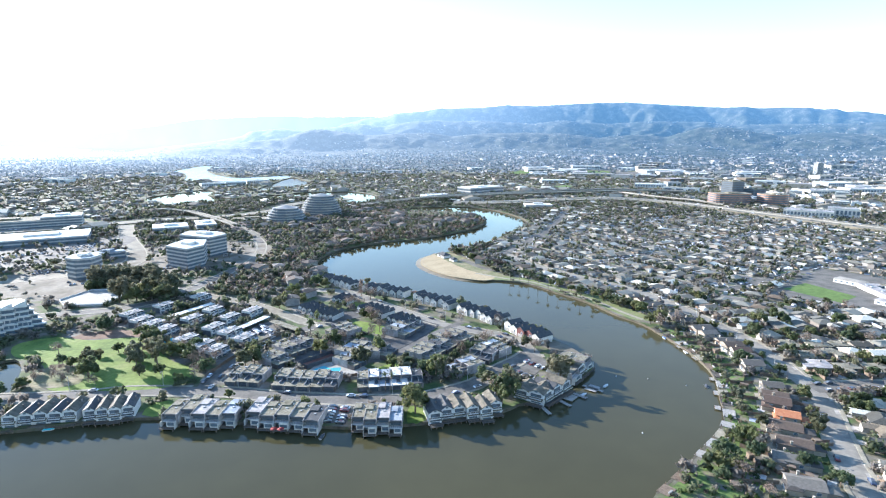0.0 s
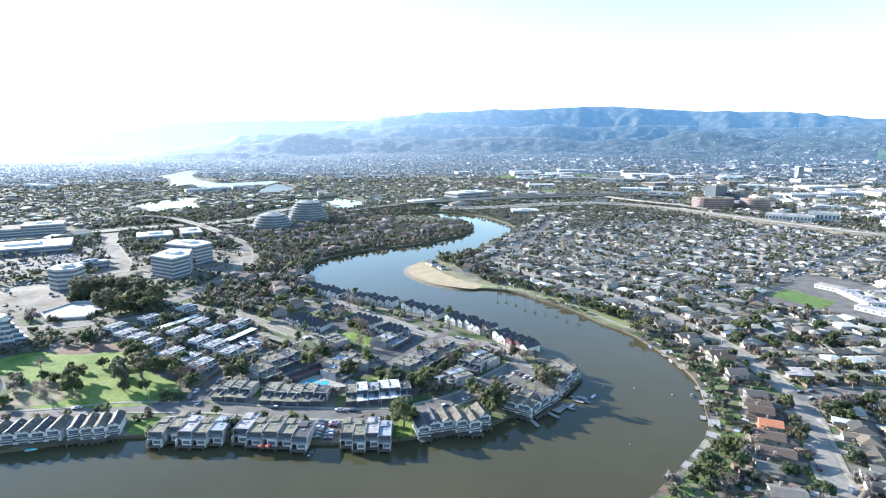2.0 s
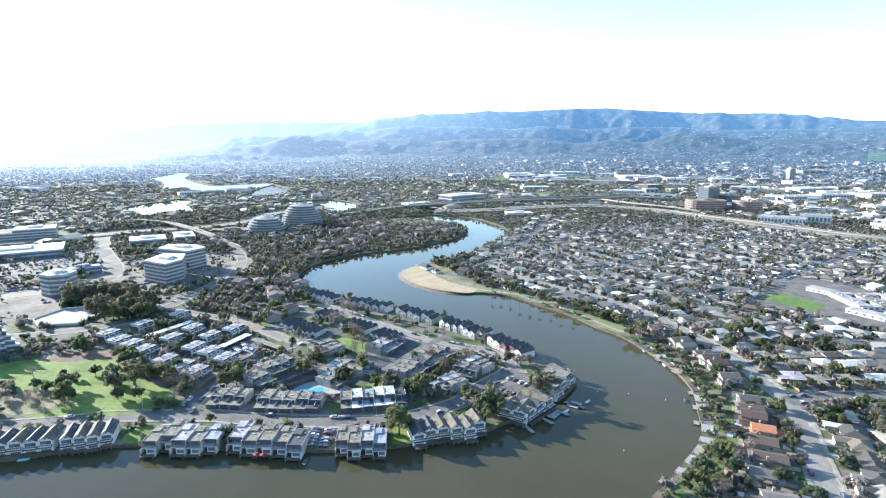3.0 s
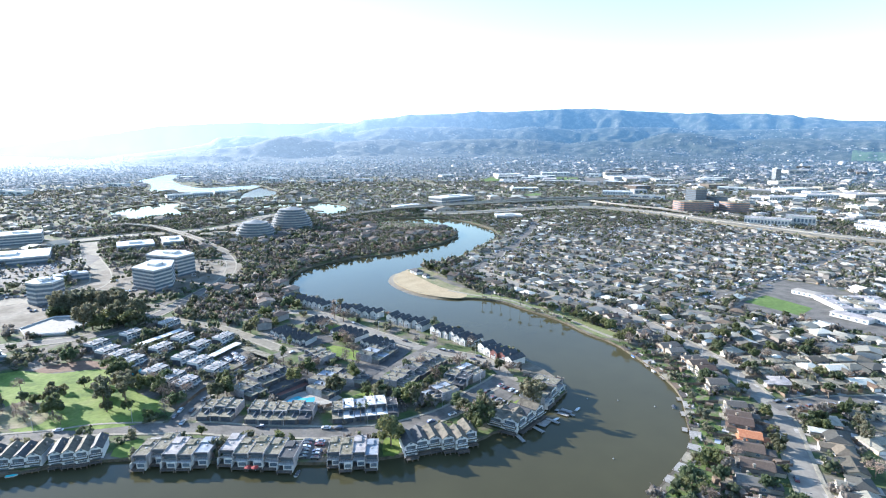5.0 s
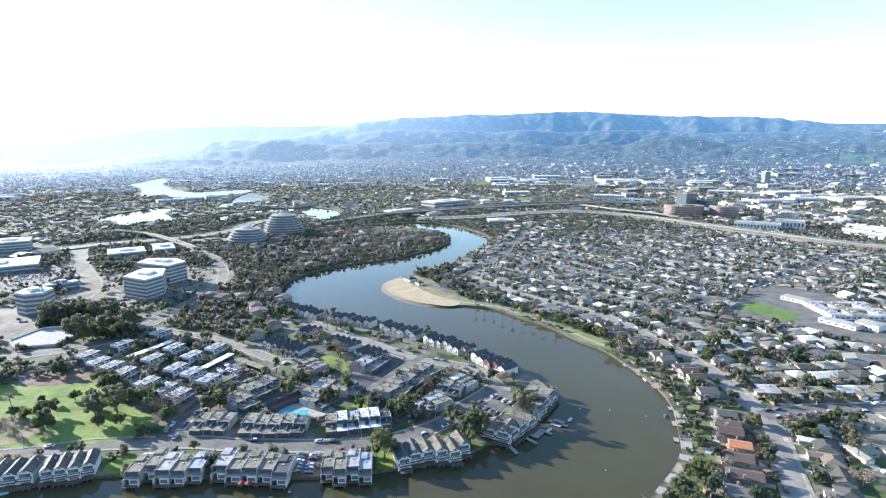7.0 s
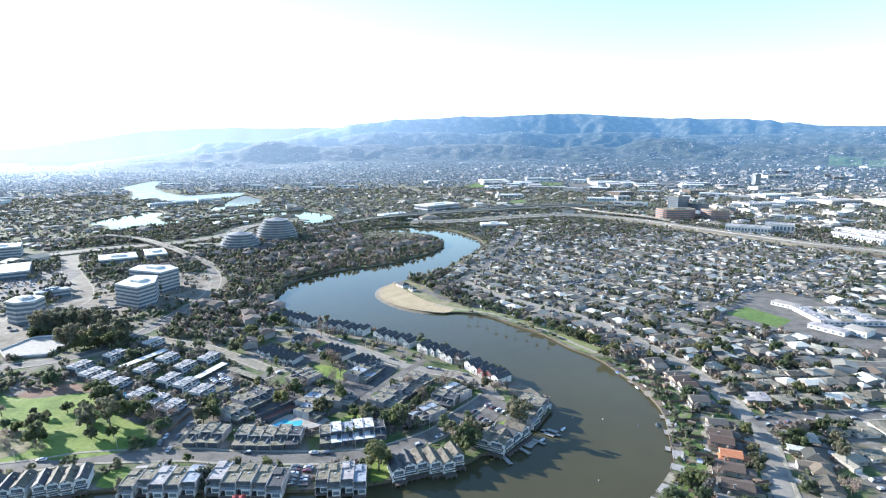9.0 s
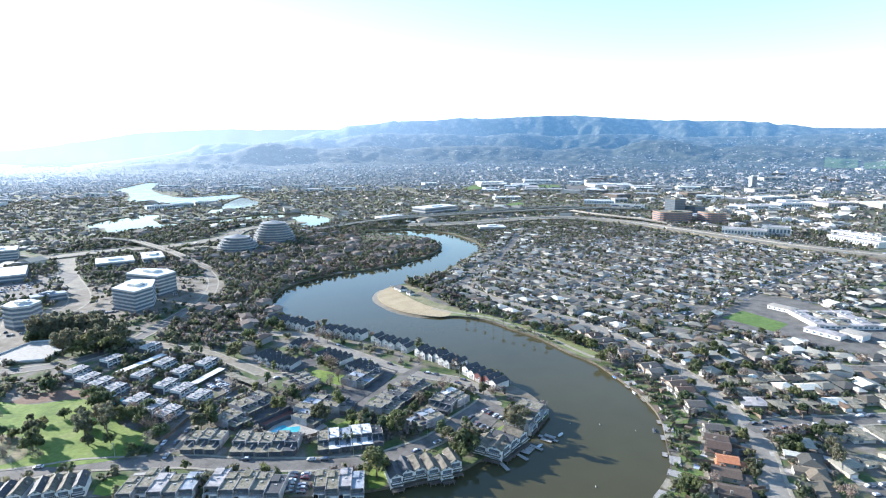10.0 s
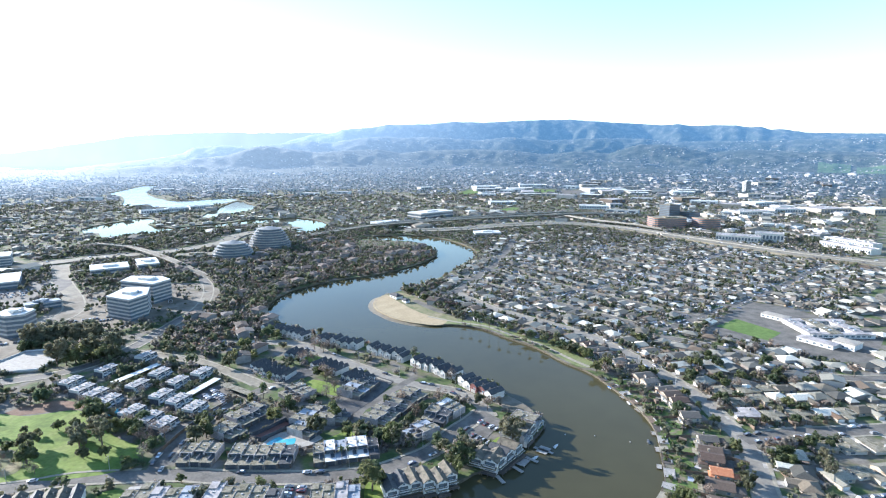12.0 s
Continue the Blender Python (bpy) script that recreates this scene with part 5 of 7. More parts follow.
def parking_deck():
    """A low pale parking deck with a parapet round it."""
    ob = thing("parking_deck", "low pale concrete parking deck with a parapet", "parking deck")
    ring = [(-298, 404), (-291, 433), (-266, 437), (-255, 418), (-258, 393), (-284, 389)]
    s = Soup()
    s.prism(ring, LAND - .5, LAND + 1.1, M_CONCRETE)
    part("deck", s, ob)
    for (ax, ay), (bx, by) in zip(ring, ring[1:] + ring[:1]):
        n = math.hypot(bx - ax, by - ay)
        part("parapet", Soup().box(0, .05, LAND + 1.1, n, .35, LAND + 2.1, M_STUCCO, pose(ax, ay, 0, 0, 0, math.degrees(math.atan2(by - ay, bx - ax)) + 0) @ pose(0, -.4, 0)), ob)
    mark_ring(ring, 3)


parking_deck()


def curved_brick(cx, cy, w, d, floors, label, mat=M_BRICK):
    ring = [(cx + w / 2 * math.cos(a), cy - d / 2 * math.sin(a)) for a in np.linspace(math.pi * .02, math.pi * .98, 12)]
    ring = ring[::-1] + [(cx + w / 2, cy + d * .6), (cx - w / 2, cy + d * .6)]
    return banded("brick_office", ring, floors, 4.2, label, M_GRAVEL, mat)


curved_brick(575, 1085, 74, 40, 5, "curved brown brick office building with window bands")
curved_brick(648, 1062, 50, 36, 5, "smaller curved brown brick office building")
banded("dark_tower", rect(640, 1210, 34, 30, 20), 9, 4, "dark glass office tower", M_GRAVEL, M_TRIM)
banded("dark_tower", rect(684, 1200, 36, 28, 20), 5, 4, "dark banded office building", M_GRAVEL, M_TRIM)
banded("warehouse", rect(88, 1320, 105, 50, 38), 2, 7, "large white flat-roofed commercial building")
banded("warehouse", rect(175, 1010, 50, 30, 0), 1, 7, "white low commercial building by the freeway")


def shed_building(cx, cy, w, d, h, turn, label, bays=12, roof=M_MEMBRANE, wall=M_STUCCO):
    """A low commercial building with a parapet, bays of windows and roof units."""
    ob = thing("commercial_building", label, "commercial building")
    ob.matrix_basis = pose(cx, cy, height(cx, cy), 0, 0, turn)
    part("wall", Soup().box(-w / 2, -d / 2, -1, w / 2, d / 2, h, wall), ob)
    part("roof", Soup().box(-w / 2 + .5, -d / 2 + .5, h, w / 2 - .5, d / 2 - .5, h + .25, roof), ob)
    edge = Soup()
    for a in ((-w / 2, -d / 2, w / 2, -d / 2 + .5), (-w / 2, d / 2 - .5, w / 2, d / 2), (-w / 2, -d / 2 + .5, -w / 2 + .5, d / 2 - .5), (w / 2 - .5, -d / 2 + .5, w / 2, d / 2 - .5)):
        edge.box(a[0], a[1], h, a[2], a[3], h + .9, wall)
    part("parapet", edge, ob)
    for k in range(bays):
        x = -w / 2 + w * (k + .5) / bays
        part("window", Soup().box(x - w / bays * .3, -d / 2 - .12, h * .35, x + w / bays * .3, -d / 2, h * .8, M_GLASS), ob)
    for k in range(1 if bays < 6 else 4):
        x, y = random.uniform(-w * .4, w * .4), random.uniform(-d * .3, d * .3)
        part("roof_unit", Soup().box(x - 2, y - 1.5, h + .25, x + 2, y + 1.5, h + 2, M_METAL), ob)
    mark_ring(rect(cx, cy, w + 6, d + 6, turn), 3)
    return ob


shed_building(730, 800, 88, 20, 8, -82, "long white commercial building beside the freeway", 20, M_PALEROOF, M_CREAM)
shed_building(775, 845, 88, 20, 8, -82, "second long white commercial building", 20, M_PALEROOF, M_CREAM)
shed_building(610, 905, 70, 34, 10, -35, "cream commercial building with a pale roof", 14, M_PALEROOF, M_CREAM)
shed_building(665, 900, 44, 30, 14, -35, "cream four-square commercial building", 8, M_PALEROOF, M_CREAM)
shed_building(905, 1305, 100, 50, 9, 6, "long white-roofed shopping building", 14, M_PALEROOF, M_CREAM)
shed_building(1025, 1340, 80, 50, 10, -6, "pale-roofed shopping building with white walls", 12, M_PALEROOF)
shed_building(1130, 1330, 90, 70, 12, 5, "pale-roofed tan shopping building beyond the freeway", 10, M_PALEROOF, M_TAN)
shed_building(1230, 1290, 80, 70, 14, 10, "pale shopping building with a green glass front", 8, M_MEMBRANE, M_TAN)
shed_building(1080, 1520, 80, 50, 11, 12, "long pale distant commercial building")
shed_building(400, 2350, 110, 70, 12, 12, "large white distant shopping centre", 20)
shed_building(620, 2400, 120, 60, 12, -8, "large pale-roofed distant shopping centre", 18)
shed_building(820, 2150, 90, 60, 11, 10, "white flat-roofed distant warehouse", 16)
shed_building(560, 1480, 80, 40, 9, -20, "white low building beyond the freeway")
shed_building(330, 1640, 80, 40, 8, 0, "distant building with a pale roof")
for x, y, w in ((-622, 1462, 60), (-580, 1510, 55), (-540, 1570, 60)):
    shed_building(x, y, w, 20, 10, 38, "white apartment row on the bank of the pond", 10)
shed_building(-20, 1180, 60, 26, 8, 35, "white roofed building behind the overpass")
for k in range(56):
    x, y = random.uniform(500, 1900), random.uniform(1250, 2600)
    if x < y * .85 and free(x, y, 20):
        shed_building(x, y, random.uniform(30, 90), random.uniform(25, 60), random.uniform(7, 15), random.choice((-35, 0, 20, 55)), "pale flat-roofed distant commercial building", 3, random.choice((M_MEMBRANE, M_GRAVEL, M_PALEROOF)), random.choice((M_STUCCO, M_TAN, M_TIMBER, M_PANEL)))
for k in range(22):
    x, y = random.uniform(-1500, 500), random.uniform(1500, 2600)
    if free(x, y, 20):
        shed_building(x, y, random.uniform(40, 90), random.uniform(25, 45), random.uniform(7, 12), random.uniform(-30, 30), "pale flat-roofed distant building", 3, random.choice((M_MEMBRANE, M_PALEROOF)))
for k in range(60):
    x, y = random.uniform(380, 1150), random.uniform(1950, 2330)
    if math.hypot(x, y) < 2380 and free(x, y, 24):
        shed_building(x, y, random.uniform(50, 120), random.uniform(30, 55), random.uniform(7, 11), random.choice((-12, 0, 8, 78)), "pale flat-roofed distant shopping building", 3, random.choice((M_MEMBRANE, M_PALEROOF, M_CREAM)), random.choice((M_STUCCO, M_TAN, M_PANEL)))
banded("apartment_tower", rect(1390, 2040, 25, 20, 10), 11, 4, "pale distant apartment tower")
for k, x in enumerate((-2500, -2440, -2360, -2310, -2250)):
    ob = thing("apartment_tower", "pale distant apartment slab in the haze", "apartment tower")
    part("wall", Soup().box(x, 3880, 5, x + 46, 3905, 54 - 4 * (k % 2), M_FAR_WALLS), ob)
    for f in range(7):
        part("window_band", Soup().box(x + 2, 3879.4, 12 + f * 5.5, x + 44, 3880, 14.5 + f * 5.5, M_FAR_ROOFS), ob)


def school():
    ob = thing("school", "white-roofed school building with open courtyards", "school")
    ob.matrix_basis = pose(380, 426, LAND, 0, 0, -8) @ Matrix.Diagonal((.74, .8, .85, 1))
    for x in (-32, -8, 20):
        part("wing", Soup().box(x - 6, -24, 0, x + 6, 28, 4.2, M_STUCCO), ob)
        part("wing_roof", Soup().box(x - 7, -25, 4.2, x + 7, 29, 4.6, M_GRAVEL if x == -8 else M_PALEROOF), ob)
        for y in (-14, -6, 12, 20):
            part("roof_unit", Soup().box(x - 2.2, y - 1.2, 4.6, x + 1.2, y + 1.2, 5.6, M_METAL), ob)
    for y in (-22, 2, 26):
        part("link", Soup().box(-36, y - 4, 0, 34, y + 4, 3.8, M_STUCCO), ob)
        part("link_roof", Soup().box(-37, y - 4.6, 3.8, 35, y + 4.6, 4.15, M_TAN if y == 2 else M_PALEROOF), ob)
        for x in range(-33, 33, 6):
            part("window", Soup().box(x - 1.8, y - 4.1, 1.2, x + 1.8, y - 4, 2.8, M_GLASS), ob)
    mark_ring(rect(380, 426, 60, 54, -8), 3)
    for x, y, w, d, h, a, lab, mat in ((344, 395, 27, 11, 3.6, -64, "long pale-roofed classroom block beside the yard", M_PALEROOF), (362, 386, 16, 14, 5, -64, "tan-roofed school hall beside the yard", M_TAN), (358, 464, 22, 11, 3.6, -62, "tan-roofed school building beside the field", M_TAN)):
        b = thing("school_block", lab, "school building")
        b.matrix_basis = pose(x, y, LAND, 0, 0, a)
        part("wall", Soup().box(-w / 2, -d / 2, 0, w / 2, d / 2, h, M_STUCCO), b)
        s = Soup()
        hip(s, -w / 2, w / 2, -d / 2, d / 2, h, .12, .6, mat)
        part("roof", s, b)
        for k in range(5):
            part("window", Soup().box(-w / 2 + w * (k + .3) / 5, -d / 2 - .08, 1, -w / 2 + w * (k + .7) / 5, -d / 2, 2.4, M_GLASS), b)
        mark_ring(rect(x, y, w + 4, d + 4, a), 3)


school()
# ---- suburban houses ----
def house(kind, label):
    """A one-storey suburban house: main wing, cross wing, garage, chimney; the street is at -y."""
    ob = thing("house", label, "house", "suburban houses")
    w, d, h = ((15, 9, 2.9), (13, 10, 2.9), (14, 8.5, 2.8), (16, 9.5, 3.0), (12, 9, 5.4), (15, 10, 2.8))[kind]
    roof = (M_ROOFS, M_ROOFS, M_GRAVEL, M_ROOFS, M_ROOFS, M_PALEROOF)[kind]
    part("wall", Soup().box(-w / 2, -d / 2, -.3, w / 2, d / 2, h, M_WALLS), ob)
    s = Soup()
    if kind in (0, 4):
        m = Soup()
        gable(m, -d / 2, d / 2, -w / 2, w / 2, h, .36, .6, roof, M_WALLS)
        turned = [(y, -x, z) for x, y, z in m.v]
        s.v, s.f, s.i, s.mats = turned, m.f, m.i, m.mats
    elif kind in (1, 3):
        hip(s, -w / 2, w / 2, -d / 2, d / 2, h, .38, .7, roof)
    else:
        hip(s, -w / 2, w / 2, -d / 2, d / 2, h, .1, .8, roof)
    part("roof", s, ob)
    gx = w / 2 - 3.2
    part("garage", Soup().box(gx - 3, -d / 2 - 5.5, -.3, gx + 3, -d / 2, 2.7, M_WALLS), ob)
    s = Soup()
    if kind in (2, 5):
        s.box(gx - 3.5, -d / 2 - 6.1, 2.7, gx + 3.5, -d / 2 + .4, 2.95, roof)
    else:
        gable(s, gx - 3, gx + 3, -d / 2 - 5.5, -d / 2 + 2.5, 2.7, .36, .5, roof, M_WALLS)
    part("garage_roof", s, ob)
    part("garage_door", Soup().box(gx - 2.3, -d / 2 - 5.58, 0, gx + 2.3, -d / 2 - 5.5, 2.2, M_MEMBRANE), ob)
    part("driveway", Soup().box(gx - 2.7, -d / 2 - 11.5, -.1, gx + 2.7, -d / 2 - 5.6, .1, M_CONCRETE), ob)
    part("chimney", Soup().box(-w * .2, .5, h, -w * .2 + .9, 1.5, h + 1.9, M_TIMBER), ob)
    window(ob, -w * .25, -d / 2, 1.0, 2.4, 1.3, whole=True)
    window(ob, -w * .2, d / 2, .6, 3.0, 1.7, "y+", whole=True)
    window(ob, -w / 2, 0, 1.0, 1.6, 1.2, "x-", whole=True)
    if kind in (1, 3):
        part("patio", Soup().box(-w * .4, d / 2, -.1, w * .2, d / 2 + 4, .12, M_CONCRETE), ob)
    if kind == 4:
        window(ob, w * .2, -d / 2, 3.6, 2.0, 1.2, whole=True)
    return ob


HOUSES = [("h%d" % k, (lambda k=k, lab=lab: house(k, lab))) for k, lab in enumerate((
    "one-storey suburban house with a gabled shingle roof", "one-storey suburban house with a hipped shingle roof", "low flat-roofed suburban house with a gravel roof",
    "long one-storey house with a hipped shingle roof", "two-storey suburban house with a gabled roof", "low suburban house with a bright white roof"))]
near_count, far_houses = 0, []


def put_house(x, y, turn, near_limit=410):
    global near_count
    if not free(x, y, 5, (0,)) or not free(x, y, 13, (0, 2, 3, 4, 5)):
        return
    mark_disc(x, y, 6.2, 3)
    if math.hypot(x, y) < near_limit and near_count < 290:
        key, make = HOUSES[random.choices(range(6), (4, 4, 6, 4, .2, .9))[0]]
        flip = Matrix.Diagonal((random.choice((1, -1)) * random.uniform(.7, .86), random.uniform(.78, 1.0), .82, 1))
        place(key, make, pose(x, y, LAND, 0, 0, turn) @ flip)
        near_count += 1
    else:
        far_houses.append((x, y, turn, random.uniform(10.5, 13.5), random.uniform(8.5, 11), random.choice((2.1, 2.2, 2.4)) if random.random() < .96 else 4.8))


def line_houses(line, offset, pitch=14.2, sides=(1, -1), start=6.0):
    run = start
    for a, b in zip(line, line[1:]):
        n = (b - a).length
        d = (b - a).normalized()
        q = Vector((-d.y, d.x, 0))
        while run < n:
            p = a + d * run
            for side in sides:
                c = p + q * side * (offset + random.uniform(-1, 1.5))
                turn = math.degrees(math.atan2(d.y, d.x)) + (0 if side > 0 else 180) + random.uniform(-3, 3)
                put_house(c.x, c.y, turn)
            run += pitch + random.uniform(-1, 1)
        run -= n


# the terracotta-roofed house by the water street stands out from its neighbours
def lot_house(h, roof, label):
    """A deep narrow house on a waterside lot: the street at -y, the garden and the water at +y."""
    ob = thing("waterside_house", label, "house", "waterside houses")
    w, d = 9.0, 13.0
    part("wall", Soup().box(-w / 2, -d / 2, -.3, w / 2, d / 2, h, M_WALLS), ob)
    s = Soup()
    gable(s, -w / 2, w / 2, -d / 2, d / 2, h, .34, .5, roof, M_WALLS)
    part("roof", s, ob)
    part("garden_wing", Soup().box(-w / 2 - 1.6, d / 2 - 4.5, -.3, .4, d / 2 + 1.2, 2.5, M_WALLS), ob)
    s = Soup()
    hip(s, -w / 2 - 1.6, .4, d / 2 - 4.5, d / 2 + 1.2, 2.5, .28, .4, roof)
    part("wing_roof", s, ob)
    part("garage", Soup().box(-w / 2 + .3, -d / 2 - 5, -.3, w / 2 - 3, -d / 2, 2.6, M_WALLS), ob)
    s = Soup()
    hip(s, -w / 2 + .3, w / 2 - 3, -d / 2 - 5, -d / 2 + .3, 2.6, .3, .4, roof)
    part("garage_roof", s, ob)
    part("garage_door", Soup().box(-w / 2 + .8, -d / 2 - 5.08, 0, w / 2 - 3.6, -d / 2 - 5, 2.2, M_MEMBRANE), ob)
    part("chimney", Soup().box(w / 2 - .9, 1, h - 1, w / 2 - .1, 2, h + 2.2, M_WALLS), ob)
    for x in (-2.4, 2.2):
        window(ob, x, d / 2 + (1.2 if x < 0 else 0), .5, 2.6, 1.6, "y+", whole=True)
        window(ob, x, -d / 2, h - 1.9, 1.6, 1.2, whole=True)
        window(ob, -w / 2, x * 1.6, h - 1.9, 1.5, 1.2, "x-", whole=True)
    part("terrace", Soup().box(-w / 2 + .5, d / 2, -.1, w / 2 - .5, d / 2 + 3.5, .2, M_PAVE), ob)
    return ob


LOTS = [("lot0", lambda: lot_house(2.8, M_ROOFS_LOT, "deep brown-roofed house on a waterside garden lot")), ("lot1", lambda: lot_house(4.1, M_ROOFS_LOT, "two-storey waterside house with a dark tiled gable roof"))]
run, special = 4.0, None
for a, b in zip(canal_street, canal_street[1:]):
    n, d = (b - a).length, (b - a).normalized()
    q = Vector((-d.y, d.x, 0))
    while run < n:
        p = a + d * run
        if p.y < 432:
            c = p + q * (18.5 + random.uniform(-1.5, 3.5))
            turn = math.degrees(math.atan2(d.y, d.x)) + random.uniform(-2, 2)
            if special is None and c.y > 221:
                special = lot_house(3.4, M_TERRACOTTA, "waterside house with a terracotta tile roof")
                special.matrix_basis = pose(c.x, c.y, LAND, 0, 0, turn) @ Matrix.Diagonal((.8, .72, .9, 1))
            elif free(c.x, c.y, 4, (0,)):
                key, make = random.choice(LOTS)
                place(key, make, pose(c.x, c.y, LAND, 0, 0, turn) @ Matrix.Diagonal((random.uniform(.8, 1) * random.choice((1, -1)), random.uniform(.68, .95), random.uniform(.82, 1.0), 1)))
            for off in (-9, -4, 0, 4, 8):
                e = c + q * off
                mark_disc(e.x, e.y, 4.6, 3)
        run += 10.8 + random.choice((0, 0, 0, 5))
    run -= n
line_houses(canal_street, 19)
line_houses(east_street, 19)
for line in south_streets:
    line_houses(line, 19)
for line in side_streets:
    line_houses(line, 18)
line_houses(bank_street, 18)
for y in (279, 301, 314, 241, 222, 184, 170, 348, 362, 378):
    for x in np.arange(200, 470, 13.4):
        put_house(x + random.uniform(-1, 1), y + random.uniform(-1.5, 1.5), 0 if y in (222, 301, 348, 279) else 180)
for y in range(344, 530, 31):
    for x in np.arange(412, 600, 14.5):
        put_house(x + random.uniform(-1, 1), y + random.uniform(-1, 1) + (x - 412) * .1, random.choice((5, 185)))
for k in range(1100):
    x, y = random.uniform(60, 760), random.uniform(180, 1130)
    edge = 1154 if x < 373 else 1154 - (x - 373) * 1.62
    if y < edge - 22 and x > 60 + max(0, (y - 560)) * .3:
        put_house(x, y, math.degrees(math.atan2(U.y, U.x)) + random.choice((0, 90, 180, 270)), 380)


def far_house_mesh(rows, roof, name, label, wall=M_WALLS_FAR, kind="stuff"):
    """Distant houses in one mesh: walls, hipped or gabled roofs and a wing."""
    s = Soup()
    for x, y, turn, w, d, h in rows:
        m = pose(x, y, surface(x, y), 0, 0, turn)
        b = len(s.v)
        s.box(-w / 2, -d / 2, -1, w / 2, d / 2, h, wall)
        if random.random() < .5:
            hip(s, -w / 2, w / 2, -d / 2, d / 2, h, .27, .8, roof)
        else:
            gable(s, -w / 2, w / 2, -d / 2, d / 2, h, .24, .8, roof, wall)
        if random.random() < .6:
            s.box(w / 2 - 6, -d / 2 - 5, -1, w / 2 - .5, -d / 2, h - .2, wall)
            hip(s, w / 2 - 6, w / 2 - .5, -d / 2 - 5, -d / 2 + 2, h - .2, .35, .5, roof)
        s.v[b:] = [tuple(m @ Vector(p)) for p in s.v[b:]]
    return tagged(part(name, s), label, "houses", kind=kind)


far_house_mesh(far_houses, M_ROOFS_FAR, "suburb_houses", "rows of low suburban houses with grey and tan roofs")
brown = []
for k in range(200):
    x, y = random.uniform(-300, 70), random.uniform(470, 990)
    if free(x, y, 5) and not (x < -175 and y < 690) and not (x > -50 and y > 885):
        mark_disc(x, y, 6, 3)
        brown.append((x, y, random.choice((25, 60, 115, -30)) + random.uniform(-8, 8), random.uniform(11, 17), random.uniform(8, 11), random.choice((5.2, 5.6, 6.0))))
for k in range(12):
    x, y = random.uniform(-190, -100), random.uniform(395, 520)
    if free(x, y, 5):
        mark_disc(x, y, 8, 3)
        brown.append((x, y, random.choice((25, 60, 115)), random.uniform(10, 15), random.uniform(8, 10), 5.2))
far_house_mesh(brown, M_ROOFS_BROWN, "condominium_houses", "brown-roofed condominium houses among trees by the lagoon", M_TIMBER)
town = []
for k in range(15000):
    r, b = math.sqrt(random.uniform(.03, 1)) * 4520, random.uniform(-44, 44)
    x, y = r * math.sin(radians(b)), r * math.cos(radians(b))
    if y < 560 or (x > 60 and y < 1160 and x < 760 and r < 1150) or (-340 < x < 80 and y < 990):
        continue
    if r < 2600 and not free(x, y, 4):
        continue
    if r > 2300 and x < -550 and -1300 < x and y < 3150 and inside([x], [y], ponds[1])[0]:
        continue
    if r > 3850 and random.random() > float(np.interp(b, (-14, -6, 4, 22, 27), (.06, .22, .5, .45, 1))):
        continue
    if r > 3300 and noise.noise((x / 170, y / 170, 2)) < (-.05 if r < 3900 else .08):
        continue
    if r < 2600:
        mark_disc(x, y, 7, 3)
    big = r < 3500 and random.random() < (.10 if b > 8 else .04)
    small = .62 if r > 3700 else .85 if r > 3000 else 1
    town.append((x, y, random.choice((20, 65, 110, 155)) + random.uniform(-8, 8), random.uniform(22, 40) if big else random.uniform(10, 14) * small, random.uniform(14, 24) if big else random.uniform(7, 10) * small, random.uniform(5, 9) if big else random.choice((2.9, 3.2, 4.6)) * small))
shops = []
for k in range(700):
    x, y = random.uniform(560, 1900), random.uniform(900, 2000)
    if len(shops) < 230 and .5 * y < x < .93 * y and math.hypot(x, y) < BACK and x * .98 + y * .6 > 1200 and free(x, y, 7, (0, 3)) and free(x, y, 3):
        mark_disc(x, y, 9, 3)
        shops.append((x, y, random.choice((-35, 10, 55, 100)) + random.uniform(-5, 5), random.uniform(14, 34), random.uniform(10, 18), random.uniform(4, 9)))
blocks = Soup()
for x, y, turn, w, d, h in shops:
    m, z = pose(x, y, surface(x, y), 0, 0, turn), h + .5
    wall, top = random.choice((M_CREAM, M_TAN, M_STUCCO, M_CREAM)), random.choice((M_PALEROOF, M_GRAVEL, M_PALEROOF, M_MEMBRANE))
    blocks.box(-w / 2, -d / 2, -1, w / 2, d / 2, h, wall, m)
    blocks.box(-w / 2 + .4, -d / 2 + .4, h, w / 2 - .4, d / 2 - .4, h + .2, top, m)
    blocks.box(-w * .1, -d * .2, h + .2, w * .15, d * .1, h + 1.8, wall, m)
    for f in range(max(1, int(h / 3.4))):
        blocks.box(-w / 2 + 1, -d / 2 - .1, 1.2 + 3.3 * f, w / 2 - 1, -d / 2, 2.7 + 3.3 * f, M_GLASS, m)
tagged(part("town_blocks", blocks), "cream and tan flat-roofed town buildings beyond the freeway", "buildings", kind="stuff")
far_house_mesh([t for t in town if math.hypot(t[0], t[1]) < BACK], M_ROOFS_FAR, "town_houses", "distant town of low houses with pale and grey roofs")
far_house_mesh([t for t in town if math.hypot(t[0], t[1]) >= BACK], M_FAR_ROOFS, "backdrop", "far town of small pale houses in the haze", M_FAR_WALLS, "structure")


# ---- garden clutter ----
clutter = Soup()
M_YARD = material("yard_things", [(0.36, 0.34, 0.31), (0.3, 0.26, 0.2), (0.45, 0.43, 0.4), (0.2, 0.15, 0.1), (0.3, 0.28, 0.25), (0.13, 0.12, 0.11), (0.3, 0.33, 0.38)], 0.8, 0.85, pick="island", fine=0.15)
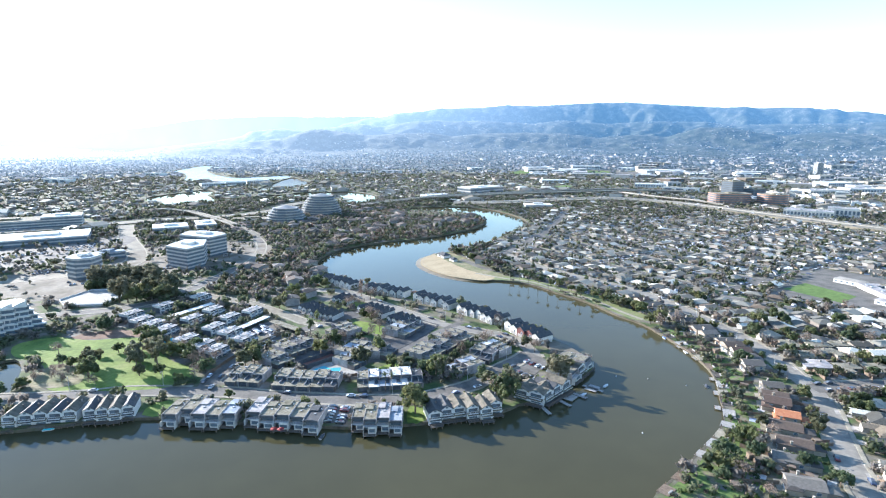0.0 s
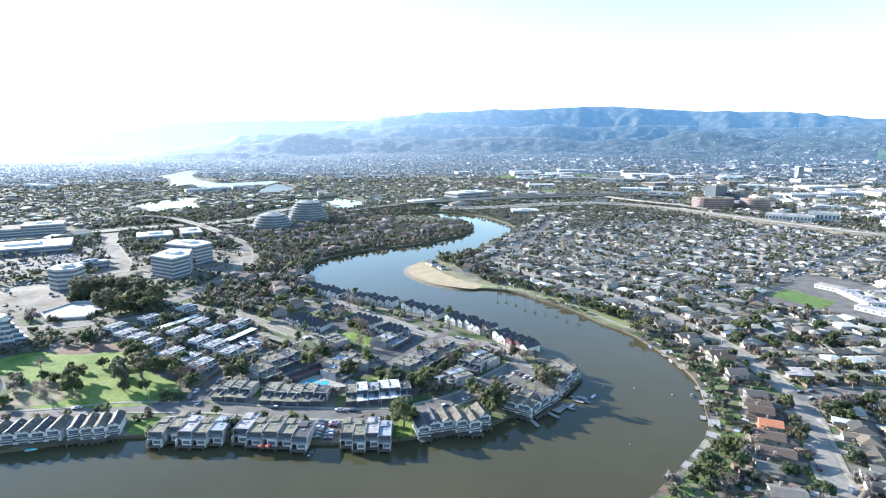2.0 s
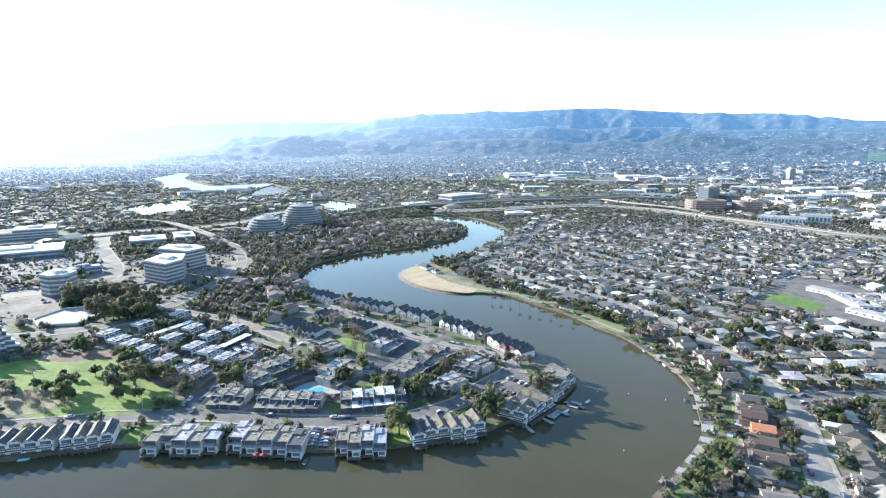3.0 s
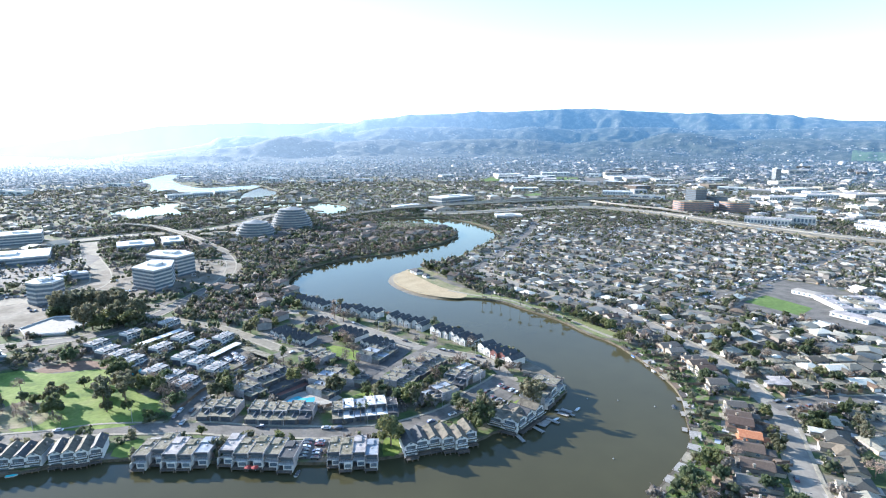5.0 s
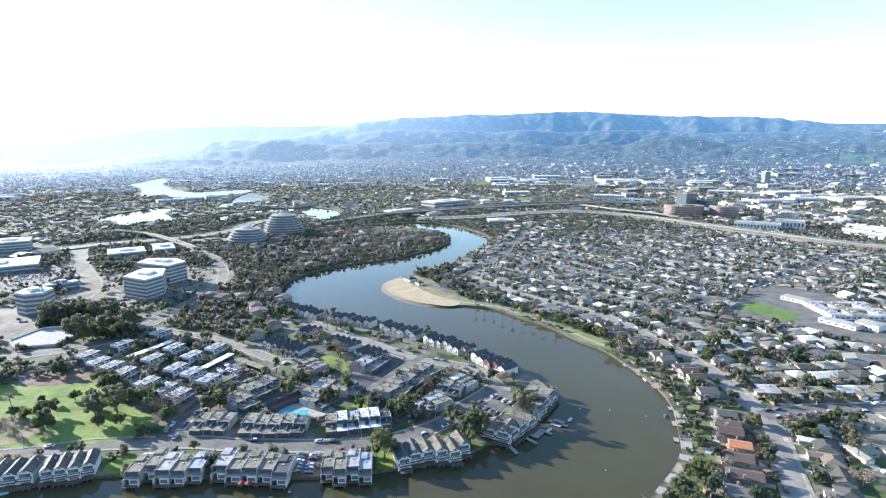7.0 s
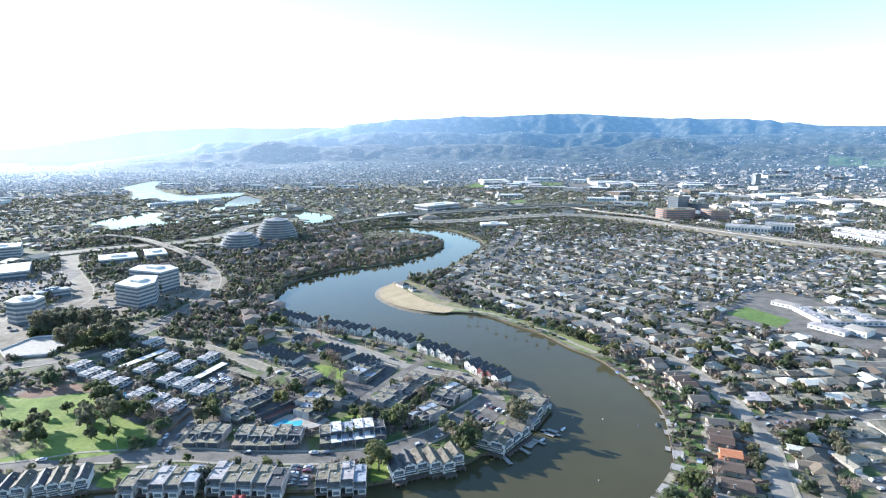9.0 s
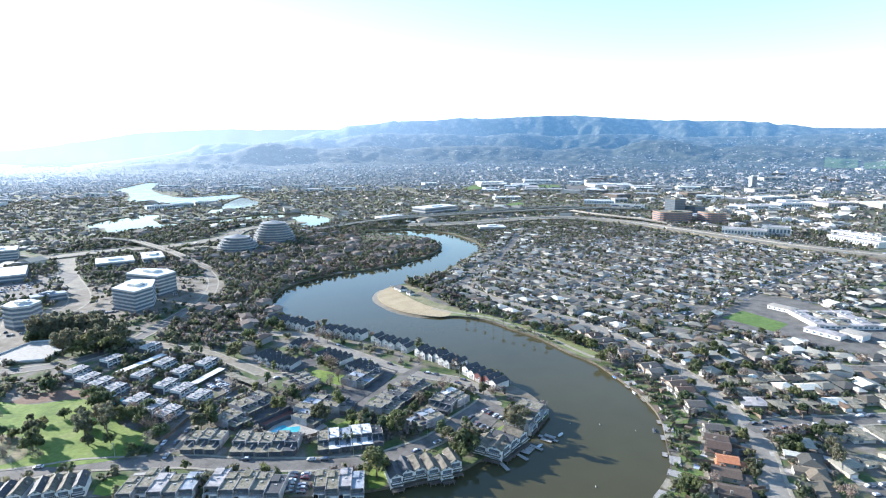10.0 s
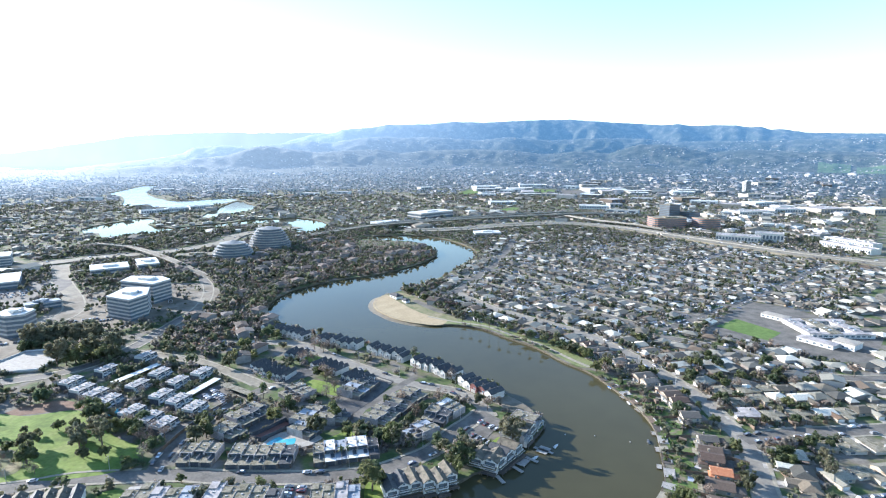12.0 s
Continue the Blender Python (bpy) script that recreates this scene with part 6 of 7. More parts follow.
for k in range(24000):
    x, y = random.uniform(70, 700), random.uniform(175, 1000)
    if abs(x) < y * .92 and free(x, y, 0.5) and free(x, y, 12, (0, 2, 3, 4, 5, 6)):
        m = pose(x, y, LAND, 0, 0, random.choice((55, 145, 0, 90)) + random.uniform(-5, 5))
        q = random.random()
        if q < .4:
            w, d, h = random.uniform(1.5, 4.5), random.uniform(1.5, 4), random.uniform(.08, .14)
        elif q < .65:
            w, d, h = random.uniform(1.8, 4), random.uniform(1.8, 3), random.uniform(1.6, 2.4)
        else:
            w, d, h = random.uniform(5, 14), .14, random.uniform(1.5, 1.9)
        clutter.box(-w / 2, -d / 2, -.1, w / 2, d / 2, h, M_YARD if h < 1 or math.hypot(x, y) > 450 else M_WOOD, m)
tagged(part("yard_clutter", clutter), "patios, sheds and fences in the suburban back gardens", "garden clutter", kind="stuff")


# ---- trees ----
def blob(rng, n_lumps, size, spread, squash):
    """Centres and radii of the lumps of a crown."""
    c = np.clip(rng.normal(size=(n_lumps, 3)), -1.45, 1.45) * np.array((spread, spread, spread * squash))
    return c, size * rng.uniform(.6, 1.1, n_lumps)


def crown_arrays(seed, lumps, size, spread, squash, z, leaves, leaf, core=True, fine=1):
    """Corner and triangle arrays of a crown: leaf clumps turned every way over uneven lumps."""
    rng = np.random.default_rng(seed)
    c, r = blob(rng, lumps, size, spread, squash)
    c[:, 2] += z
    verts, tris = [], []
    if core:
        bm = bmesh.new()
        bmesh.ops.create_icosphere(bm, subdivisions=fine, radius=1)
        base = np.array([v.co for v in bm.verts])
        faces = np.array([[v.index for v in f.verts] for f in bm.faces])
        bm.free()
        for k in range(lumps):
            o = len(verts) and sum(len(a) for a in verts)
            verts.append(base * (r[k] * .66 * rng.uniform(.75, 1.2, (len(base), 1))) * np.array((1, 1, .85)) + c[k])
            tris.append(faces + o)
    pick = rng.integers(0, lumps, leaves)
    d = rng.normal(size=(leaves, 3))
    d /= np.linalg.norm(d, axis=1)[:, None]
    p = c[pick] + d * (r[pick] * rng.uniform(.7, 1.12, leaves))[:, None]
    a = np.cross(d + rng.normal(size=(leaves, 3)) * .6, rng.normal(size=(leaves, 3)))
    a /= np.linalg.norm(a, axis=1)[:, None]
    b = np.cross(a, d + rng.normal(size=(leaves, 3)) * .5)
    b /= np.linalg.norm(b, axis=1)[:, None]
    s = leaf * rng.uniform(.55, 1.3, (leaves, 1))
    quad = np.stack([p - a * s - b * s * .6, p + a * s * .7 - b * s, p + a * s + b * s * .7, p - a * s * .6 + b * s], 1).reshape(-1, 3)
    o = sum(len(v) for v in verts)
    k = np.arange(leaves)[:, None] * 4 + o
    verts.append(quad)
    tris.append(np.concatenate([k + np.array((0, 1, 2)), k + np.array((0, 2, 3))]))
    return np.concatenate(verts), np.concatenate(tris)


def trunk_soup(h, r, limbs, seed, spread=2.0, lean=.3):
    """A tapered trunk with limbs."""
    rng = random.Random(seed)
    s = Soup()

    def tube(p, q, r0, r1, n=6):
        d = (q - p).normalized()
        a = d.orthogonal().normalized()
        b = d.cross(a)
        ring = [p + (a * math.cos(math.tau * k / n) + b * math.sin(math.tau * k / n)) * r0 for k in range(n)]
        ring += [q + (a * math.cos(math.tau * k / n) + b * math.sin(math.tau * k / n)) * r1 for k in range(n)]
        s.add(ring, [(k, (k + 1) % n, n + (k + 1) % n, n + k) for k in range(n)], M_TRUNK)
    top = Vector((rng.uniform(-lean, lean), rng.uniform(-lean, lean), h))
    mid = top * .5
    tube(Vector((0, 0, -.5)), mid, r, r * .75)
    tube(mid, top, r * .75, r * .35)
    for k in range(limbs):
        a = math.tau * k / limbs + rng.uniform(-.4, .4)
        p = mid.lerp(top, rng.uniform(0, .9))
        q = p + Vector((math.cos(a) * spread, math.sin(a) * spread, rng.uniform(.8, 2.2)))
        tube(p, q, r * .4, r * .12, 4)
    return s


# lumps, size, spread, squash, crown height, leaves, leaf size, trunk height, trunk radius, material
KINDS = {
    "broadleaf": (17, 1.45, 1.85, .62, 5.2, 1150, .36, 4.6, .28, M_LEAF, "round green broadleaf tree", "tree"),
    "oak": (22, 1.6, 2.6, .5, 5.6, 1350, .38, 4.8, .36, M_LEAF, "wide dark evergreen tree", "tree"),
    "eucalyptus": (22, 1.5, 2.2, 1.1, 9.5, 1350, .36, 9.5, .4, M_GUM, "tall loose-crowned eucalyptus tree", "tree"),
    "bare": (14, 1.5, 1.75, .7, 5.0, 620, .17, 5.2, .22, M_TWIGS, "bare winter tree with brown twigs", "tree"),
    "bush": (6, 1.2, 1.1, .5, 1.3, 380, .24, 1.0, .12, M_LEAF, "dense green garden shrub", "shrub"),
    "slim": (8, 1.0, .55, 3.2, 4.6, 240, .32, 3.6, .2, M_LEAF, "slim upright dark conifer", "tree"),
}


def tree(kind, seed):
    lumps, size, spread, squash, z, leaves, leaf, th, tr, mat, label, cat = KINDS[kind]
    ob = thing(kind + "_tree" if kind != "bush" else "shrub", label, cat, "garden trees")
    part("trunk", trunk_soup(th, tr, 6, seed, spread * .8), ob)
    v, t = crown_arrays(seed, lumps, size, spread, squash, z, leaves, leaf, kind != "bare", 0)
    crown = new("crown", big_mesh("crown", v, t, [mat]))
    crown.parent = ob
    return ob


def palm(seed):
    ob = thing("palm_tree", "tall slender palm with a tuft of fronds", "palm", "palms")
    part("trunk", trunk_soup(11, .2, 0, seed, lean=.5), ob)
    rng, s = random.Random(seed), Soup()
    for k in range(16):
        a, up = math.tau * k / 16 + rng.uniform(-.2, .2), rng.uniform(-.3, .9)
        pts = [Vector((math.cos(a) * r, math.sin(a) * r, 11 + up * r - .22 * r * r)) for r in (0, .8, 1.6, 2.4)]
        q = Vector((-math.sin(a), math.cos(a), 0))
        v = []
        for p, w in zip(pts, (.12, .35, .3, .05)):
            v += [p - q * w, p + q * w - Vector((0, 0, .1))]
        s.add(v, [(j, j + 1, j + 3, j + 2) for j in (0, 2, 4)], M_PALM)
    part("fronds", s, ob)
    return ob


trees_near = 0


def put_tree(kind, x, y, scale=1.0):
    global trees_near
    seed = random.randrange(3)
    key = "%s%d" % (kind, seed)
    z = height(x, y)
    make = (lambda: palm(seed)) if kind == "palm" else (lambda: tree(kind, seed * 7 + len(kind)))
    place(key, make, pose(x, y, z, 0, 0, random.uniform(0, 360)) @ Matrix.Diagonal((scale * random.uniform(.9, 1.1), scale * random.uniform(.9, 1.1), scale, 1)))
    mark_disc(x, y, 2.5 * scale, 5)
    trees_near += 1


# park, point and shore trees
for kind, x, y, sc in (("eucalyptus", -166, 275, 1.5), ("eucalyptus", -158, 281, 1.35), ("eucalyptus", -163, 288, 1.3), ("oak", -170, 286, .9), ("oak", -162, 270, .9), ("oak", -152, 272, .8), ("bare", -184, 262, .8), ("broadleaf", -200, 296, .7), ("broadleaf", -208, 300, .7), ("oak", -192, 302, .8), ("oak", -184, 304, .8), ("broadleaf", -176, 306, .7), ("slim", -168, 300, 1.1), ("bare", -214, 264, .8), ("bare", -220, 272, .8), ("bare", -212, 276, .7), ("broadleaf", -176, 290, .9), ("broadleaf", -182, 296, .8),
                       ("oak", -188, 268, 1.5), ("oak", -196, 283, 1.3), ("broadleaf", -205, 281, .9), ("broadleaf", -213, 284, .9), ("slim", -192, 276, 1.3), ("oak", -150, 296, 1.1),
                       ("oak", -144, 290, 1.2), ("bare", -140, 284, 1.2), ("oak", -148, 305, 1.1), ("bare", -198, 262, 1.0), ("bare", -206, 268, 1.0), ("bare", -178, 258, .9),
                       ("bare", -132, 268, 1.1), ("oak", -129, 275, .9), ("bare", -133, 280, 1.2), ("bare", -136, 292, 1.3), ("oak", -137, 262, .7), ("bare", -128, 286, 1.1), ("bare", -152, 300, 1.3), ("oak", -158, 296, 1.3), ("oak", -186, 322, 1.4), ("oak", -178, 314, 1.4), ("bare", -194, 330, 1.3), ("broadleaf", -212, 254, .9), ("oak", -218, 244, 1.2), ("bare", -226, 300, 1.1), ("oak", -222, 340, 1.3),
                       ("broadleaf", -13, 230, 1.6), ("broadleaf", -14, 238, 1.3), ("oak", -4, 272, 1.3), ("eucalyptus", -2, 268, .8), ("broadleaf", -22, 283, 1.0),
                       ("broadleaf", 20, 262, 1.1), ("broadleaf", 24, 256, 1.2), ("oak", 30, 246, 1.4), ("eucalyptus", 33, 252, 1.0), ("oak", 28, 240, 1.1), ("bare", 26, 248, 1.4), ("broadleaf", 38, 254, .8),
                       ("oak", 66, 276, 1.1), ("eucalyptus", 60, 262, 1.05), ("eucalyptus", 58, 271, .9), ("bare", 54, 304, 1.1), ("broadleaf", 50, 312, .9), ("bare", 57, 310, .9), ("broadleaf", 34, 268, .9),
                       ("bare", 10, 300, 1.2), ("bare", 2, 318, 1.1), ("broadleaf", -38, 302, 1.2), ("broadleaf", -72, 300, 1.2), ("bare", -70, 310, 1.1), ("slim", -88, 358, 1.2),
                       ("bare", -48, 356, 1.4), ("bare", -52, 364, 1.3), ("oak", -46, 286, 1.2), ("broadleaf", -110, 282, 1.2), ("broadleaf", -106, 286, 1.0), ("bush", -80, 241, 1.1),
                       ("broadleaf", -104, 244, .6), ("bush", -66, 239, 1.2), ("slim", -28, 236, .55), ("slim", 4, 242, .5), ("slim", 10, 246, .5), ("palm", -29, 252, .9), ("palm", -26, 254, .8),
                       ("bare", 36, 350, 1.1), ("bare", 12, 362, 1.0), ("oak", 62, 332, .8), ("broadleaf", 58, 336, .8), ("oak", 14, 386, .9), ("bare", -66, 420, 1.4), ("bare", -58, 412, 1.4)):
    put_tree(kind, x, y, sc * (.86 if x < -130 and y < 345 else 1))
for x, y in ((-216, 272), (-211, 280), (-206, 266), (-202, 273), (-198, 264), (-213, 264), (-208, 276), (-194, 268)):
    put_tree("bare", x, y, random.uniform(.35, .55))      # leafless shrubs on the dry patch
for k in range(34):      # bare trees between the flat-roofed blocks
    x, y = random.uniform(-225, -125), random.uniform(295, 410)
    if free(x, y, 1.5) and x + y < 235:
        put_tree("bare", x, y, random.uniform(.55, .85))
for k in range(20):      # tall grey-green stand beside the office park
    f = (k % 10) / 9
    put_tree("eucalyptus", -296 + 50 * f + random.uniform(-2, 2), 446 - 3 * f + (k // 10) * 8 + random.uniform(-2, 2), random.uniform(1.2, 1.45))
for k in range(14):
    f = (k % 7) / 6
    put_tree(random.choice(("oak", "eucalyptus", "oak")), -250 + 36 * f + random.uniform(-2, 2), 402 + 8 * f + (k // 7) * 10 + random.uniform(-2, 2), random.uniform(1.3, 1.6))
for k in range(14):      # undergrowth closing the foot of the stand
    f = k / 13
    put_tree("bush", -296 + 78 * f + random.uniform(-2, 2), 441 - 44 * max(0, f - .45) + random.uniform(-2, 2), random.uniform(2.2, 3.0))
for kind, x, y, sc in (("oak", -123, 426, 1.1), ("oak", -122, 400, 1.1), ("oak", -123, 389, 1.0), ("broadleaf", -110, 449, 1.2), ("oak", -101, 447, 1.0), ("oak", -109, 462, 1.0), ("bare", -71, 390, 1.2), ("bare", -68, 397, 1.2),
                       ("bare", -63, 392, 1.1), ("bare", -42, 338, 1.2), ("bare", -46, 331, 1.1), ("bare", -62, 318, 1.1), ("broadleaf", -67, 312, 1.3), ("slim", -86, 333, 1.4), ("bare", 24, 314, 1.2), ("bare", 26, 321, 1.1),
                       ("oak", 14, 305, .8), ("broadleaf", 6, 292, .8), ("broadleaf", -21, 279, .9), ("oak", -10, 274, .9), ("broadleaf", -28, 280, .8), ("oak", -55, 366, .9), ("broadleaf", -50, 360, .9), ("bare", -38, 326, .9),
                       ("broadleaf", -109, 290, 1.1), ("oak", -110, 298, 1.1), ("oak", -116, 412, .9), ("broadleaf", -108, 400, 1.0), ("bare", -84, 318, 1.0), ("broadleaf", -92, 326, .8)):
    put_tree(kind, x, y, sc)
for k in range(9):       # palms along the promenade
    put_tree("palm", 60 + k * 7, 476 - k * 8.5 + (k % 2) * 2, random.uniform(.8, 1.05))
for k in range(10):
    put_tree(random.choice(("broadleaf", "oak")), 74 + k * 6.5 + random.uniform(-2, 2), 486 - k * 9.5 + random.uniform(-2, 2), random.uniform(.6, .9))
for k in range(8):
    put_tree("oak", 128 + k * 2.5 + random.uniform(-2, 2), 408 - k * 4 + random.uniform(-3, 3), random.uniform(.7, 1.0))
for kind, x, y, sc in (("oak", 111, 194, .95), ("oak", 106, 189, .7), ("broadleaf", 16, 584, 1.0), ("oak", 24, 570, .9), ("broadleaf", 30, 558, .9), ("oak", 38, 544, .9), ("broadleaf", 44, 534, .8), ("palm", 20, 590, 1.0), ("palm", 34, 552, 1.0), ("oak", 128, 206, .9), ("broadleaf", 140, 220, .7), ("bare", 139, 210, .9), ("bush", 138, 192, 1.4), ("broadleaf", 110, 186, .7),
                       ("bush", 104, 182, 1.4), ("bare", 112, 182, .9), ("oak", 176, 246, .8), ("broadleaf", 227, 244, .7),
                        ("oak", 197, 238, .9), ("broadleaf", 195, 231, .85), ("eucalyptus", 213, 230, .7), ("eucalyptus", 206, 219, .65), ("oak", 217, 246, .8),
                       ("oak", 216, 356, 1.0), ("oak", 231, 357, 1.0), ("broadleaf", 236, 372, .9), ("oak", 124, 196, .8), ("oak", 140, 189, .7), ("broadleaf", 121, 206, .7), ("oak", 203, 303, .7), ("oak", 239, 292, .75), ("broadleaf", 244, 285, .75),
                       ("bare", 318, 330, 1.2), ("oak", 164, 219, .8), ("oak", 169, 289, .9), ("slim", 260, 347, 1.2), ("bare", 189, 194, 1.1), ("bare", 212, 292, 1.1), ("bare", 224, 318, 1.1), ("bare", 262, 316, 1.2),
                       ("oak", 148, 358, 1.1), ("bare", 146, 350, 1.2), ("eucalyptus", 152, 362, .8), ("bare", 158, 352, 1.2)):
    put_tree(kind, x, y, sc)
for k in range(900):     # gardens of the near suburb
    if trees_near > 375:
        break
    x, y = random.uniform(100, 330), random.uniform(170, 430)
    if free(x, y, 2.5) and x < y * .92:
        garden = x < 165 and y < 345
        put_tree(random.choices(("broadleaf", "oak", "bare", "bush", "slim"), (1, .3, .7, 7, .3) if garden else (4, 3, 2.5, 3.5, .5))[0], x, y, random.uniform(.5, .8) if garden else random.uniform(.55, 1.0))


run = 3.0
for a, b in zip(canal_street, canal_street[1:]):      # street trees before the waterside houses
    n, d = (b - a).length, (b - a).normalized()
    while run < n:
        p = a + d * run + Vector((-d.y, d.x, 0)) * 7.6
        if p.y < 400:
            put_tree(random.choice(("broadleaf", "broadleaf", "slim", "bare", "oak")), p.x, p.y, random.uniform(.5, .8))
        run += random.uniform(15, 27)
    run -= n


def tree_mass(name, label, places, lumps, size, spread, leaves, leaf, mats, variants=10, squash=.6, kind="stuff"):
    """Many trees of the middle and far distance in one mesh."""
    rng = np.random.default_rng(len(places))
    protos = [crown_arrays(100 + k, lumps, size, spread, squash, size * 1.3, leaves, leaf, True, 0) for k in range(variants)]
    vs, ts, sl, o = [], [], [], 0
    for x, y, sc in places:
        v, t = protos[rng.integers(variants)]
        a = rng.uniform(0, math.tau)
        c, s = math.cos(a) * sc, math.sin(a) * sc
        w = np.empty_like(v)
        w[:, 0], w[:, 1], w[:, 2] = v[:, 0] * c - v[:, 1] * s + x, v[:, 0] * s + v[:, 1] * c + y, v[:, 2] * sc * rng.uniform(.8, 1.3) + surface(x, y) - .3
        vs.append(w)
        ts.append(t + o)
        sl.append(np.full(len(t), rng.integers(len(mats))))
        o += len(v)
    ob = new(name, big_mesh(name, np.concatenate(vs), np.concatenate(ts), mats, np.concatenate(sl)))
    return tagged(ob, label, "trees", kind=kind)


def leaf_tone(name, c):
    return material(name, [tuple(q * .75 for q in c), c, tuple(q * 1.3 for q in c)], .25, .8, fine=.4, translucent=.45)


TONES = [leaf_tone("foliage_deep", (.07, .085, .045)), leaf_tone("foliage_mid", (.1, .113, .06)), leaf_tone("foliage_olive", (.145, .14, .085)), leaf_tone("foliage_dull", (.105, .112, .075)), leaf_tone("foliage_bare", (.185, .162, .14)), leaf_tone("foliage_grey", (.17, .155, .13))]
mid, woods, far_woods = [], [], []
for k in range(140000):
    x, y = random.uniform(-520, 760), random.uniform(170, 1150)
    if len(mid) < 13500 and abs(x) < y * .95 and free(x, y, .6, (0, 6)) and (taken[cells(x, y)] == 0 or random.random() < .14):
        dense = x < 60 and y > 380
        if x < 60 and k > 60000 or dense and x < -95 and y < 540 and random.random() < .45:
            continue
        if x < -195 and 360 < y < 470 and random.random() < .75:
            continue
        if -120 < x < 78 and 328 < y < 488 and random.random() < .65:
            continue
        if x > 60 and x < 150 and y < 345 and random.random() < .6:
            continue
        if -150 < x < 70 and 690 < y < 985 and random.random() < (.5 if y < 885 else .96):
            continue
        if dense or random.random() < (.75 if k < 60000 else 1):
            mid.append((x, y, (random.uniform(.35, .65) if random.random() < .45 else random.uniform(.65, 1.15)) * (1.06 if x > 60 else 1.35 if dense else 1.1)))
            mark_disc(x, y, 2.2, 5)
for k in range(30):      # dark hedge of trees along the school field
    mid.append((262 + 2.3 * k + random.uniform(-1, 1), 434 + 2.1 * k + random.uniform(-1, 1), random.uniform(.7, 1.1)))
groves = []
for k in range(15000):
    x, y = random.uniform(-330, 66), random.uniform(430, 985)
    if len(groves) < 3300 and free(x, y, 1.0, (0, 5, 6)) and not (x < -190 and y < 690):
        groves.append((x, y, random.uniform(.6, 1.25) * (.5 if y > 885 and x > -70 else 1)))
gardens = []
for k in range(4000):
    x, y = random.uniform(56, 170), random.uniform(118, 350)
    if len(gardens) < 380 and free(x, y, 1.0, (0, 5)):
        gardens.append((x, y, random.uniform(.18, .42)))
tree_mass("bare_groves", "reddish brown bare trees among the condominium houses", groves, 3, 1.8, 1.4, 20, .55, [leaf_tone("bare_red_twigs", (.19, .135, .105)), leaf_tone("bare_brown_twigs", (.23, .18, .145)), leaf_tone("bare_grey_twigs", (.22, .195, .165)), leaf_tone("dark_evergreen", (.06, .07, .042)), leaf_tone("olive_evergreen", (.1, .105, .06))])
tree_mass("garden_shrubs", "low green shrubs and hedges of the waterside gardens", gardens, 5, 1.9, 1.6, 60, .7, [leaf_tone("shrub_green", (.1, .14, .045)), leaf_tone("shrub_light", (.13, .17, .055)), leaf_tone("shrub_dark", (.06, .085, .035)), leaf_tone("shrub_brown", (.16, .13, .09))])
tree_mass("garden_trees", "leafy garden trees and shrubs between the houses", [t for t in mid if math.hypot(t[0], t[1]) < 520], 4, 1.9, 1.4, 46, .62, TONES)
tree_mass("suburb_trees", "trees and shrubs along the farther suburban streets", [t for t in mid if math.hypot(t[0], t[1]) >= 520], 2, 2.3, 1.4, 4, 1.1, TONES)
for k in range(25000):
    r, b = math.sqrt(random.uniform(.04, 1)) * 4640, random.uniform(-44, 44)
    x, y = r * math.sin(radians(b)), r * math.cos(radians(b))
    if r < 1050 and x > -520 and y < 1150:
        continue
    if r < 2600 and not free(x, y, 2):
        continue
    if r > 2300 and x < -550 and -1300 < x and y < 3150 and inside([x], [y], ponds[1])[0]:
        continue
    if r > 3900 and random.random() < .5:
        continue
    (woods if r < BACK else far_woods).append((x, y, random.uniform(.8, 1.6) * (1 if r < 3500 else .7)))
for k in range(9000):      # thicker planting in the nearer town
    r, b = math.sqrt(random.uniform(.22, 1)) * BACK, random.uniform(-44, 44)
    x, y = r * math.sin(radians(b)), r * math.cos(radians(b))
    if (r > 1050 or x < -520 or y > 1150) and free(x, y, 1.5):
        woods.append((x, y, random.uniform(.6, 1.25)))
tree_mass("far_trees", "distant dark trees among the houses and on the hills", woods, 2, 2.4, 1.5, 3, 1.4, TONES[1:])
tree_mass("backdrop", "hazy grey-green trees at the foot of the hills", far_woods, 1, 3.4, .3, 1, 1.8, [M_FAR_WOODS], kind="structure")
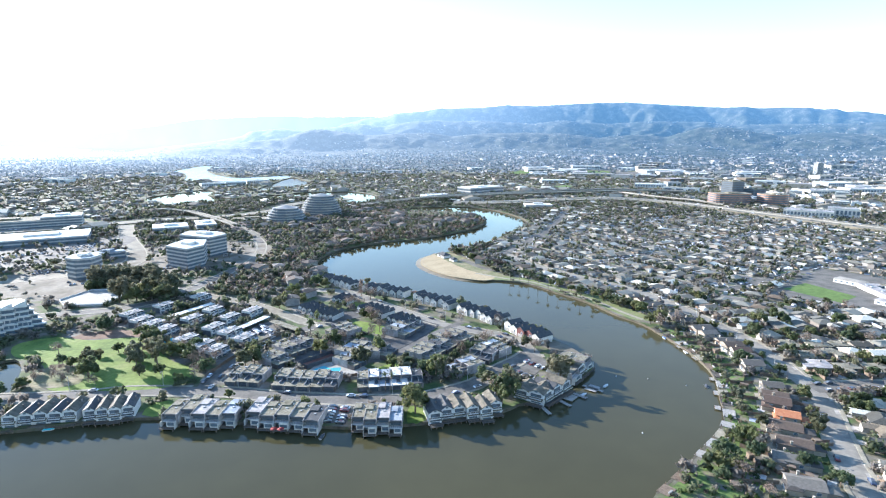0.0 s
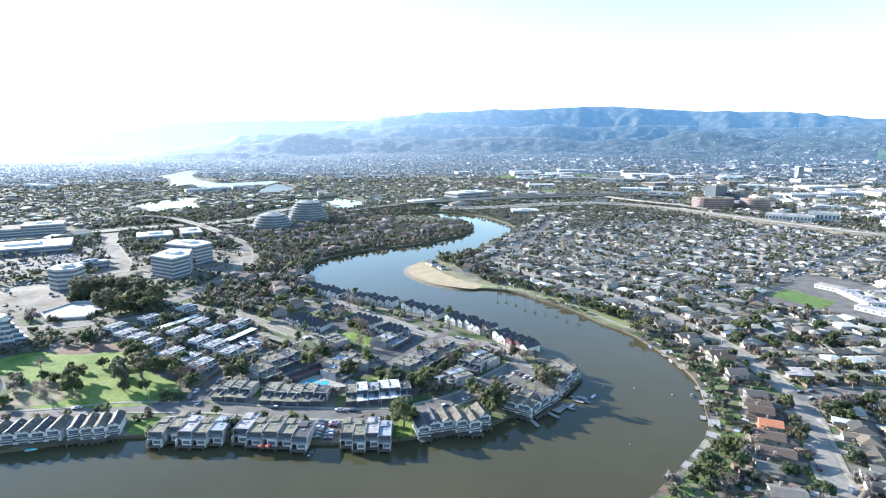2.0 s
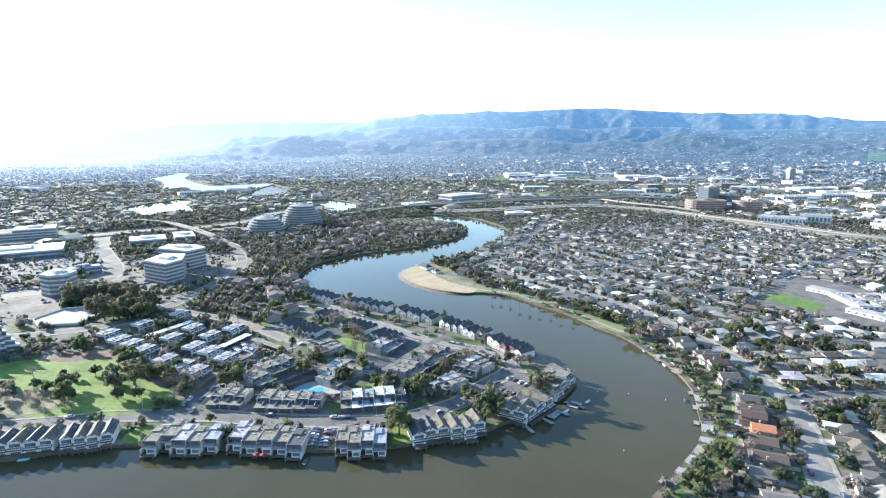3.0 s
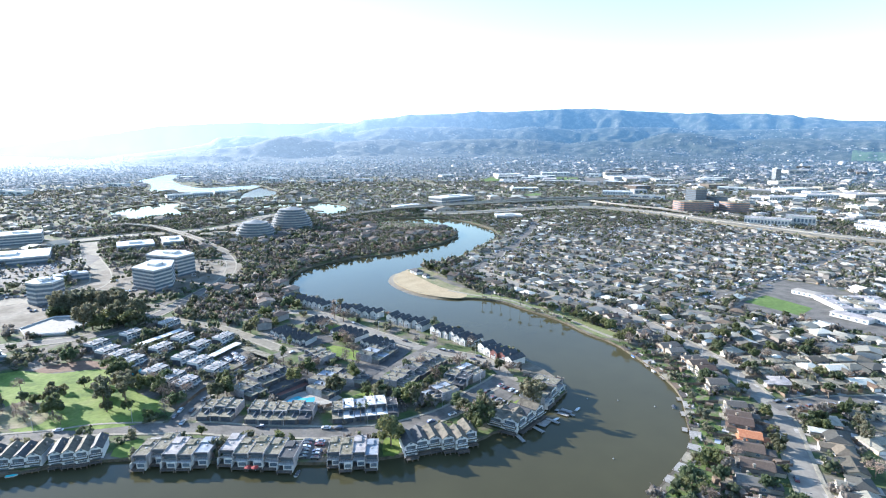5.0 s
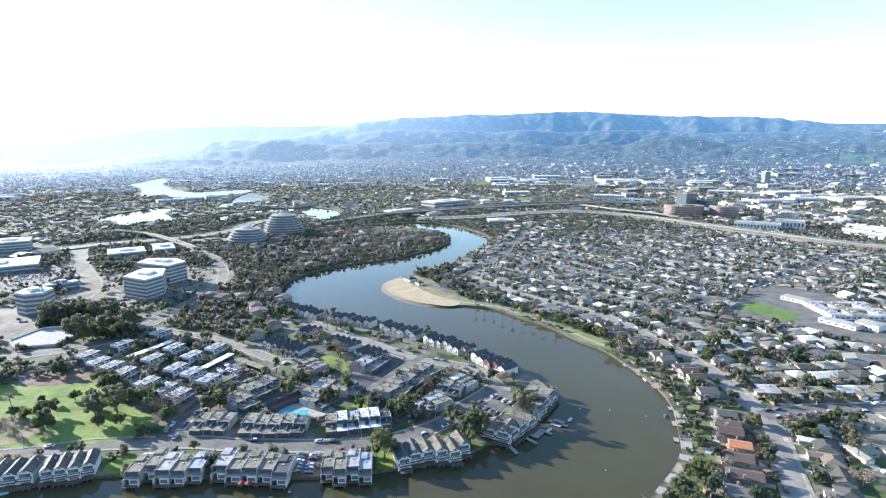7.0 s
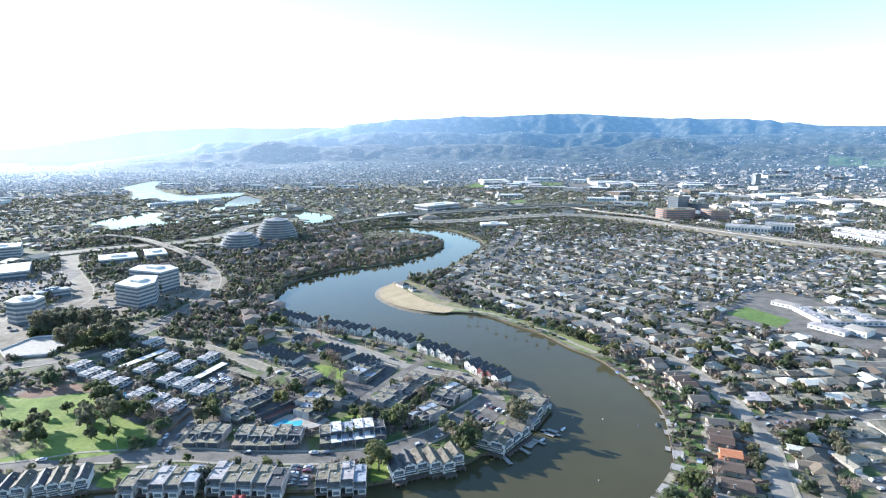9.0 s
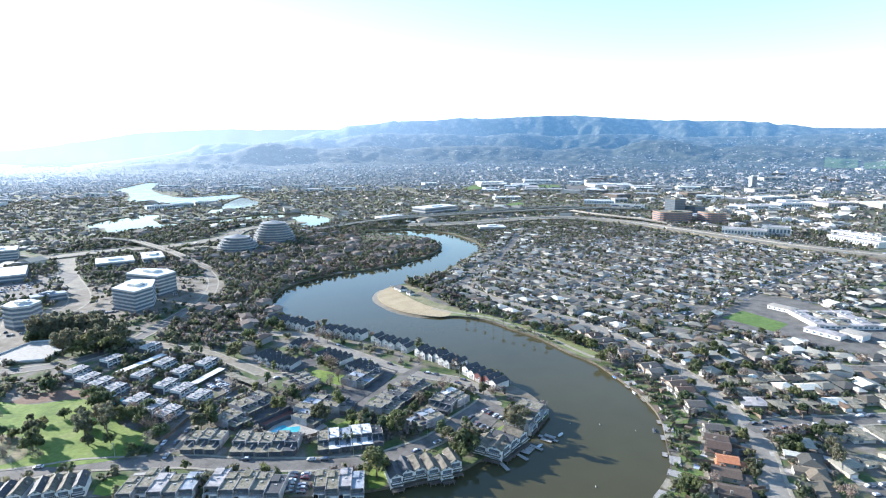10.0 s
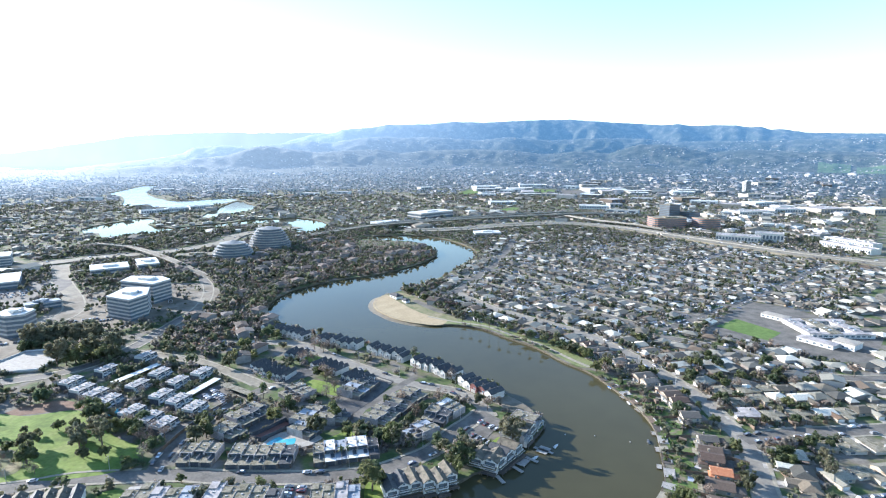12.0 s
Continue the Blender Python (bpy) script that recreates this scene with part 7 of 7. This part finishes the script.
# ---- cars ----
def car(label="parked car with dark windows"):
    ob = thing("car", label, "car", "parked cars")
    s = Soup()
    side = [(-2.2, .35), (2.2, .35), (2.25, .75), (1.2, .95), (-1.9, .98), (-2.25, .8)]
    v = [(x, y, z) for y in (-.88, .88) for x, z in side]
    n = len(side)
    s.add(v, [tuple(range(n - 1, -1, -1)), tuple(range(n, 2 * n))] + [(k, (k + 1) % n, n + (k + 1) % n, n + k) for k in range(n)], M_PAINTS)
    part("body", s, ob)
    g = Soup()
    low, top = (-1.75, 1.1, .8), (-1.3, .45, .65)
    v = [(low[0], -low[2], .96), (low[1], -low[2], .96), (low[1], low[2], .96), (low[0], low[2], .96), (top[0], -top[2], 1.42), (top[1], -top[2], 1.42), (top[1], top[2], 1.42), (top[0], top[2], 1.42)]
    g.add(v, [(0, 1, 5, 4), (1, 2, 6, 5), (2, 3, 7, 6), (3, 0, 4, 7)], M_GLASS)
    part("cabin_glass", g, ob)
    part("roof", Soup().add([(x, y, z + .01) for x, y, z in v[4:]] + [(x, y, z + .06) for x, y, z in v[4:]], [(4, 5, 6, 7), (0, 1, 5, 4), (1, 2, 6, 5), (2, 3, 7, 6), (3, 0, 4, 7)], M_PAINTS), ob)
    for x in (-1.35, 1.4):
        for y in (-.9, .72):
            w = Soup()
            ring = [(x + .33 * math.cos(math.tau * k / 10), .33 + .33 * math.sin(math.tau * k / 10)) for k in range(10)]
            w.add([(a, y, c) for a, c in ring] + [(a, y + .18, c) for a, c in ring], [tuple(range(9, -1, -1)), tuple(range(10, 20))] + [(k, (k + 1) % 10, 10 + (k + 1) % 10, 10 + k) for k in range(10)], M_TYRE)
            part("wheel", w, ob)
    return ob


distant_parked = []


def put_car(x, y, turn, z=LAND):
    if math.hypot(x, y) > 335:
        distant_parked.append((x, y, turn))
    else:
        place("car", car, pose(x, y, z + .05, 0, 0, turn))


def park_along(line, offset, chance, step=6.5, limit=200):
    run = 0.0
    for a, b in zip(line, line[1:]):
        n, d = (b - a).length, (b - a).normalized()
        q = Vector((-d.y, d.x, 0))
        while run < n:
            for side in (1, -1):
                if random.random() < chance:
                    p = a + d * run + q * side * offset
                    if math.hypot(p.x, p.y) < 520:
                        put_car(p.x, p.y, math.degrees(math.atan2(d.y, d.x)) + (180 if side > 0 else 0))
            run += step
        run -= n


park_along(shore_drive, 3.6, .09)
park_along(cross_street, 3.1, .4)
park_along(spit_road, 3.1, .12)
park_along(canal_street, 4.0, .13)
park_along(east_street, 3.9, .25)
for line in side_streets[:2]:
    park_along(line, 3.4, .15)
for x0, y0, dx, dy, n, turn in ((42, 296, 2.6, -3.2, 7, 40), (36, 280, 2.4, -2.8, 6, 40), (-127, 343, 2.0, -2.2, 5, 47), (-123, 349, 2.1, -2.3, 6, 47), (-118, 340, 2, -2.2, 5, 47), (-52, 222, 0, 2.7, 6, 10), (-46, 221, 0, 2.7, 6, 170), (-124, 230, 2.7, 1.2, 4, 120)):
    for k in range(n):
        if random.random() < .8:
            put_car(x0 + dx * k, y0 + dy * k, turn + random.uniform(-3, 3))


# ---- docks, fences, buoys, beach house ----
def dock(x, y, turn, length, width=2.0, label="small grey wooden dock on piles"):
    ob = thing("dock", label, "dock", "docks")
    ob.matrix_basis = pose(x, y, 0, 0, 0, turn)
    for k in range(int(length / .5)):
        part("plank", Soup().box(-width / 2, k * .5, .55, width / 2, k * .5 + .46, .63, M_PALEWOOD), ob)
    for k in range(3):
        for sx in (-1, 1):
            part("stilt", Soup().box(sx * width / 2 - .1, length * k / 2.2, -2, sx * width / 2 + .1, length * k / 2.2 + .2, 1.0, M_WOOD), ob)
    return ob


for x, y, turn, n in ((146.5, 300, 182, 5), (143.5, 272, 166, 4), (138, 256, 160, 5), (131, 240, 155, 4), (144.5, 318, 186, 4), (64, 254, 225, 9), (56, 246, 215, 8), (47, 238, 200, 7), (72, 262, 230, 11), (-4, 592, 60, 9)):
    dock(x, y, turn, n, 2.6 if x > 100 else 2.0)
for a, b in (((74, 256), (80, 250)), ((60, 246), (66, 241))):
    dock(a[0], a[1], -40, 7, 6, "broad pale floating dock platform")


def garden_deck(x, y, turn, w, d, mat, label):
    """A boarded platform at the water's edge: boards, posts, a low bench."""
    ob = thing("waterside_deck", label, "deck", "garden decks")
    ob.matrix_basis = pose(x, y, LAND, 0, 0, turn)
    n = max(4, int(w / .9))
    for k in range(n):
        part("board", Soup().box(-w / 2 + w * k / n, -d, .12, -w / 2 + w * (k + .94) / n, .6, .24, mat), ob)
    for px in (-w / 2 + .1, w / 2 - .1):
        part("post", Soup().box(px - .1, -.1, -3, px + .1, .15, 1.1, M_WOOD), ob)
    part("bench", Soup().box(-w * .3, -d + .3, .24, w * .1, -d + .9, .75, M_PALEWOOD), ob)


run = 2.0
bank = spline(garden_bank[:11], 6)
for a, b in zip(bank, bank[1:]):
    n, d = (b - a).length, (b - a).normalized()
    while run < n:
        p, mat = a + d * run, random.choice((M_WOOD, M_DECK, M_PALEWOOD, M_PAVE))
        if random.random() < .8:
            garden_deck(p.x, p.y, math.degrees(math.atan2(d.y, d.x)) + 180 + (180 if d.y > 0 else 0), random.uniform(5, 9), random.uniform(3.5, 6), mat, "boarded garden deck at the edge of the water")
        run += random.uniform(10, 13)
    run -= n


def fence(points, label, h=1.8, mat=M_WOOD):
    ob = thing("fence", label, "fence")
    pts = [Vector((*p, LAND)) for p in points]
    for a, b in zip(pts, pts[1:]):
        n = max(1, int((b - a).length / 2.4))
        ang = math.degrees(math.atan2(b.y - a.y, b.x - a.x))
        step = (b - a).length / n
        for k in range(n):
            p = a + (b - a) * k / n
            m = pose(p.x, p.y, p.z, 0, 0, ang)
            part("panel", Soup().box(0, -.03, .1, step - .08, .03, h, mat, m), ob)
            part("post", Soup().box(-.07, -.07, 0, .07, .07, h + .1, mat, m), ob)
    return ob


fence([(-126, 268), (-122, 290), (-114, 316), (-103, 336)], "long hedge-dark wooden fence beside the side street", 2.0)
fence([(-90, 268), (-52, 268), (-42, 272)], "wooden fence behind the town houses")
fence([(-82, 283), (-66, 301), (-60, 295), (-75, 279), (-82, 283)], "tall dark fence round the tennis court", 2.6, M_TRIM)
for k, (x, y) in enumerate(((150, 226), (152, 244), (160, 262), (164, 284), (165, 306), (162, 328), (140, 210), (132, 194))):
    dirn = Vector((-.92, .38)) if k < 2 else Vector((-1, .05)) if k < 6 else Vector((-.75, .65))
    fence([(x, y), (x + dirn.x * 14, y + dirn.y * 14)], "weathered garden fence down to the water")
for x, y in ((93, 274), (109, 271), (86.5, 216), (126, 263)):
    ob = thing("buoy", "small white round buoy on the lagoon", "buoy", "buoys")
    ob.matrix_basis = pose(x, y, 0)
    bm = bmesh.new()
    bmesh.ops.create_uvsphere(bm, u_segments=12, v_segments=8, radius=.3)
    me = bpy.data.meshes.new("float")
    bm.to_mesh(me)
    bm.free()
    me.materials.append(M_MEMBRANE)
    fl = new("float", me)
    fl.parent, fl.location = ob, (0, 0, .2)
    part("pin", Soup().box(-.05, -.05, .5, .05, .05, .9, M_TRIM), ob)
beach_house = thing("beach_house", "dark-roofed beach house at the end of the sand", "beach house")
beach_house.matrix_basis = pose(0, 572, LAND, 0, 0, -60)
part("wall", Soup().box(-7, -4, 0, 7, 4, 3.2, M_STUCCO), beach_house)
s = Soup()
hip(s, -7, 7, -4, 4, 3.2, .5, .9, M_ROOF_DARK)
part("roof", s, beach_house)
window(beach_house, -3, -4, 1, 2, 1.3)
window(beach_house, 3, -4, 1, 2, 1.3)
part("door", Soup().box(-.6, -4.07, 0, .6, -4, 2.1, M_WOOD), beach_house)


kiosk = thing("beach_kiosk", "small dark-roofed hut beside the sand", "beach hut")
kiosk.matrix_basis = pose(10, 553, LAND, 0, 0, -60)
part("wall", Soup().box(-4, -2.5, 0, 4, 2.5, 2.7, M_STUCCO), kiosk)
s = Soup()
hip(s, -4, 4, -2.5, 2.5, 2.7, .5, .7, M_ROOF_DARK)
part("roof", s, kiosk)
window(kiosk, 0, -2.5, 1, 1.6, 1.1)


def street_lamp():
    ob = thing("street_lamp", "tall grey street lamp beside the road", "street lamp", "street lamps")
    part("pole", Soup().box(-.08, -.08, 0, .08, .08, 8, M_METAL), ob)
    part("arm", Soup().box(-.05, 0, 7.8, .05, 1.8, 7.92, M_METAL), ob)
    part("head", Soup().box(-.15, 1.4, 7.68, .15, 2.1, 7.8, M_TRIM), ob)
    return ob


for line, off in ((shore_drive, 5.6), (spit_road, 5.0), (canal_street, 6.8)):
    for k in range(3, len(line) - 3, 5):
        d = (line[k + 1] - line[k - 1]).normalized()
        p = line[k] + Vector((-d.y, d.x, 0)) * off
        place("lamp", street_lamp, pose(p.x, p.y, LAND, 0, 0, math.degrees(math.atan2(d.y, d.x)) + 180))


def umbrella(x, y, z, mat, label):
    ob = thing("patio_umbrella", label, "umbrella")
    ob.matrix_basis = pose(x, y, z)
    part("pole", Soup().box(-.04, -.04, 0, .04, .04, 2.3, M_METAL), ob)
    s = Soup()
    ring = [(1.6 * math.cos(math.tau * k / 8), 1.6 * math.sin(math.tau * k / 8), 2.0) for k in range(8)]
    s.add(ring + [(0, 0, 2.6)], [(k, (k + 1) % 8, 8) for k in range(8)], mat)
    part("canopy", s, ob)


M_RED = material("red_canvas", [(0.2, 0.03, 0.028), (0.26, 0.045, 0.04)], 1.5, 0.8)
M_TURQUOISE = material("turquoise_cover", [(0.05, 0.4, 0.45), (0.08, 0.5, 0.55)], 1.5, 0.6)
M_TARP = material("blue_tarp", [(0.04, 0.13, 0.4), (0.06, 0.18, 0.5)], 1.5, 0.6)
umbrella(-73, 213.5, LAND - .25, M_RED, "red canvas umbrella on a deck by the water")
umbrella(-70, 213.2, LAND - .25, M_RED, "red canvas umbrella on a deck by the water")


def boat(x, y, turn, mat, label):
    """A small open boat: pointed hull, cover, thwart."""
    ob = thing("boat", label, "boat", "boats")
    ob.matrix_basis = pose(x, y, 0, 0, 0, turn)
    rim = [(-2.2, -.8), (.8, -.85), (1.9, -.45), (2.5, 0), (1.9, .45), (.8, .85), (-2.2, .8)]
    keel = [(-2.0, -.45), (.6, -.45), (1.5, -.2), (2.0, 0), (1.5, .2), (.6, .45), (-2.0, .45)]
    n, s = len(rim), Soup()
    s.add([(a, b, .55) for a, b in rim] + [(a, b, -.15) for a, b in keel], [(k, n + k, n + (k + 1) % n, (k + 1) % n) for k in range(n)], M_STUCCO)
    part("hull", s, ob)
    c = Soup()
    c.add([(a * .96, b * .95, .56) for a, b in rim] + [(-1.6, 0, .85), (1.2, 0, .8)], [(0, 1, 8, 7), (1, 2, 8), (2, 3, 8), (3, 4, 8), (4, 5, 8), (5, 6, 7, 8), (6, 0, 7)], mat)
    part("cover", c, ob)


for x, y, turn, mat, lab in ((-173, 217, 15, M_TURQUOISE, "small boat under a turquoise cover"), (-52, 212, 80, M_TRIM, "small dark boat moored by a deck"),
                             (70, 252, 40, M_STUCCO, "small white boat at a floating dock"), (84, 262, 50, M_STUCCO, "small white boat at a floating dock"), (142, 332, 100, M_TARP, "boat under a blue tarpaulin"), (145, 308, 95, M_STUCCO, "small white boat beside a dock"), (136, 262, 70, M_TRIM, "small dark boat beside a dock")):
    boat(x, y, turn, mat, lab)


# ---- cars too far and too many to count ----
M_FARCARS = material("distant_car_paint", [(0.55, 0.55, 0.55), (0.05, 0.05, 0.06), (0.25, 0.26, 0.28), (0.12, 0.12, 0.125), (0.08, 0.1, 0.15), (0.4, 0.4, 0.41), (0.14, 0.12, 0.11)], 2, 0.35, metal=0.2, spec=0.6, pick="island", fine=0.05)
lots = Soup()


def far_car(x, y, turn, z=LAND):
    m = pose(x, y, z, 0, 0, turn)
    v = [(-2.2, -.9, .3), (2.2, -.9, .3), (2.2, .9, .3), (-2.2, .9, .3), (-2.2, -.9, .9), (2.2, -.9, .85), (2.2, .9, .85), (-2.2, .9, .9), (-1.5, -.7, 1.45), (.6, -.7, 1.45), (.6, .7, 1.45), (-1.5, .7, 1.45), (-1.9, -.85, .92), (1.2, -.85, .9), (1.2, .85, .9), (-1.9, .85, .92)]
    lots.add([m @ Vector(p) for p in v], [(0, 1, 5, 4), (1, 2, 6, 5), (2, 3, 7, 6), (3, 0, 4, 7), (4, 5, 6, 7), (8, 9, 10, 11), (12, 13, 9, 8), (13, 14, 10, 9), (14, 15, 11, 10), (15, 12, 8, 11)], M_FARCARS)


for x0, y0, a, n, rows in ((-300, 500, 28, 14, 2), (-325, 452, 28, 16, 2), (-380, 480, 28, 12, 3), (-300, 540, 118, 10, 2), (-430, 600, 40, 16, 3), (-470, 560, 40, 14, 2), (-235, 570, 110, 12, 1), (290, 420, -60, 0, 0)):
    c, s = math.cos(radians(a)), math.sin(radians(a))
    for r in range(rows):
        for k in range(n):
            x, y = x0 + c * 2.8 * k - s * 11 * r, y0 + s * 2.8 * k + c * 11 * r
            if random.random() < .65 and free(x, y, 0, (0, 6)):
                far_car(x, y, a + 90 + random.uniform(-3, 3))
for line, off in [(l, 3.2) for l in side_streets[2:] + south_streets + cross if len(l) > 3]:
    for a, b in zip(line, line[1:]):
        d = (b - a).normalized()
        for side in (1, -1):
            if random.random() < .4:
                p = a.lerp(b, random.random()) + Vector((-d.y, d.x, 0)) * off * side
                far_car(p.x, p.y, math.degrees(math.atan2(d.y, d.x)))
for line, z, lanes in ((freeway_line, LAND + 3, (-18, -13, -8, 8, 13, 18)), (west_road, LAND + 1.5, (-9, -5, 5, 9))):
    for a, b in zip(line, line[1:]):
        d = (b - a).normalized()
        for off in lanes:
            if random.random() < .16:
                p = a.lerp(b, random.random()) + Vector((-d.y, d.x, 0)) * off
                far_car(p.x, p.y, math.degrees(math.atan2(d.y, d.x)), z)
for c in distant_parked:
    far_car(*c)
tagged(part("distant_cars", lots), "small distant cars on car parks, streets and the freeway", "cars", kind="stuff")
